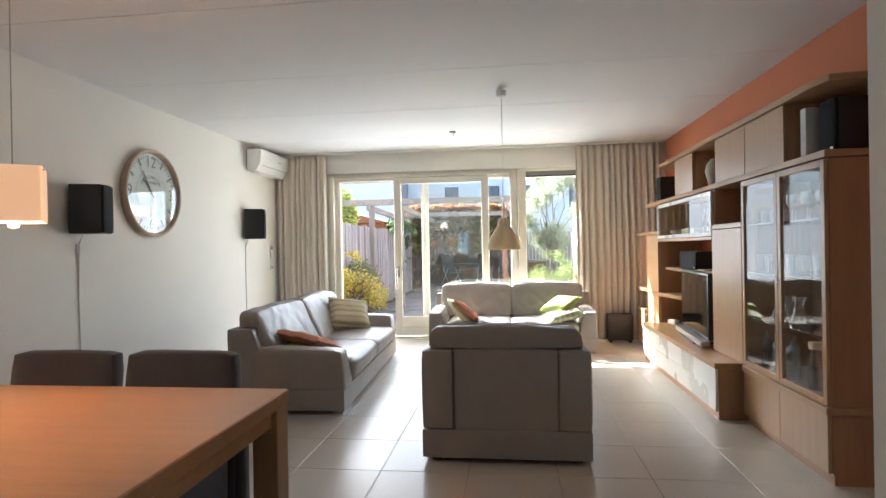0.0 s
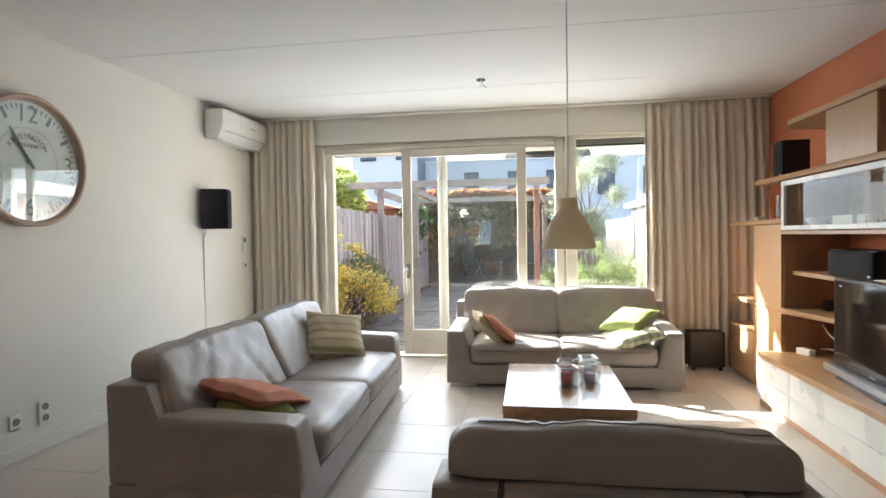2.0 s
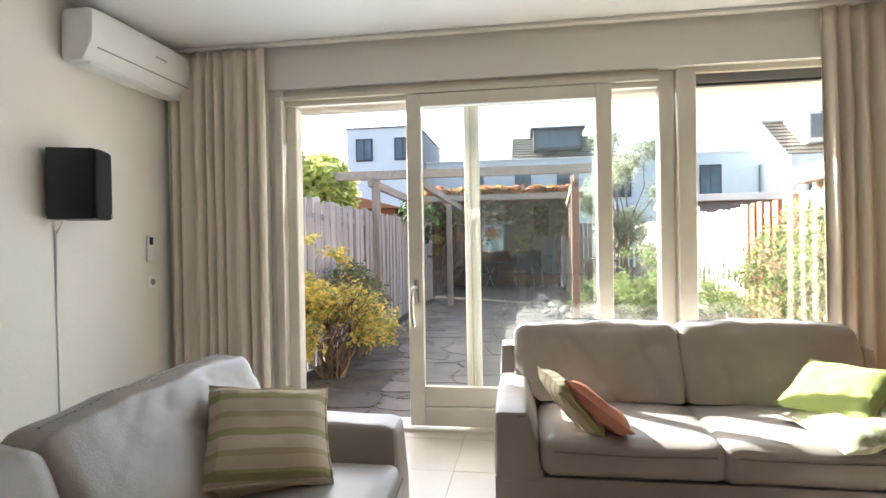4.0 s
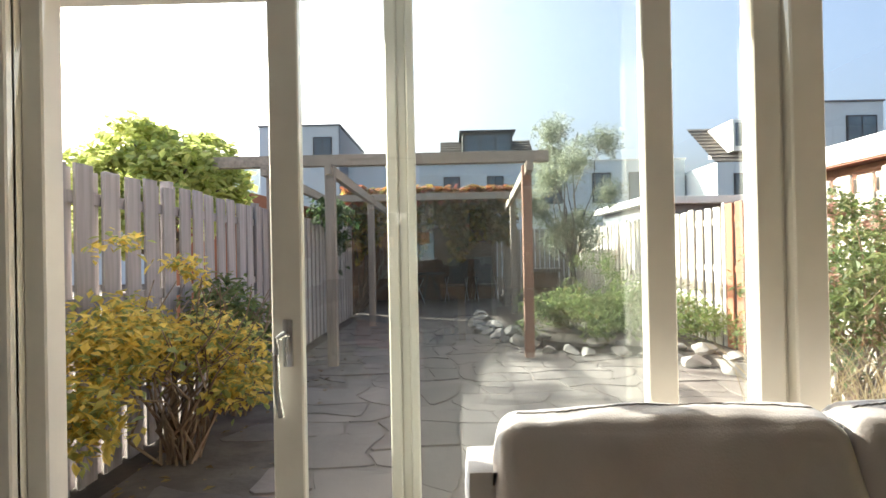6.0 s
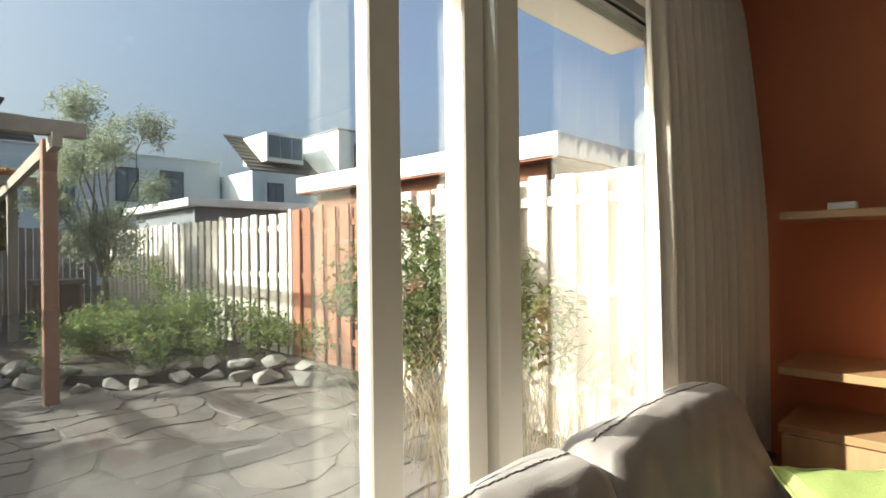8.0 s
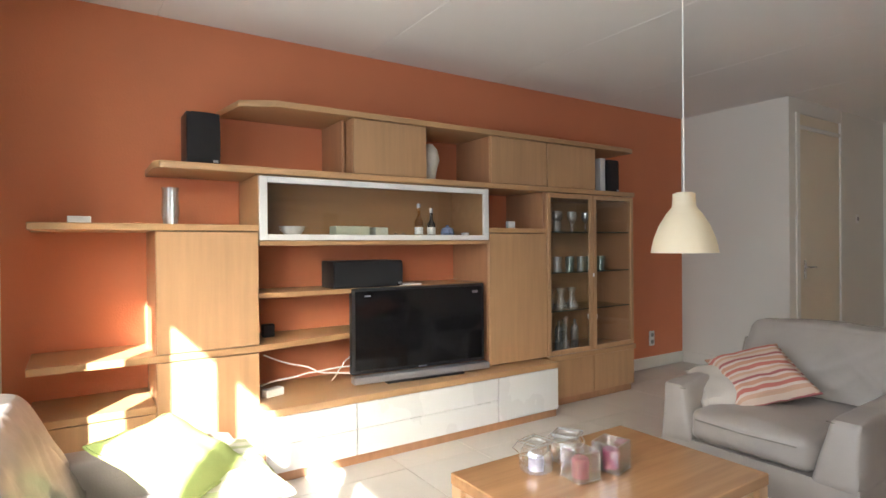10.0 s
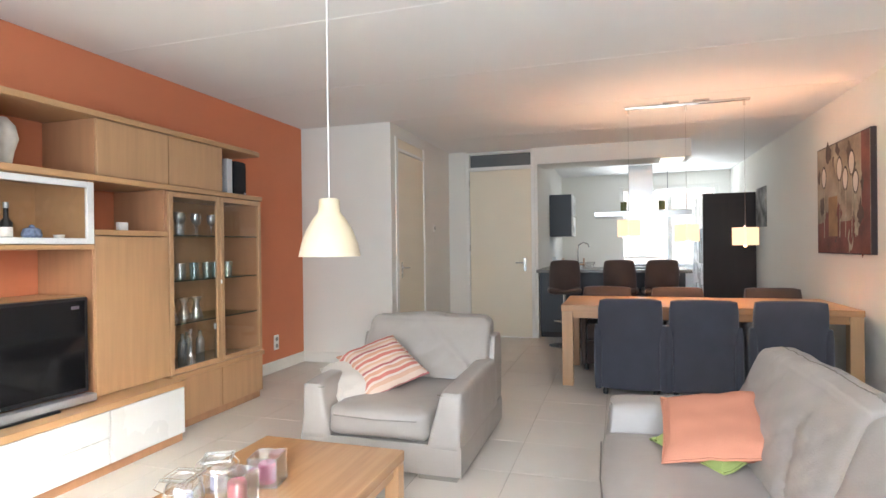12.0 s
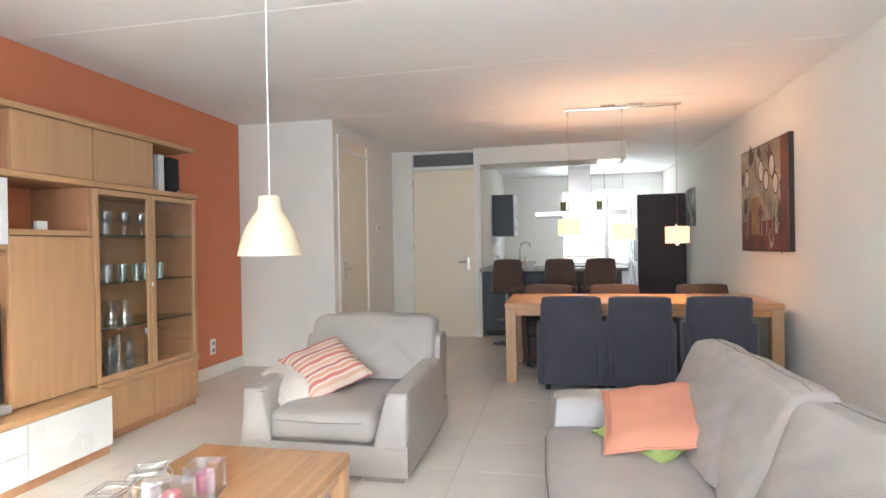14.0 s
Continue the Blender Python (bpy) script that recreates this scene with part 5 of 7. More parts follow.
tr2 = tagged(part("dish_rack", rod_box([(KX - 0.5, -3.2, 0.941, KX - 0.15, -2.85, 0.955, 0.003), (KX - 0.5, -3.2, 0.955, KX - 0.49, -2.85, 1.05, 0.002), (KX - 0.16, -3.2, 0.955, KX - 0.15, -2.85, 1.05, 0.002)]), M_oakx), "pale wooden tray on the kitchen worktop", "tray")
for k, (x, y, h) in enumerate(((-0.10, -2.12, 0.14), (-0.16, -2.2, 0.10), (-0.08, -2.3, 0.12))):
    tagged(part("cup", lathe([(0, 0), (0.03, 0), (0.036, h), (0.032, h), (0.027, 0.006), (0, 0.006)], 14, at=(KX + x, y, 0.941)), M_white_pl), "white cup standing on the kitchen worktop", "cup", "cups on the worktop")

tall = thing("tall_cupboard", "tall kitchen unit with a dark end panel and white doors", "cabinet", (0, 0, 0))
part("end_panel", box(LX + 0.004, -2.63, 0.0, -2.41, -2.60, 2.02, 0.002), M_darkwood, tall, "dark wenge end panel")
part("body", box(LX + 0.004, FY + 0.45, 0.06, -2.45, -2.631, 2.02, 0.002), M_white_gloss, tall)
for i, y in enumerate((-2.64, -3.24)):
    for z0, z1 in ((0.07, 0.95), (0.955, 1.50), (1.505, 2.015)):
        d = part("door", box(-2.449, y - 0.595, z0, -2.43, y - 0.003, z1, 0.002), M_white_gloss if not (i == 0 and z0 == 0.955) else M_black, tall)
        part("handle", tube([(-2.43, y - 0.08, (z0 + z1) / 2 - 0.12), (-2.40, y - 0.08, (z0 + z1) / 2 - 0.12), (-2.40, y - 0.08, (z0 + z1) / 2 + 0.12), (-2.43, y - 0.08, (z0 + z1) / 2 + 0.12)], 0.006, 6), M_chrome, d)
kp = thing("poster", "black and white city photograph on the kitchen wall", "picture", (LX + 0.001, -2.25, 1.78))
part("print", box(0, -0.26, -0.29, 0.02, 0.26, 0.27, 0.002), mat("grey_print", (0.30, 0.29, 0.27), 0.6, var=0.7, scale=6, grain=0.4, gscale=20), kp)
ov = thing("kitchen_lamp", "white oval kitchen pendant lamp, switched on", "lamp", (-1.95, -3.0, 0))
part("shade", lathe([(0, 2.06), (0.18, 2.06), (0.245, 2.075), (0.25, 2.09), (0.18, 2.135), (0.05, 2.15), (0, 2.15)], 40), glow_mat("opal_glow", (1.0, 0.95, 0.88), 0.09), ov, "glowing white oval shade")
part("cord", tube([(0, 0, 2.15), (0, 0, 2.6)], 0.004, 6), M_black, ov)
lp = new("kitchen_lamp_light", bpy.data.lights.new("kitchen_lamp_light", "POINT"))
lp.data.energy, lp.data.color, lp.data.shadow_soft_size = 0.5, (1.0, 0.86, 0.70), 0.12
lp.location = (-1.95, -3.0, 1.95)
sp = thing("ceiling_spot", "flat square lit panel under the soffit", "lamp", (-1.86, -1.22, 2.374))
part("panel", box(-0.14, -0.14, -0.018, 0.14, 0.14, 0.0, 0.003), glow_mat("panel_glow", (1.0, 0.85, 0.62), 0.09), sp)


# ---- garden ----
GZ = -0.05
rng = random.Random(11)
M_soil = mat("garden_soil", (0.06, 0.045, 0.033), 0.95, var=0.35, scale=2.0, grain=0.4, gscale=30, bump=0.6, bscale=12)
structure("ground", box(-400, 7.43, -0.6, 400, 700, GZ - 0.03, 0), M_soil, "bare brown garden soil reaching into the distance")
structure("ground_street", box(-400, -500, -0.6, 400, 7.429, -0.13, 0), mat("street_paving", (0.06, 0.055, 0.05), 0.9, var=0.2, scale=3, bump=0.3, bscale=20), "grey paved ground in front of and beside the house")
M_flag = mat("flagstone", (0.115, 0.097, 0.084), 0.75, var=0.3, scale=3.5, grain=0.35, gscale=25, bump=0.6, bscale=14, rand=0.45)
PAVE = tagged(part("pavement", box(-2.75, 7.44, -0.2, 2.1, 16.2, GZ - 0.009, 0), mat("joint_soil", (0.11, 0.093, 0.075), 0.95, var=0.3, scale=5, bump=0.5, bscale=20), None, "", False), "crazy paving of irregular grey flagstones", "", "", "structure")
NX, NYS = 18, 32
gx = {}
for i in range(NX + 1):
    for j in range(NYS + 1):
        gx[i, j] = (-2.72 + 4.8 * i / NX + rng.uniform(-0.10, 0.10) * (0 < i < NX), 7.46 + 8.7 * j / NYS + rng.uniform(-0.10, 0.10) * (0 < j < NYS))
laid = set()
for j in range(NYS):
    for i in range(NX):
        if (i, j) in laid:
            continue
        w, d = rng.choice(((1, 1), (2, 1), (1, 2), (2, 2), (2, 1), (1, 2), (3, 1)))
        while i + w > NX or any((i + a, j) in laid for a in range(w)):
            w -= 1
        if j + d > NYS:
            d = 1
        laid.update((i + a, j + c) for a in range(w) for c in range(d))
        q = [gx[i + a, j] for a in range(w)] + [gx[i + w, j + c] for c in range(d)] + [gx[i + w - a, j + d] for a in range(w)] + [gx[i, j + d - c] for c in range(d)]
        cx, cy = sum(p[0] for p in q) / len(q), sum(p[1] for p in q) / len(q)
        if cx > 0.35 and cy > 11.9 or cx > 1.7 and cy > 10.6 or cx < -2.2 and 7.8 < cy < 11:
            continue
        pts = []
        for k in range(len(q)):
            a, c = q[k], q[(k + 1) % len(q)]
            for f in (0.12, 0.5, 0.88):
                x, y = a[0] + (c[0] - a[0]) * f, a[1] + (c[1] - a[1]) * f
                dx, dy = cx - x, cy - y
                o = (0.012 + rng.uniform(-0.006, 0.010)) / max(math.hypot(dx, dy), 0.05)
                pts.append((x + dx * o, y + dy * o))
        z = GZ + rng.uniform(-0.006, 0.006)
        bmm = bmesh.new()
        top = [bmm.verts.new((x, y, z)) for x, y in pts]
        low = [bmm.verts.new((x + (x - cx) * 0.02, y + (y - cy) * 0.02, GZ - 0.02)) for x, y in pts]
        bmm.faces.new(top)
        for k in range(len(pts)):
            bmm.faces.new((top[k], low[k], low[(k + 1) % len(pts)], top[(k + 1) % len(pts)]))
        part("flagstone", bmm, M_flag, PAVE, "", False)

M_fence = wood_mat("weathered_board", (0.265, 0.24, 0.235), 2, 0.85, 0.25, rand=0.3)
M_fence2 = wood_mat("pale_board", (0.52, 0.48, 0.42), 2, 0.85, 0.2, rand=0.3)
M_fbrown = wood_mat("red_brown_board", (0.27, 0.11, 0.06), 2, 0.75, 0.2, rand=0.3)
M_beam = wood_mat("pergola_wood", (0.28, 0.24, 0.20), 1, 0.85, 0.25)
M_postw = wood_mat("post_wood", (0.24, 0.20, 0.17), 2, 0.85, 0.25)


def board_mesh(h, material):
    bm = box(0, 0, 0, 0.02, 0.155, h, 0.003)
    me = bpy.data.meshes.new("board")
    bm.to_mesh(me)
    bm.free()
    me.materials.append(material)
    return me


def fence(label, x, y0, y1, h, material, inward, seed):
    """Hit-and-miss board fence along y; inward: +1 if the garden lies on its +x side."""
    t = thing("fence", label, "fence", (x, y0, GZ - 0.03))
    me = [board_mesh(h - 0.02, material), board_mesh(h, material), board_mesh(h - 0.01, material)]
    n = int((y1 - y0) / 0.118)
    r = random.Random(seed)
    for k in range(n):
        ob = new("board", me[k % 3])
        ob.parent = t
        side = inward if k % 2 else -inward
        ob.location = (side * 0.028 - 0.01, k * 0.118 + r.uniform(-0.004, 0.004), r.uniform(-0.01, 0.01))
        ob.rotation_euler = (0, r.uniform(-0.006, 0.006), 0)
    for z in (0.35, 1.0, h - 0.22):
        part("rail", box(-0.016, 0, z, 0.016, y1 - y0, z + 0.07, 0.003), material, t, "", False)
    for k in range(int((y1 - y0) / 1.85) + 1):
        part("post", box(-0.035, k * 1.85, 0, 0.035, k * 1.85 + 0.07, h + 0.03, 0.004), material, t, "", False)
    return t


fence("grey weathered wooden board fence along the garden", -2.98, 7.5, 16.9, 1.83, M_fence, 1, 3)
fence("pale weathered wooden board fence along the garden", 2.38, 7.5, 10.28, 1.84, M_fence2, -1, 4)
fence("red-brown stained section of the board fence", 2.38, 10.32, 11.75, 1.80, M_fbrown, -1, 5)
fence("pale weathered wooden board fence along the garden", 2.38, 11.8, 19.8, 1.78, M_fence2, -1, 6)
bf = thing("fence", "dark wooden fence at the end of the garden", "fence", (0.35, 19.9, GZ - 0.03))
for k in range(16):
    part("board", box(k * 0.125, -0.012, 0, k * 0.125 + 0.105, 0.012, 1.85 + 0.02 * math.sin(k * 3.1), 0.003), M_postw, bf, "", False)
part("rail", box(0, 0.013, 1.3, 2.0, 0.05, 1.38, 0.003), M_postw, bf, "", False)

# pergola
pg = thing("pergola", "weathered wooden pergola over the terrace", "pergola", (0, 0, GZ - 0.03))
for x, y in ((-2.9, 11.6), (-2.22, 11.55), (0.05, 11.85), (-2.25, 14.9), (0.30, 15.6), (0.32, 17.2)):
    part("post", box(x - 0.055, y - 0.055, 0, x + 0.055, y + 0.055, 2.30, 0.005), M_postw if x < -1 or y > 12 else wood_mat("red_post", (0.22, 0.115, 0.075), 2, 0.8), pg)
part("front_beam", box(-3.6, 11.62, 2.31, 0.28, 11.72, 2.44, 0.004), M_beam, pg)
part("rear_beam", box(-3.0, 15.1, 2.22, 0.5, 15.2, 2.34, 0.004), M_beam, pg)
for xa, xb in ((-2.95, -3.0), (-2.22, -2.25), (0.04, 0.32)):
    b = bmesh.new()
    q = [(xa - 0.035, 11.45, 2.19), (xa + 0.035, 11.45, 2.19), (xb + 0.035, 17.2, 2.12), (xb - 0.035, 17.2, 2.12)]
    lo_ = [b.verts.new(p) for p in q]
    hi_ = [b.verts.new((p[0], p[1], p[2] + 0.12)) for p in q]
    for f in (lo_, hi_[::-1]):
        b.faces.new(f)
    for k in range(4):
        b.faces.new((lo_[k], lo_[(k + 1) % 4], hi_[(k + 1) % 4], hi_[k]))
    part("side_beam", b, M_beam, pg, "", False)
# covered seat at the end of the terrace
sh = thing("garden_shelter", "dark covered seating corner under a creeper", "shelter", (0, 0, GZ - 0.03))
M_dbrick = mat("dark_brick", (0.12, 0.075, 0.05), 0.9, var=0.35, scale=5, grain=0.4, gscale=30, bump=0.5, bscale=20)
part("back_wall", box(-3.0, 20.0, 0, 0.34, 20.2, 2.5, 0.004), M_dbrick, sh)
part("side_wall", box(-3.05, 17.0, 0, -2.95, 20.0, 2.4, 0.004), M_dbrick, sh)
part("roof", box(-3.1, 17.2, 2.42, 0.45, 20.3, 2.52, 0.004), M_beam, sh)
part("front_beam", box(-3.05, 17.1, 2.28, 0.45, 17.22, 2.42, 0.004), M_beam, sh)
part("terrace_floor", box(-2.9, 16.2, 0, 0.3, 20.0, 0.03, 0), M_flag, sh, "", False)
M_dchair = mat("dark_garden_chair", (0.035, 0.04, 0.045), 0.6, var=0.1)


def garden_chair(at, rz):
    t = thing("garden_chair", "dark reclining garden chair under the shelter", "chair", at, rz, "chairs under the shelter")
    part("seat", box(-0.24, -0.24, 0.40, 0.24, 0.22, 0.43, 0.006), M_dchair, t)
    b = box(-0.24, 0.0, 0.0, 0.24, 0.03, 0.72, 0.006)
    part("backrest", b, M_dchair, t, "", True, Matrix.Translation((0, 0.22, 0.42)) @ Matrix.Rotation(radians(-14), 4, "X"))
    for s in (-1, 1):
        part("leg", tube([(s * 0.25, -0.28, 0), (s * 0.25, 0.2, 0.62)], 0.012, 6), M_silver, t)
        part("leg", tube([(s * 0.25, 0.28, 0), (s * 0.25, -0.22, 0.60)], 0.012, 6), M_silver, t)
        part("armrest", box(s * 0.27 - 0.025, -0.25, 0.60, s * 0.27 + 0.025, 0.26, 0.625, 0.006), M_dchair, t)
    return t


for x, y, r in ((-0.75, 19.2, -10), (0.0, 19.3, 8), (-1.9, 18.9, 35)):
    garden_chair((x, y, GZ), r)
tb2 = thing("garden_table", "dark round garden table under the shelter", "table", (-1.45, 19.4, GZ))
part("tabletop", lathe([(0, 0.70), (0.42, 0.70), (0.42, 0.73), (0, 0.73)], 24), M_dchair, tb2)
for a in range(3):
    part("leg", tube([(0.05 * math.cos(a * 2.1), 0.05 * math.sin(a * 2.1), 0.70), (0.33 * math.cos(a * 2.1), 0.33 * math.sin(a * 2.1), 0)], 0.018, 6), M_dchair, tb2)
fp = thing("garden_fireplace", "small brick garden fireplace", "fireplace", (0.95, 16.4, GZ - 0.03))
part("body", box(-0.28, -0.2, 0, 0.28, 0.2, 0.85, 0.02), M_dbrick, fp)
part("slab", box(-0.34, -0.26, 0.85, 0.34, 0.26, 0.93, 0.012), M_flag, fp)

# stones edging the raised bed
M_rock = mat("bed_stone", (0.25, 0.23, 0.205), 0.85, var=0.25, scale=5, grain=0.3, gscale=40, bump=0.6, bscale=16, rand=0.25)
def rock(x, y, s, seed, lift=0.0):
    b = bmesh.new()
    bmesh.ops.create_icosphere(b, subdivisions=3, radius=1)
    rr = random.Random(seed)
    cuts = [(Vector((rr.gauss(0, 1), rr.gauss(0, 1), rr.gauss(0, 1))).normalized(), rr.uniform(0.42, 0.72)) for _ in range(11)]
    for v in b.verts:
        for nn, dd in cuts:
            o = v.co.dot(nn) - dd
            if o > 0:
                v.co -= nn * o
    for v in b.verts:
        n = 1 + 0.12 * noise.noise(v.co * 1.6 + Vector((seed, 0, 0)))
        v.co = Vector((v.co.x * s * n * 1.25, v.co.y * s * 0.95 * n, v.co.z * s * 0.65 * n))
    ob = part("stone", b, M_rock, None, "", False)
    ob.matrix_world = pose(x, y, GZ + s * 0.25 + lift, 0, 0, seed * 57)
    return tagged(ob, "rough pale stone edging the garden bed", "stone", "stones round the bed")


edge = [(-0.5, 15.3), (-0.45, 14.2), (-0.15, 13.0), (0.35, 12.15), (0.8, 11.9), (1.35, 11.75), (1.75, 11.2), (2.15, 10.6), (2.3, 10.2)]
k = 0
for a, c in zip(edge, edge[1:]):
    L = math.hypot(c[0] - a[0], c[1] - a[1])
    n = max(1, int(L / 0.25))
    for m in range(n):
        f = m / n
        rock(a[0] + (c[0] - a[0]) * f + rng.uniform(-0.05, 0.05), a[1] + (c[1] - a[1]) * f + rng.uniform(-0.05, 0.05), rng.uniform(0.10, 0.19), k)
        if rng.random() < 0.65:
            rock(a[0] + (c[0] - a[0]) * f + 0.12, a[1] + (c[1] - a[1]) * f + 0.17, rng.uniform(0.10, 0.17), k + 100, 0.09)
        k += 1
bb = prism([(-0.35, 15.3), (-0.3, 14.2), (0.0, 13.1), (0.45, 12.3), (0.85, 12.05), (1.4, 11.9), (1.85, 11.3), (2.32, 10.5), (2.32, 19.8), (0.4, 19.8), (0.4, 17.3), (-0.3, 16.0)], GZ - 0.05, GZ + 0.10)
structure("garden_bed", bb, M_soil, "raised soil bed behind the stones")


# ---- foliage ----
def leaf_mat(name, cols, rough=0.55, trans=0.55):
    m = bpy.data.materials.new(name)
    m.use_nodes = True
    nt = m.node_tree
    b = nt.nodes["Principled BSDF"]
    b.inputs["Roughness"].default_value = rough
    ge = nt.nodes.new("ShaderNodeNewGeometry")
    cr = nt.nodes.new("ShaderNodeValToRGB")
    els = cr.color_ramp.elements
    while len(els) < len(cols):
        els.new(0.5)
    for i, c in enumerate(cols):
        els[i].position = i / (len(cols) - 1)
        els[i].color = (*c, 1)
    nt.links.new(ge.outputs["Random Per Island"], cr.inputs[0])
    nt.links.new(cr.outputs[0], b.inputs["Base Color"])
    tl_ = nt.nodes.new("ShaderNodeBsdfTranslucent")
    nt.links.new(cr.outputs[0], tl_.inputs[0])
    mx = nt.nodes.new("ShaderNodeMixShader")
    mx.inputs[0].default_value = trans
    nt.links.new(b.outputs[0], mx.inputs[1])
    nt.links.new(tl_.outputs[0], mx.inputs[2])
    nt.links.new(mx.outputs[0], nt.nodes["Material Output"].inputs[0])
    return m


def leaves(name, points, size, material, parent, narrow=0.55, droop=0.3, seed=0, label=""):
    """Many small folded leaves, each four corners, at the points given."""
    r = random.Random(seed)
    vs, fs = [], []
    for p in points:
        s = size * r.uniform(0.6, 1.3)
        a = r.uniform(0, 2 * math.pi)
        e = r.uniform(-0.9, 0.7) - droop
        d = Vector((math.cos(a) * math.cos(e), math.sin(a) * math.cos(e), math.sin(e)))
        sd = d.cross(Vector((r.uniform(-0.4, 0.4), r.uniform(-0.4, 0.4), 1))).normalized() * s * narrow * 0.5
        up = sd.cross(d).normalized() * s * 0.12
        p = Vector(p)
        n = len(vs)
        vs += [p, p + d * s * 0.5 + sd + up, p + d * s, p + d * s * 0.5 - sd + up]
        fs += [(n, n + 1, n + 2), (n, n + 2, n + 3)]
    me = bpy.data.meshes.new(name)
    me.from_pydata([tuple(v) for v in vs], [], fs)
    me.materials.append(material)
    ob = new(name, me)
    ob.parent = parent
    if label:
        ob["label"] = label
    return ob


def blob_points(n, blobs, seed, shell=0.5):
    r = random.Random(seed)
    out = []
    w = [b[3] ** 2 for b in blobs]
    while len(out) < n:
        b = r.choices(blobs, w)[0]
        v = Vector((r.gauss(0, 1), r.gauss(0, 1), r.gauss(0, 1))).normalized() * (shell + (1 - shell) * r.random()) * b[3]
        p = Vector(b[:3]) + Vector((v.x, v.y, v.z * b[4]))
        if noise.noise(p * 2.2 + Vector((seed, 0, 0))) > -0.22:
            out.append(p)
    return out


def stems(root, tips, r0, r1, material, parent, name="stem", seed=0, wob=0.06):
    r = random.Random(seed)
    b = bmesh.new()
    for tip in tips:
        p0, p1 = Vector(root) + Vector((r.uniform(-0.1, 0.1), r.uniform(-0.1, 0.1), 0)), Vector(tip)
        pts = [p0.lerp(p1, k / 5) + Vector((r.uniform(-wob, wob), r.uniform(-wob, wob), 0.10 * math.sin(k / 5 * math.pi))) * (0 < k < 5) for k in range(6)]
        tube(pts, r0, 5, b, r1)
    return part(name, b, material, parent)


M_bark = mat("bark", (0.14, 0.115, 0.09), 0.9, var=0.3, scale=8, bump=0.6, bscale=30)
M_twig = mat("twig", (0.20, 0.14, 0.09), 0.9, var=0.2, scale=8)
L_yellow = leaf_mat("autumn_yellow", [(0.26, 0.32, 0.11), (0.70, 0.52, 0.11), (0.74, 0.58, 0.14), (0.66, 0.45, 0.08), (0.36, 0.39, 0.12), (0.26, 0.31, 0.12)])
L_green = leaf_mat("fresh_green", [(0.08, 0.12, 0.045), (0.14, 0.18, 0.06), (0.22, 0.25, 0.10), (0.10, 0.14, 0.05), (0.27, 0.25, 0.12)])
L_dark = leaf_mat("dark_green", [(0.03, 0.06, 0.025), (0.05, 0.09, 0.03), (0.07, 0.10, 0.035)])
L_olive = leaf_mat("silver_leaf", [(0.22, 0.26, 0.17), (0.34, 0.37, 0.27), (0.42, 0.44, 0.34), (0.26, 0.29, 0.18)])
L_lime = leaf_mat("lime_leaf", [(0.38, 0.44, 0.13), (0.55, 0.58, 0.20), (0.30, 0.38, 0.10), (0.64, 0.62, 0.24)])
L_red = leaf_mat("red_creeper", [(0.34, 0.09, 0.06), (0.46, 0.17, 0.07), (0.44, 0.28, 0.07), (0.16, 0.18, 0.05), (0.40, 0.12, 0.10)])
L_vine = leaf_mat("creeper_green", [(0.10, 0.12, 0.03), (0.26, 0.22, 0.05), (0.36, 0.24, 0.06), (0.08, 0.11, 0.04), (0.30, 0.13, 0.05)])
L_pink = leaf_mat("faded_flower", [(0.40, 0.20, 0.16), (0.45, 0.28, 0.22), (0.34, 0.16, 0.12)])
M_straw = leaf_mat("dry_grass", [(0.38, 0.30, 0.16), (0.45, 0.37, 0.22), (0.30, 0.25, 0.12)])

bu = thing("shrub", "yellow autumn shrub with bare lower stems by the fence", "shrub", (0, 0, 0))
tips = [(-2.75 + 0.75 * rng.random(), 7.9 + 1.5 * rng.random(), 0.5 + 0.6 * rng.random()) for _ in range(46)]
stems((-2.55, 8.7, GZ), tips, 0.010, 0.003, M_twig, bu, "stem", 3, 0.10)
bl = [(-2.62, 8.2, 1.22, 0.20, 0.8), (-2.5, 8.6, 1.12, 0.18, 0.8), (-2.6, 8.0, 0.78, 0.34, 0.75), (-2.6, 8.5, 0.75, 0.40, 0.8), (-2.45, 8.9, 0.60, 0.38, 0.75), (-2.35, 9.3, 0.46, 0.32, 0.8), (-2.7, 8.3, 1.05, 0.24, 0.7), (-2.2, 9.2, 0.34, 0.24, 0.8), (-2.25, 8.7, 0.42, 0.28, 0.8), (-2.55, 7.75, 0.50, 0.28, 0.8)]
leaves("foliage", blob_points(5200, bl, 5, 0.2), 0.062, L_yellow, bu, 0.62, 0.2, 6)
bu = thing("shrub", "green shrub against the fence behind the yellow one", "shrub", (0, 0, 0))
tips = [(-2.7 + 0.6 * rng.random(), 9.3 + 0.9 * rng.random(), 0.5 + 0.5 * rng.random()) for _ in range(14)]
stems((-2.6, 9.7, GZ), tips, 0.010, 0.003, M_twig, bu, "stem", 8)
leaves("foliage", blob_points(900, [(-2.65, 9.5, 0.75, 0.32, 0.9), (-2.6, 10.0, 0.60, 0.30, 0.9), (-2.65, 9.7, 1.0, 0.2, 0.8)], 9, 0.4), 0.10, L_green, bu, 0.5, 0.2, 10)
bu = thing("shrub", "leafy green shrub with faded pink flower heads by the fence", "shrub", (0, 0, 0))
tips = [(1.55 + 0.7 * rng.random(), 8.4 + 1.6 * rng.random(), 0.8 + 0.8 * rng.random()) for _ in range(30)]
stems((1.95, 9.1, GZ), tips, 0.012, 0.003, M_twig, bu, "stem", 12, 0.10)
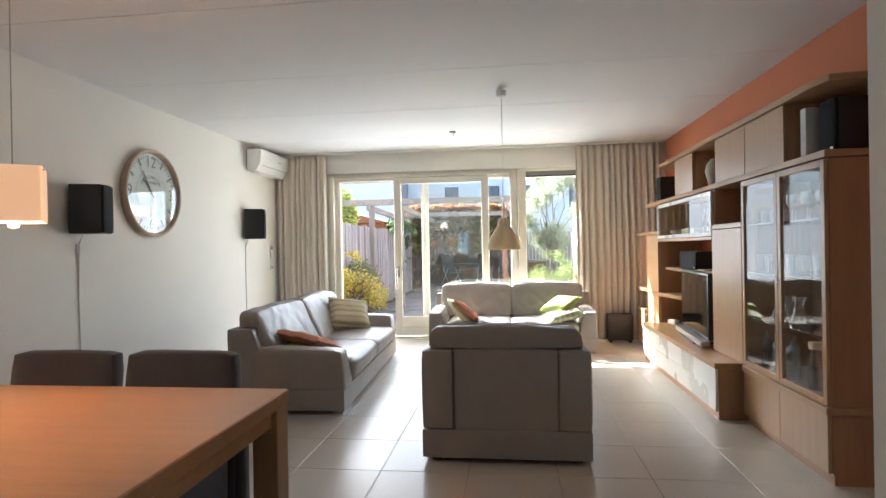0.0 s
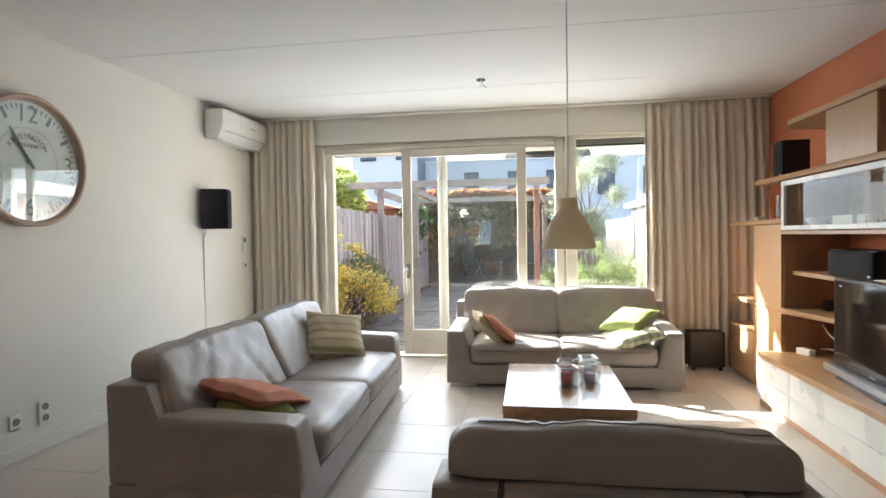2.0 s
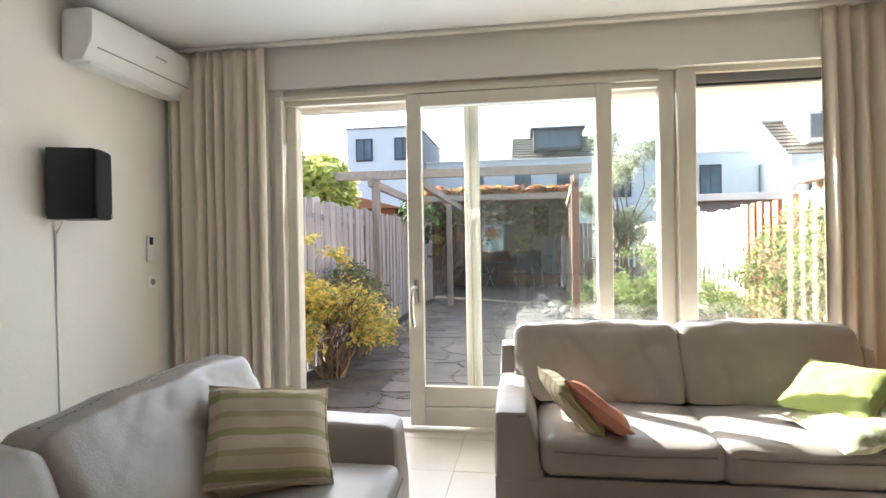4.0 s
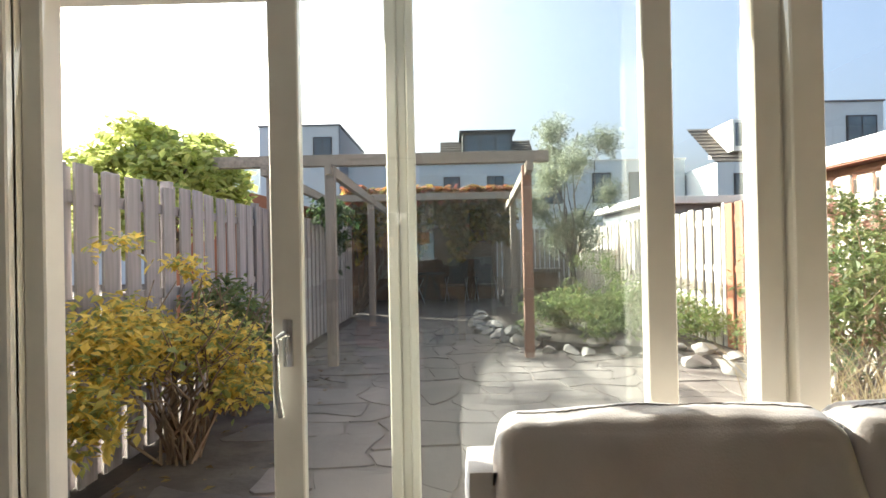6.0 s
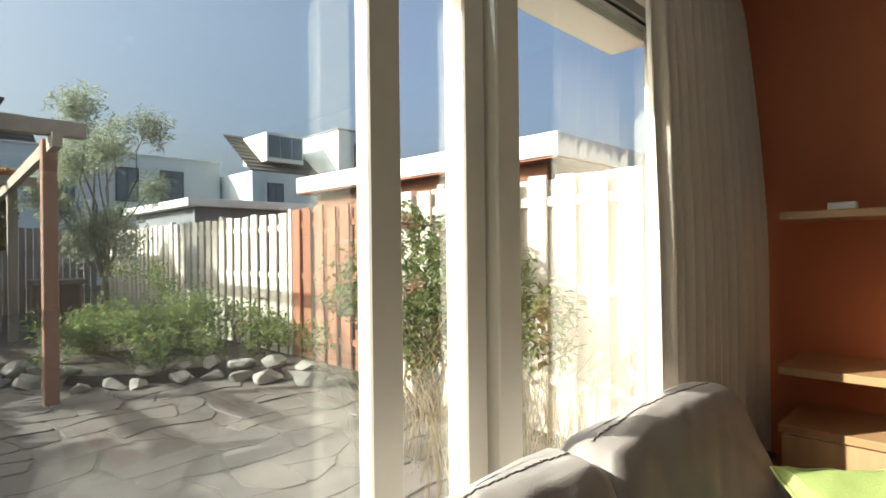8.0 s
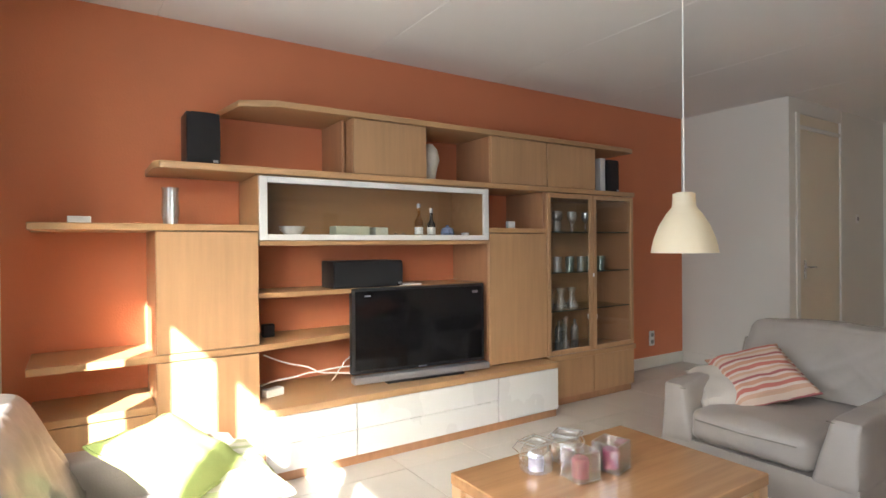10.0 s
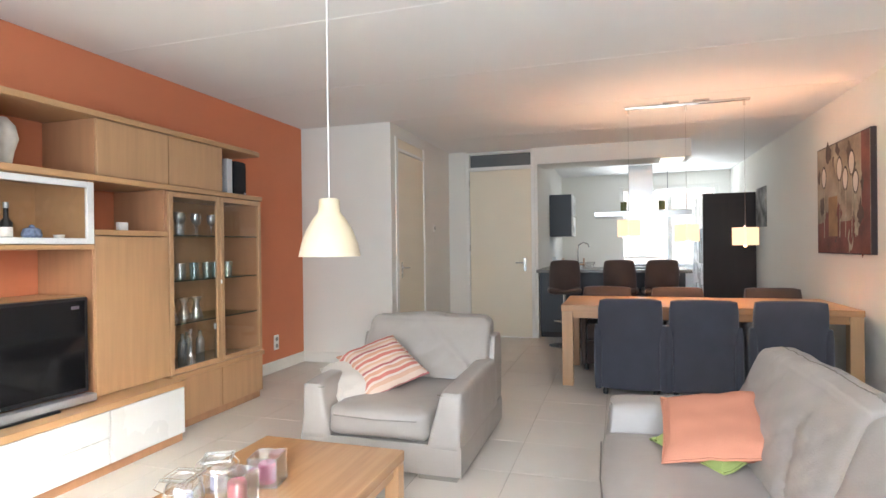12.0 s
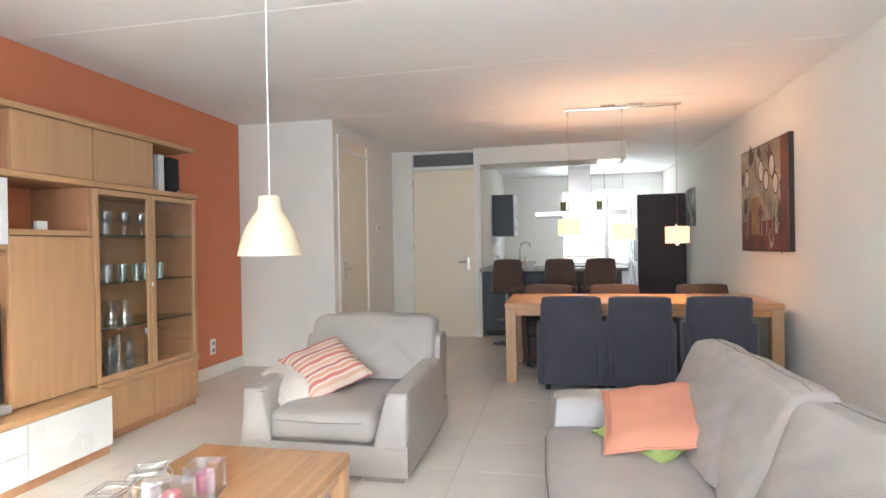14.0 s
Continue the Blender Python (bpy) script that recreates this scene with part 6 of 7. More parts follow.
bl = [(1.9, 8.6, 1.05, 0.42, 0.9), (2.0, 9.2, 1.15, 0.48, 0.9), (1.85, 9.8, 1.0, 0.45, 0.9), (1.9, 9.1, 0.65, 0.45, 0.9), (2.0, 8.2, 0.75, 0.34, 0.9), (2.05, 9.4, 1.5, 0.22, 0.7), (1.95, 8.8, 1.42, 0.20, 0.7)]
leaves("foliage", blob_points(5500, bl, 14, 0.35), 0.07, L_green, bu, 0.5, 0.25, 15)
leaves("flower_heads", blob_points(300, [(1.75, 8.7, 1.35, 0.09, 0.7), (1.85, 9.3, 1.45, 0.10, 0.7), (1.7, 9.6, 1.2, 0.09, 0.7), (1.6, 8.9, 1.0, 0.08, 0.7), (2.0, 8.5, 1.45, 0.09, 0.7)], 16, 0.5), 0.035, L_pink, bu, 0.9, 0.0, 17, "faded pink flower heads")

r = random.Random(21)
gr = thing("dry_grass", "clump of dry straw-coloured grass before the window", "grass", (0, 0, 0), 0, "", "stuff")
b = bmesh.new()
for _ in range(260):
    x, y = 1.0 + 1.25 * r.random(), 7.75 + 1.2 * r.random()
    h, a = 0.3 + 0.45 * r.random(), r.uniform(0, 6.28)
    l = 0.15 + 0.3 * r.random()
    tube([(x, y, GZ), (x + 0.3 * l * math.cos(a), y + 0.3 * l * math.sin(a), h * 0.6), (x + l * math.cos(a), y + l * math.sin(a), h)], 0.004, 3, b, 0.0012)
part("blades", b, M_straw, gr, "", False)
bd = thing("bed_plants", "low green plants filling the raised bed", "plants", (0, 0, 0), 0, "", "stuff")
bl = [(0.6 + 1.5 * r.random(), 11.9 + 3.0 * r.random(), 0.15 + 0.25 * r.random(), 0.20 + 0.16 * r.random(), 0.9) for _ in range(26)]
bl += [(1.2, 13.0, 0.75, 0.30, 1.0), (1.5, 13.5, 0.7, 0.3, 1.0), (0.9, 13.4, 0.55, 0.26, 1.0), (1.35, 13.2, 1.0, 0.18, 1.0), (2.05, 12.2, 0.5, 0.25, 1.0)]
bl += [(0.75 + 0.24 * k, 12.5 + 0.5 * (k % 3), 0.45 + 0.12 * (k % 2), 0.28, 1.0) for k in range(6)]
bl += [(0.15 + 0.22 * k, 12.55 + 0.35 * (k % 4), 0.26 + 0.10 * (k % 3), 0.24, 1.0) for k in range(9)] + [(0.3, 13.6, 0.4, 0.26, 1.0), (1.1, 13.7, 1.05, 0.22, 1.0), (1.7, 12.6, 0.55, 0.26, 1.0), (2.1, 11.5, 0.42, 0.24, 1.0), (2.15, 11.0, 0.35, 0.2, 1.0)]
leaves("foliage", blob_points(12000, bl, 22, 0.3), 0.07, leaf_mat("bed_green", [(0.10, 0.16, 0.04), (0.18, 0.25, 0.07), (0.28, 0.33, 0.12), (0.14, 0.19, 0.07), (0.24, 0.20, 0.09)]), bd, 0.4, -0.35, 23)

ol = thing("olive_tree", "slender silver-leaved tree in the raised bed", "tree", (0, 0, 0))
tips = [(1.3 + 0.75 * math.cos(a) * f, 15.2 + 0.7 * math.sin(a) * f, 2.0 + 1.35 * g) for a, f, g in ((0.2, 1, 0.2), (1.1, 0.8, 0.7), (2.0, 0.9, 0.4), (2.9, 1, 0.1), (3.7, 0.7, 0.9), (4.5, 0.9, 0.5), (5.4, 1, 0.8), (0.7, 0.3, 1.0), (3.2, 0.35, 1.05), (2.4, 0.5, 0.75))]
b = tube([(1.30, 15.2, GZ), (1.33, 15.22, 0.6), (1.28, 15.18, 1.2), (1.32, 15.2, 1.7)], 0.055, 8, None, 0.03)
part("trunk", b, M_bark, ol)
stems((1.3, 15.2, 0.9), tips, 0.022, 0.005, M_bark, ol, "limb", 25, 0.08)
bl = [(t[0], t[1], t[2] - 0.05, 0.34, 1.0) for t in tips] + [(1.2, 15.1, 1.65, 0.42, 1.1), (1.5, 15.3, 1.9, 0.42, 1.0), (1.0, 15.2, 1.4, 0.35, 1.2), (1.6, 15.2, 1.35, 0.4, 1.2), (0.75, 15.1, 1.9, 0.35, 1.0), (0.9, 15.1, 2.5, 0.4, 1.0)]
leaves("crown", blob_points(12000, bl, 26, 0.2), 0.085, L_olive, ol, 0.28, 0.0, 27)

tr_ = thing("tree", "dense lime-green tree behind the neighbour's fence", "tree", (0, 0, 0))
part("trunk", tube([(-4.5, 12.2, GZ), (-4.46, 12.2, 0.9), (-4.5, 12.15, 1.6)], 0.12, 9, None, 0.07), M_bark, tr_)
bl = [(-4.5 + 0.85 * math.cos(a) * f, 12.2 + 0.75 * math.sin(a) * f, 1.98 + 0.66 * h, 0.43, 0.85) for a, f, h in ((0, 0.85, 0.1), (0.8, 0.9, 0.3), (1.6, 0.8, 0.0), (2.4, 1.0, 0.2), (3.1, 1.0, 0.0), (3.9, 0.9, 0.35), (4.7, 0.9, 0.2), (5.5, 0.9, 0.4), (0, 0, 0.85), (2.0, 0.4, 0.8), (4.4, 0.5, 0.9), (5.4, 1.1, -0.4), (3.6, 1.1, -0.5), (4.5, 1.0, -0.6), (0.1, 0.6, 0.7))]
stems((-4.5, 12.15, 1.2), [x[:3] for x in bl], 0.045, 0.012, M_bark, tr_, "limb", 31, 0.08)
leaves("crown", blob_points(9000, bl, 30, 0.7), 0.12, L_lime, tr_, 0.8, 0.35, 32)
vi = thing("creeper", "red and green creeper hanging over the shelter", "creeper", (0, 0, 0))
r = random.Random(41)
top = [(-3.1 + 3.6 * r.random(), 17.0 + 0.3 * r.random() - 0.1, 2.32 + 0.28 * r.random()) for _ in range(1500)]
hang = []
for _ in range(4200):
    x = -3.1 + 3.6 * r.random()
    dl = 0.58 + 0.55 * noise.noise(Vector((x * 2.1, 3.3, 0))) + 0.25 * noise.noise(Vector((x * 6, 1.3, 0)))
    hang.append((x, 17.05 + 0.15 * r.random(), 2.40 - max(0.1, dl) * r.random() * 1.5))
stems((-2.9, 17.1, GZ), [(-2.9 + 3.2 * k / 9, 17.1, 2.3) for k in range(10)], 0.016, 0.006, M_bark, vi, "vine_stem", 42)
leaves("red_leaves", top, 0.17, L_red, vi, 0.8, 0.3, 43)
leaves("green_leaves", hang, 0.15, L_vine, vi, 0.8, 0.5, 44)
leaves("side_leaves", blob_points(900, [(-2.75, 13.6, 1.9, 0.32, 0.7), (-2.85, 14.3, 1.9, 0.34, 0.8), (-2.8, 15.0, 1.7, 0.34, 1.3), (-2.8, 14.6, 1.3, 0.28, 1.5)], 45, 0.4), 0.11, L_dark, vi, 0.7, 0.4, 46)
lf = thing("fallen_leaves", "scattered fallen leaves on the soil", "leaves", (0, 0, 0), 0, "", "stuff")
leaves("litter", [(-2.75 + 0.9 * r.random() ** 2, 7.7 + 4.5 * r.random(), GZ - 0.01) for _ in range(700)], 0.06, leaf_mat("litter_brown", [(0.10, 0.06, 0.03), (0.22, 0.15, 0.06), (0.16, 0.10, 0.05), (0.30, 0.22, 0.08)]), lf, 0.6, 0.3, 47)

# ---- houses round about ----
M_render = mat("pale_render", (0.62, 0.68, 0.70), 0.85, var=0.05, scale=0.6, bump=0.1, bscale=20)
M_rooft = mat("roof_tile", (0.10, 0.085, 0.07), 0.8, var=0.25, scale=4, bump=0.3, bscale=12)
M_winframe = mat("dark_window_frame", (0.03, 0.035, 0.04), 0.5)
M_winglass = mat("far_window_glass", (0.10, 0.14, 0.17), 0.08, var=0.3, scale=0.8)
# grey of shed and roof edges, also the painted shade on the white house
M_grey = mat("grey_cladding_and_shade", (0.17, 0.18, 0.20), 0.7, var=0.1, scale=1, stretch=(6, 6, 0.5))


def far_window(parent, x0, x1, z0, z1, y, mid=True):
    w = part("window", box(x0, y - 0.05, z0, x1, y + 0.02, z1, 0.0), M_winframe, parent, "dark-framed window", False)
    xs = [x0 + 0.07, (x0 + x1) / 2 - 0.03, (x0 + x1) / 2 + 0.03, x1 - 0.07] if mid else [x0 + 0.07, x1 - 0.07]
    for a, c in zip(xs[::2], xs[1::2]):
        part("glass", box(a, y - 0.06, z0 + 0.07, c, y - 0.045, z1 - 0.07, 0), M_winglass, w, "", False)
    return w


def tiled_roof(parent, x0, x1, y0, z0, y1, z1, rows):
    r = part("roof", prism([(0, 0), (1, 0), (1, 1), (0, 1)], 0, 0.01), M_rooft, parent, "", False)
    b = bmesh.new()
    for k in range(rows):
        f0, f1 = k / rows, (k + 1) / rows
        ya, yb, za, zb = y0 + (y1 - y0) * f0, y0 + (y1 - y0) * f1, z0 + (z1 - z0) * f0, z0 + (z1 - z0) * f1
        q = [(x0, ya, za + 0.05), (x1, ya, za + 0.05), (x1, yb, zb), (x0, yb, zb), (x0, ya, za - 0.02), (x1, ya, za - 0.02)]
        v = [b.verts.new(p) for p in q]
        b.faces.new(v[:4])
        b.faces.new((v[4], v[5], v[1], v[0]))
    b.to_mesh(r.data)
    b.free()
    return r


ha = thing("house", "white cubic house with two upper windows", "house", (0, 0, -0.08))
part("wall", box(-9.45, 30.0, 0, -5.85, 37, 7.05, 0.02), M_render, ha)
# dark sheet over the white wall: the flank's shade put in as colour
part("side_wall", box(-5.848, 30.02, 0, -5.80, 36.9, 6.98, 0.0), M_grey, ha)
part("roof_edge", box(-9.5, 29.95, 7.05, -5.75, 37, 7.12, 0.01), M_grey, ha)
part("solar_panel", box(-9.0, 31, 7.2, -6.2, 33, 7.26, 0.01), M_winframe, ha)
far_window(ha, -8.95, -8.1, 5.45, 6.55, 30.0)
far_window(ha, -7.0, -6.15, 5.45, 6.55, 30.0)
hb = thing("house", "long pale row house with a tiled roof and dormer", "house", (0, 0, -0.08))
part("wall", box(-30, 32.0, 0, 10.4, 40, 5.5, 0.02), M_render, hb)
part("roof_edge", box(-30, 31.95, 5.5, 10.45, 40, 5.58, 0.01), M_trim, hb)
tiled_roof(hb, -1.35, 3.3, 32.1, 5.55, 34.3, 7.05, 9)
part("gable", box(-1.3, 32.3, 5.58, 3.25, 36, 5.6, 0.0), M_rooft, hb)
dm = part("dormer", box(-0.25, 31.9, 5.95, 2.15, 34.5, 7.0, 0.01), M_winframe, hb, "dark dormer")
part("dormer_roof", box(-0.4, 31.8, 7.0, 2.3, 34.5, 7.1, 0.01), M_winframe, dm)
for a, c in ((-0.12, 0.55), (0.62, 1.3), (1.37, 2.03)):
    part("glass", box(a, 31.87, 6.08, c, 31.899, 6.85, 0), M_winglass, dm, "", False)
for x0, x1, z0, z1 in ((5.95, 6.85, 3.5, 4.95), (7.7, 8.7, 3.5, 4.95), (3.6, 4.5, 3.5, 4.9), (0.9, 1.7, 3.9, 4.9), (-1.2, -0.4, 3.9, 4.9), (-3.6, -2.8, 3.9, 4.9), (-12.5, -11.7, 3.9, 4.9), (-15, -14.2, 3.9, 4.9)):
    far_window(hb, x0, x1, z0, z1, 32.0)
hc = thing("house", "white gabled house with a tiled roof and flat-roofed extension", "house", (0, 0, -0.08))
part("wall", box(10.5, 29, 0, 14.5, 36, 4.9, 0.02), M_render, hc)
tiled_roof(hc, 10.4, 14.5, 29.0, 4.9, 31.8, 6.9, 10)
part("extension", box(14.0, 27.5, 0, 16.4, 36, 6.95, 0.02), M_render, hc)
part("extension_roof_edge", box(13.95, 27.45, 6.95, 16.45, 36, 7.02, 0.01), M_grey, hc)
dm = part("dormer", box(11.3, 29.2, 5.4, 13.2, 31.5, 6.75, 0.02), M_trim, hc, "white dormer")
for a, c in ((11.4, 11.95), (12.0, 12.55), (12.6, 13.1)):
    part("glass", box(a, 29.17, 5.6, c, 29.199, 6.6, 0), M_winglass, dm, "", False)
far_window(hc, 11.2, 12.0, 3.2, 4.4, 29.0)
far_window(hc, 14.9, 16.1, 5.3, 6.4, 27.5)
sd = thing("shed", "brown garden shed with a broad white roof edge", "shed", (0, 0, -0.08))
part("wall", box(4.75, 9.9, 0, 8.5, 15.0, 2.38, 0.01), wood_mat("shed_board", (0.20, 0.085, 0.045), 2, 0.8), sd)
part("fascia", box(4.5, 9.6, 2.40, 8.8, 15.3, 2.68, 0.01), M_trim, sd, "broad white roof edge")
part("soffit", box(4.52, 9.62, 2.375, 8.78, 15.28, 2.399, 0.0), wood_mat("soffit_board", (0.22, 0.09, 0.05), 0, 0.8), sd)
s2 = thing("shed", "low shed with a flat pale roof behind the fence", "shed", (0, 0, -0.08))
part("wall", box(3.3, 17.0, 0, 7.5, 20.5, 2.2, 0.01), M_grey, s2)
part("roof_edge", box(3.1, 16.8, 2.2, 7.7, 20.7, 2.36, 0.01), M_trim, s2)
s3 = thing("shed", "neighbour's shed with a red-brown roof", "shed", (0, 0, -0.08))
part("wall", box(-6.0, 14.5, 0, -3.3, 17.0, 2.05, 0.01), M_fbrown, s3)
b = bmesh.new()
v = [b.verts.new(p) for p in ((-6.2, 14.2, 2.05), (-3.1, 14.2, 2.05), (-3.1, 17.2, 2.05), (-6.2, 17.2, 2.05), (-4.6, 14.2, 2.45), (-4.6, 17.2, 2.45))]
for f in ((0, 1, 4), (2, 3, 5), (1, 2, 5, 4), (3, 0, 4, 5), (0, 3, 2, 1)):
    b.faces.new([v[k] for k in f])
part("roof", b, wood_mat("shed_roof", (0.24, 0.10, 0.06), 1, 0.8), s3, "", False)
# across the street
hs = thing("house", "light house across the street with white windows", "house", (0, 0, -0.13))
part("wall", box(-16, -22, 0, 12, -19, 8.5, 0.02), mat("street_brick", (0.05, 0.042, 0.038), 0.9, var=0.15, scale=2, grain=0.2, gscale=20, bump=0.3, bscale=20), hs)
M_wht = mat("white_front_trim", (0.16, 0.16, 0.16), 0.5)
for x in (-12, -9, -6, -3, 0, 3, 6):
    for z in (0.9, 3.8, 6.3):
        w = part("window", box(x, -19.02, z, x + 1.6, -18.94, z + 1.5, 0), M_wht, hs, "white-framed window", False)
        for k in (0, 1):
            part("glass", box(x + 0.1 + k * 0.75, -18.945, z + 0.1, x + 0.75 + k * 0.75, -18.93, z + 1.4, 0), M_winglass, w, "", False)


# ---- small things on the shelves ----
def glassware(name, prof, at, material, label, cat, group=""):
    ob = part(name, lathe(prof, 14), material)
    ob.location = at
    return tagged(ob, label, cat, group)


def hollow(outer, t=0.002):
    lip = outer[-1]
    return outer + [(lip[0] - t, lip[1])]


tumbler = hollow([(0, 0), (0.028, 0), (0.034, 0.12)], 0.002)
wine = [(0, 0), (0.032, 0), (0.032, 0.003), (0.004, 0.008), (0.004, 0.07), (0.03, 0.10), (0.036, 0.13), (0.032, 0.17), (0.030, 0.17), (0.034, 0.13), (0.028, 0.102), (0, 0.09)]
short = hollow([(0, 0), (0.026, 0), (0.031, 0.085)], 0.002)
vase = hollow([(0, 0), (0.05, 0), (0.052, 0.012), (0.024, 0.10), (0.022, 0.12), (0.045, 0.165)], 0.002)
bottle = [(0, 0), (0.033, 0), (0.034, 0.16), (0.030, 0.19), (0.012, 0.215), (0.012, 0.25), (0, 0.25)]
for k in range(4):
    glassware("drinking_glass", short, (1.86 + 0.05 * (k % 2), 3.46 - 0.07 * k, 1.368), M_glass, "clear drinking glass on a glass shelf", "glass", "glassware in the display cabinet")
for k in range(5):
    glassware("wine_glass", wine, (1.88 + 0.06 * (k % 2), 3.30 - 0.085 * k, 1.368), M_glass, "clear stemmed wine glass on a glass shelf", "glass", "glassware in the display cabinet")
glassware("wine_glass", wine, (1.90, 2.84, 1.368), M_glass, "clear stemmed wine glass on a glass shelf", "glass", "glassware in the display cabinet")
for k in range(7):
    glassware("tumbler", tumbler, (1.84 + 0.05 * (k % 2), 3.47 - 0.068 * k, 1.046), M_glass if k < 4 else M_greengl, "tall tumbler standing in a row", "glass", "glassware in the display cabinet")
for k in range(4):
    glassware("tumbler", tumbler, (1.86 + 0.05 * (k % 2), 2.95 - 0.075 * k, 1.046), M_greengl, "green-tinted tall tumbler standing in a row", "glass", "glassware in the display cabinet")
for k in range(3):
    glassware("vase", vase, (1.90, 3.36 - 0.125 * k, 0.743), M_pinkgl if k == 0 else M_glass, "frosted flared vase on the glass shelf", "vase", "glassware in the display cabinet")
for k, (y, m) in enumerate(((3.45, M_bluegl), (3.37, M_glass), (3.30, M_bluegl), (3.20, M_greengl), (3.12, M_bluegl))):
    glassware("bottle", bottle, (1.86 + 0.05 * (k % 2), y, 0.401), m, "small coloured glass bottle on the cabinet floor", "bottle", "glassware in the display cabinet")
glassware("flask", [(0, 0), (0.04, 0), (0.045, 0.02), (0.012, 0.10), (0.010, 0.26), (0.02, 0.28), (0, 0.28)], (1.83, 3.25, 0.401), M_glass, "tall thin-necked clear flask", "flask")
sj = thing("storage_jar", "clear storage bottle with a white stopper", "jar", (1.88, 2.88, 0.401))
part("glass_body", lathe([(0, 0), (0.042, 0), (0.045, 0.15), (0.032, 0.20), (0.032, 0.23), (0, 0.23)], 16), M_glass, sj)
part("stopper", lathe([(0, 0.23), (0.04, 0.23), (0.042, 0.27), (0, 0.275)], 16), M_white_pl, sj)

# in the white-framed cabinet
gb = 1.321
glassware("bowl", hollow([(0, 0), (0.03, 0), (0.075, 0.05)], 0.003), (1.88, 5.47, gb), M_white_pl, "small stack of white bowls", "bowl")
glassware("bowl", hollow([(0, 0.02), (0.032, 0.02), (0.078, 0.065)], 0.003), (1.88, 5.47, gb), M_white_pl, "small stack of white bowls", "bowl")
tagged(part("gift_box", box(1.84, 4.98, gb, 1.95, 5.21, gb + 0.07, 0.003), mat("pale_green_box", (0.55, 0.58, 0.45), 0.7)), "pale green oblong box", "box")
tagged(part("gift_box", box(1.84, 4.85, gb, 1.93, 4.94, gb + 0.065, 0.003), mat("pale_box", (0.58, 0.60, 0.50), 0.7)), "small pale square box", "box")
for y, h, m, lab in ((4.60, 0.20, M_amber, "amber liquor bottle with a slim neck"), (4.50, 0.17, M_black, "squat dark liquor bottle")):
    b = thing("liquor_bottle", lab, "bottle", (1.87, y, gb))
    part("body", lathe([(0, 0), (0.028, 0), (0.029, h * 0.55), (0.012, h * 0.7), (0.011, h), (0, h)], 16), m, b)
    part("label_band", lathe([(0.0295, 0.02), (0.0298, 0.02), (0.0298, 0.07), (0.0295, 0.07)], 16), M_white_pl, b)
    part("cap", lathe([(0, h), (0.013, h), (0.013, h + 0.03), (0, h + 0.03)], 12), M_silver, b)
glassware("teapot", [(0, 0), (0.035, 0), (0.05, 0.03), (0.04, 0.065), (0.012, 0.075), (0.012, 0.085), (0, 0.09)], (1.88, 4.36, gb), mat("delft_blue", (0.22, 0.28, 0.45), 0.25, var=0.6, scale=30), "little blue and white painted teapot", "teapot")
glassware("cup", hollow([(0, 0), (0.02, 0), (0.03, 0.035)], 0.002), (1.86, 4.22, gb), M_white_pl, "tiny white porcelain cup", "cup")
for y, w in ((4.72, 0.012), (4.78, 0.010)):
    glassware("figurine", [(0, 0), (w, 0), (w * 0.6, 0.015), (w, 0.025), (0, 0.04)], (1.87, y, gb), M_bluegl, "tiny blue glass ornament", "ornament")

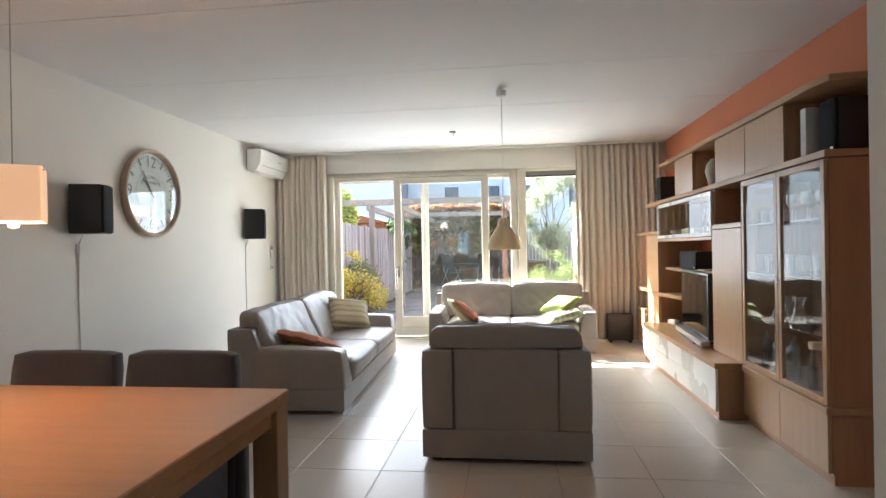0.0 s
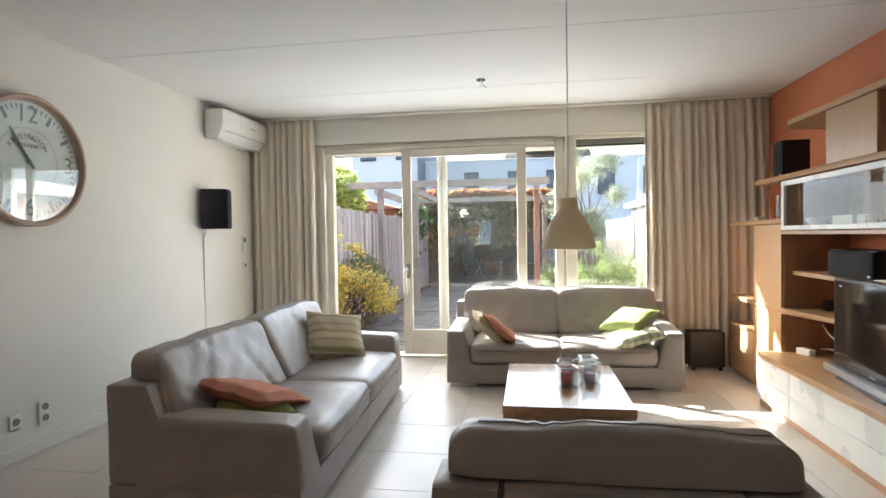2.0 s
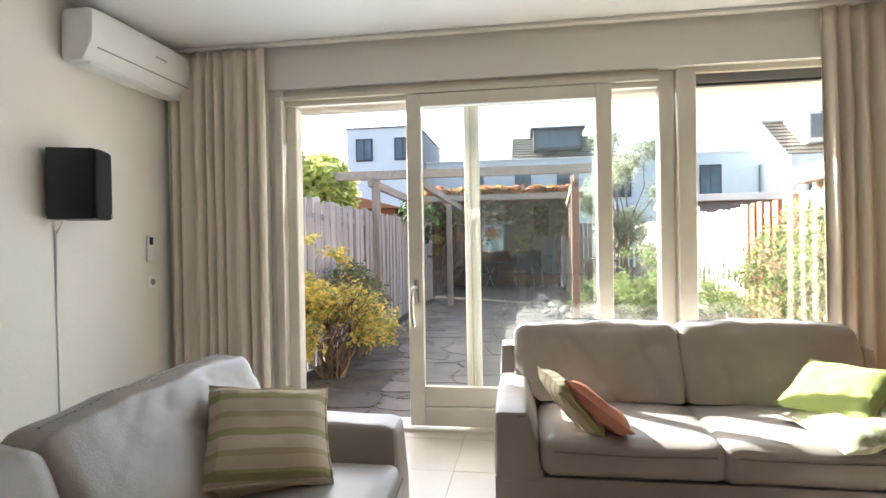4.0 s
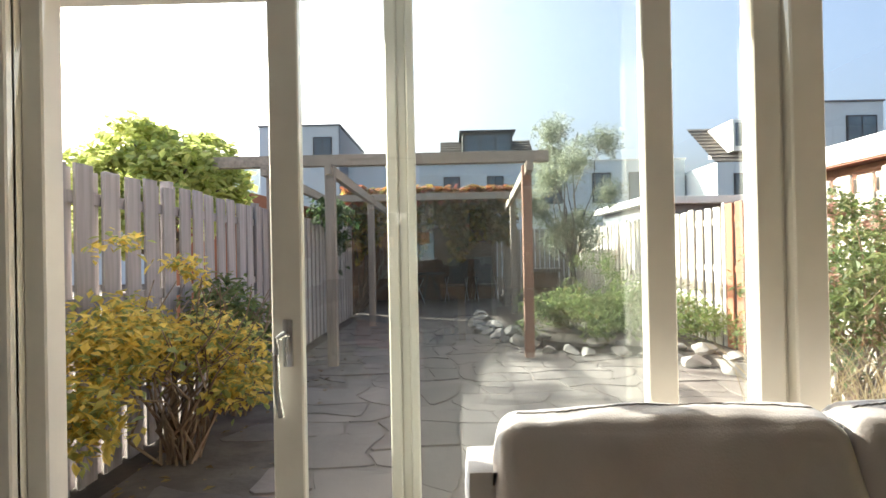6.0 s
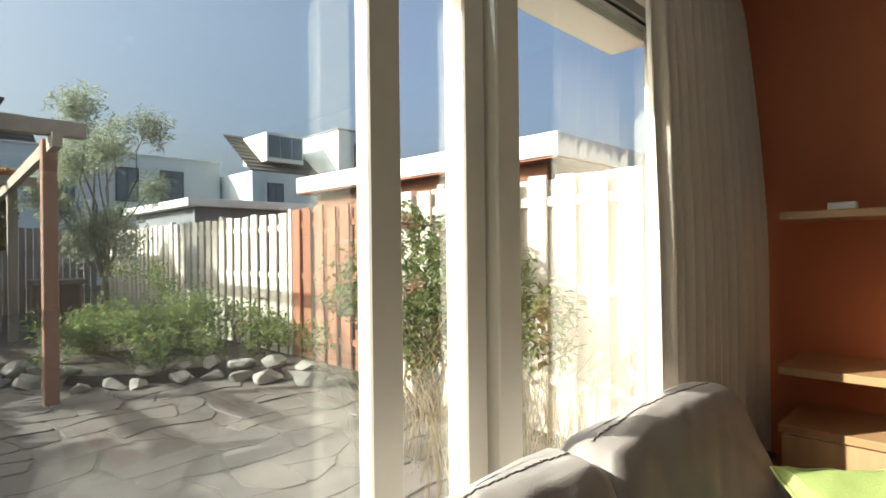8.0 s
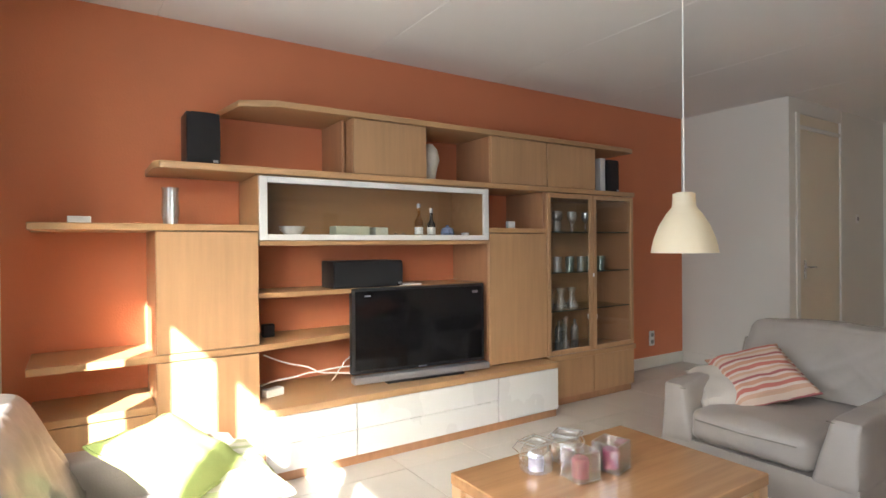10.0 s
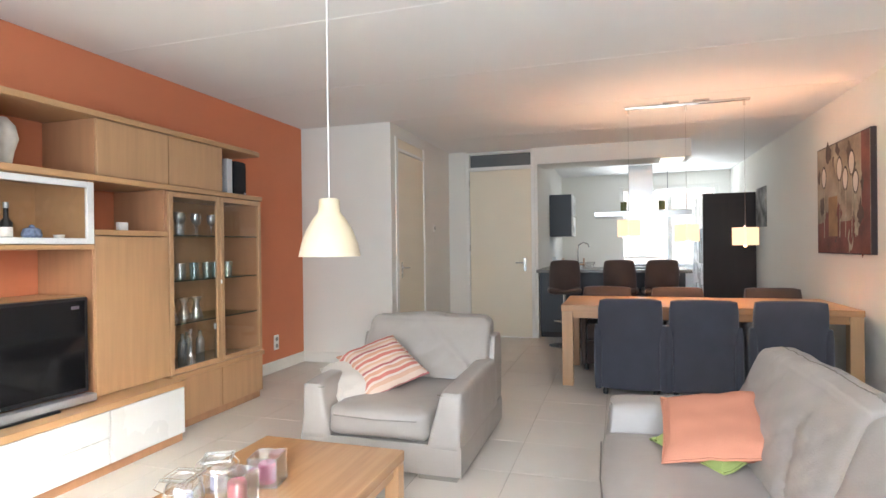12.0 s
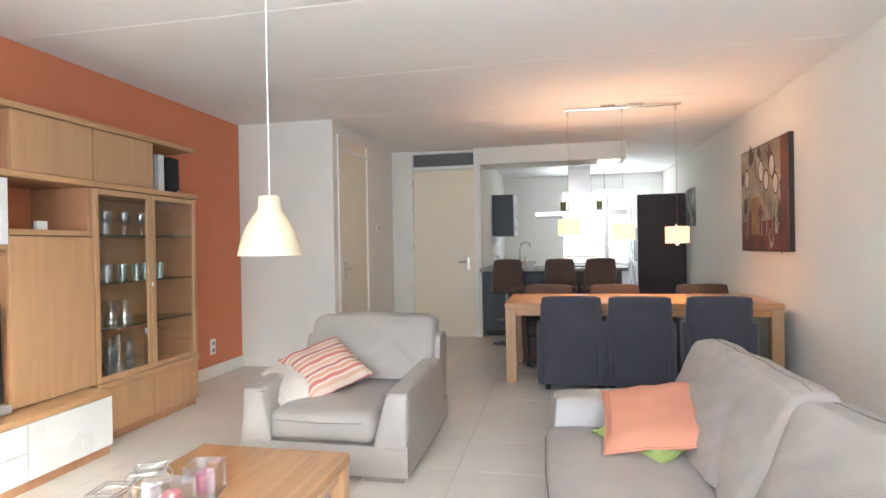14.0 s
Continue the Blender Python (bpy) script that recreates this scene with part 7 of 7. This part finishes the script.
# open shelves
tagged(part("thermostat", box(1.86, 3.75, 1.389, 1.89, 3.82, 1.445, 0.006, 2), M_white_pl), "small white thermostat on the niche shelf", "thermostat")
tagged(part("paper_pad", box(1.84, 4.60, 1.003, 1.96, 4.77, 1.012, 0.001), M_white_pl), "white booklet lying on the shelf", "booklet")
tagged(part("small_box", box(1.88, 6.48, 1.388, 1.95, 6.58, 1.425, 0.003), M_white_pl), "little pale box on the oak shelf", "box")
va = thing("vase", "smoked glass vase on the oak shelf", "vase", (1.92, 6.12, 1.388))
part("glass_body", lathe(hollow([(0, 0), (0.035, 0), (0.045, 0.06), (0.04, 0.17), (0.044, 0.20)], 0.003), 18), M_bluegl, va)
tagged(part("binder", box(1.80, 2.80, 1.709, 2.05, 2.86, 1.99, 0.003), mat("binder_grey", (0.62, 0.62, 0.62), 0.6)), "pale grey file binder beside the loudspeaker", "binder")
se = thing("sculpture", "pale stone ornament in the upper niche", "ornament", (1.90, 4.49, 1.709))
part("body", lathe([(0, 0), (0.05, 0), (0.04, 0.02), (0.05, 0.08), (0.07, 0.15), (0.055, 0.22), (0.02, 0.26), (0, 0.265)], 16), mat("pale_stone", (0.62, 0.58, 0.52), 0.7, var=0.15, scale=12), se)
tagged(part("modem", box(1.98, 5.55, 0.723, 2.03, 5.62, 0.80, 0.005), M_black), "small black network box on the shelf", "modem")

# ---- floor tiles ----
TS = 0.49
x_lines = [-0.585 + TS * k for k in range(-6, 7)]
y_lines = [3.03 + TS * k for k in range(-16, 10)]
b = box(0.0015, 0.0015, -0.004, TS - 0.0015, TS - 0.0015, 0.0, 0.0012)
tile = part("tile", b, M_tile, FLOOR, "", False)
tile_mesh = tile.data
first = True
shapes = {}
for i, x in enumerate(x_lines):
    for j, y in enumerate(y_lines):
        x0, x1, y0, y1 = max(x, LX + 0.002), min(x + TS, RX - 0.002), max(y, FY + 0.002), min(y + TS, WY + 0.03)
        if x1 - x0 < 0.02 or y1 - y0 < 0.02:
            continue
        if x0 > HX and y1 < NY - 0.1:
            continue
        key = (round(x1 - x0, 3), round(y1 - y0, 3))
        if key == (TS, TS):
            me = tile_mesh
        else:
            if key not in shapes:
                bb = box(0.0015, 0.0015, -0.004, key[0] - 0.0015, key[1] - 0.0015, 0.0, 0.0012)
                mm = bpy.data.meshes.new("tile")
                bb.to_mesh(mm)
                bb.free()
                mm.materials.append(M_tile)
                shapes[key] = mm
            me = shapes[key]
        if first and me is tile_mesh:
            ob = tile
            first = False
        else:
            ob = new("tile", me)
            ob.parent = FLOOR
        ob.location = (x0, y0, 0.0005 * math.sin(i * 2.3 + j * 1.7))
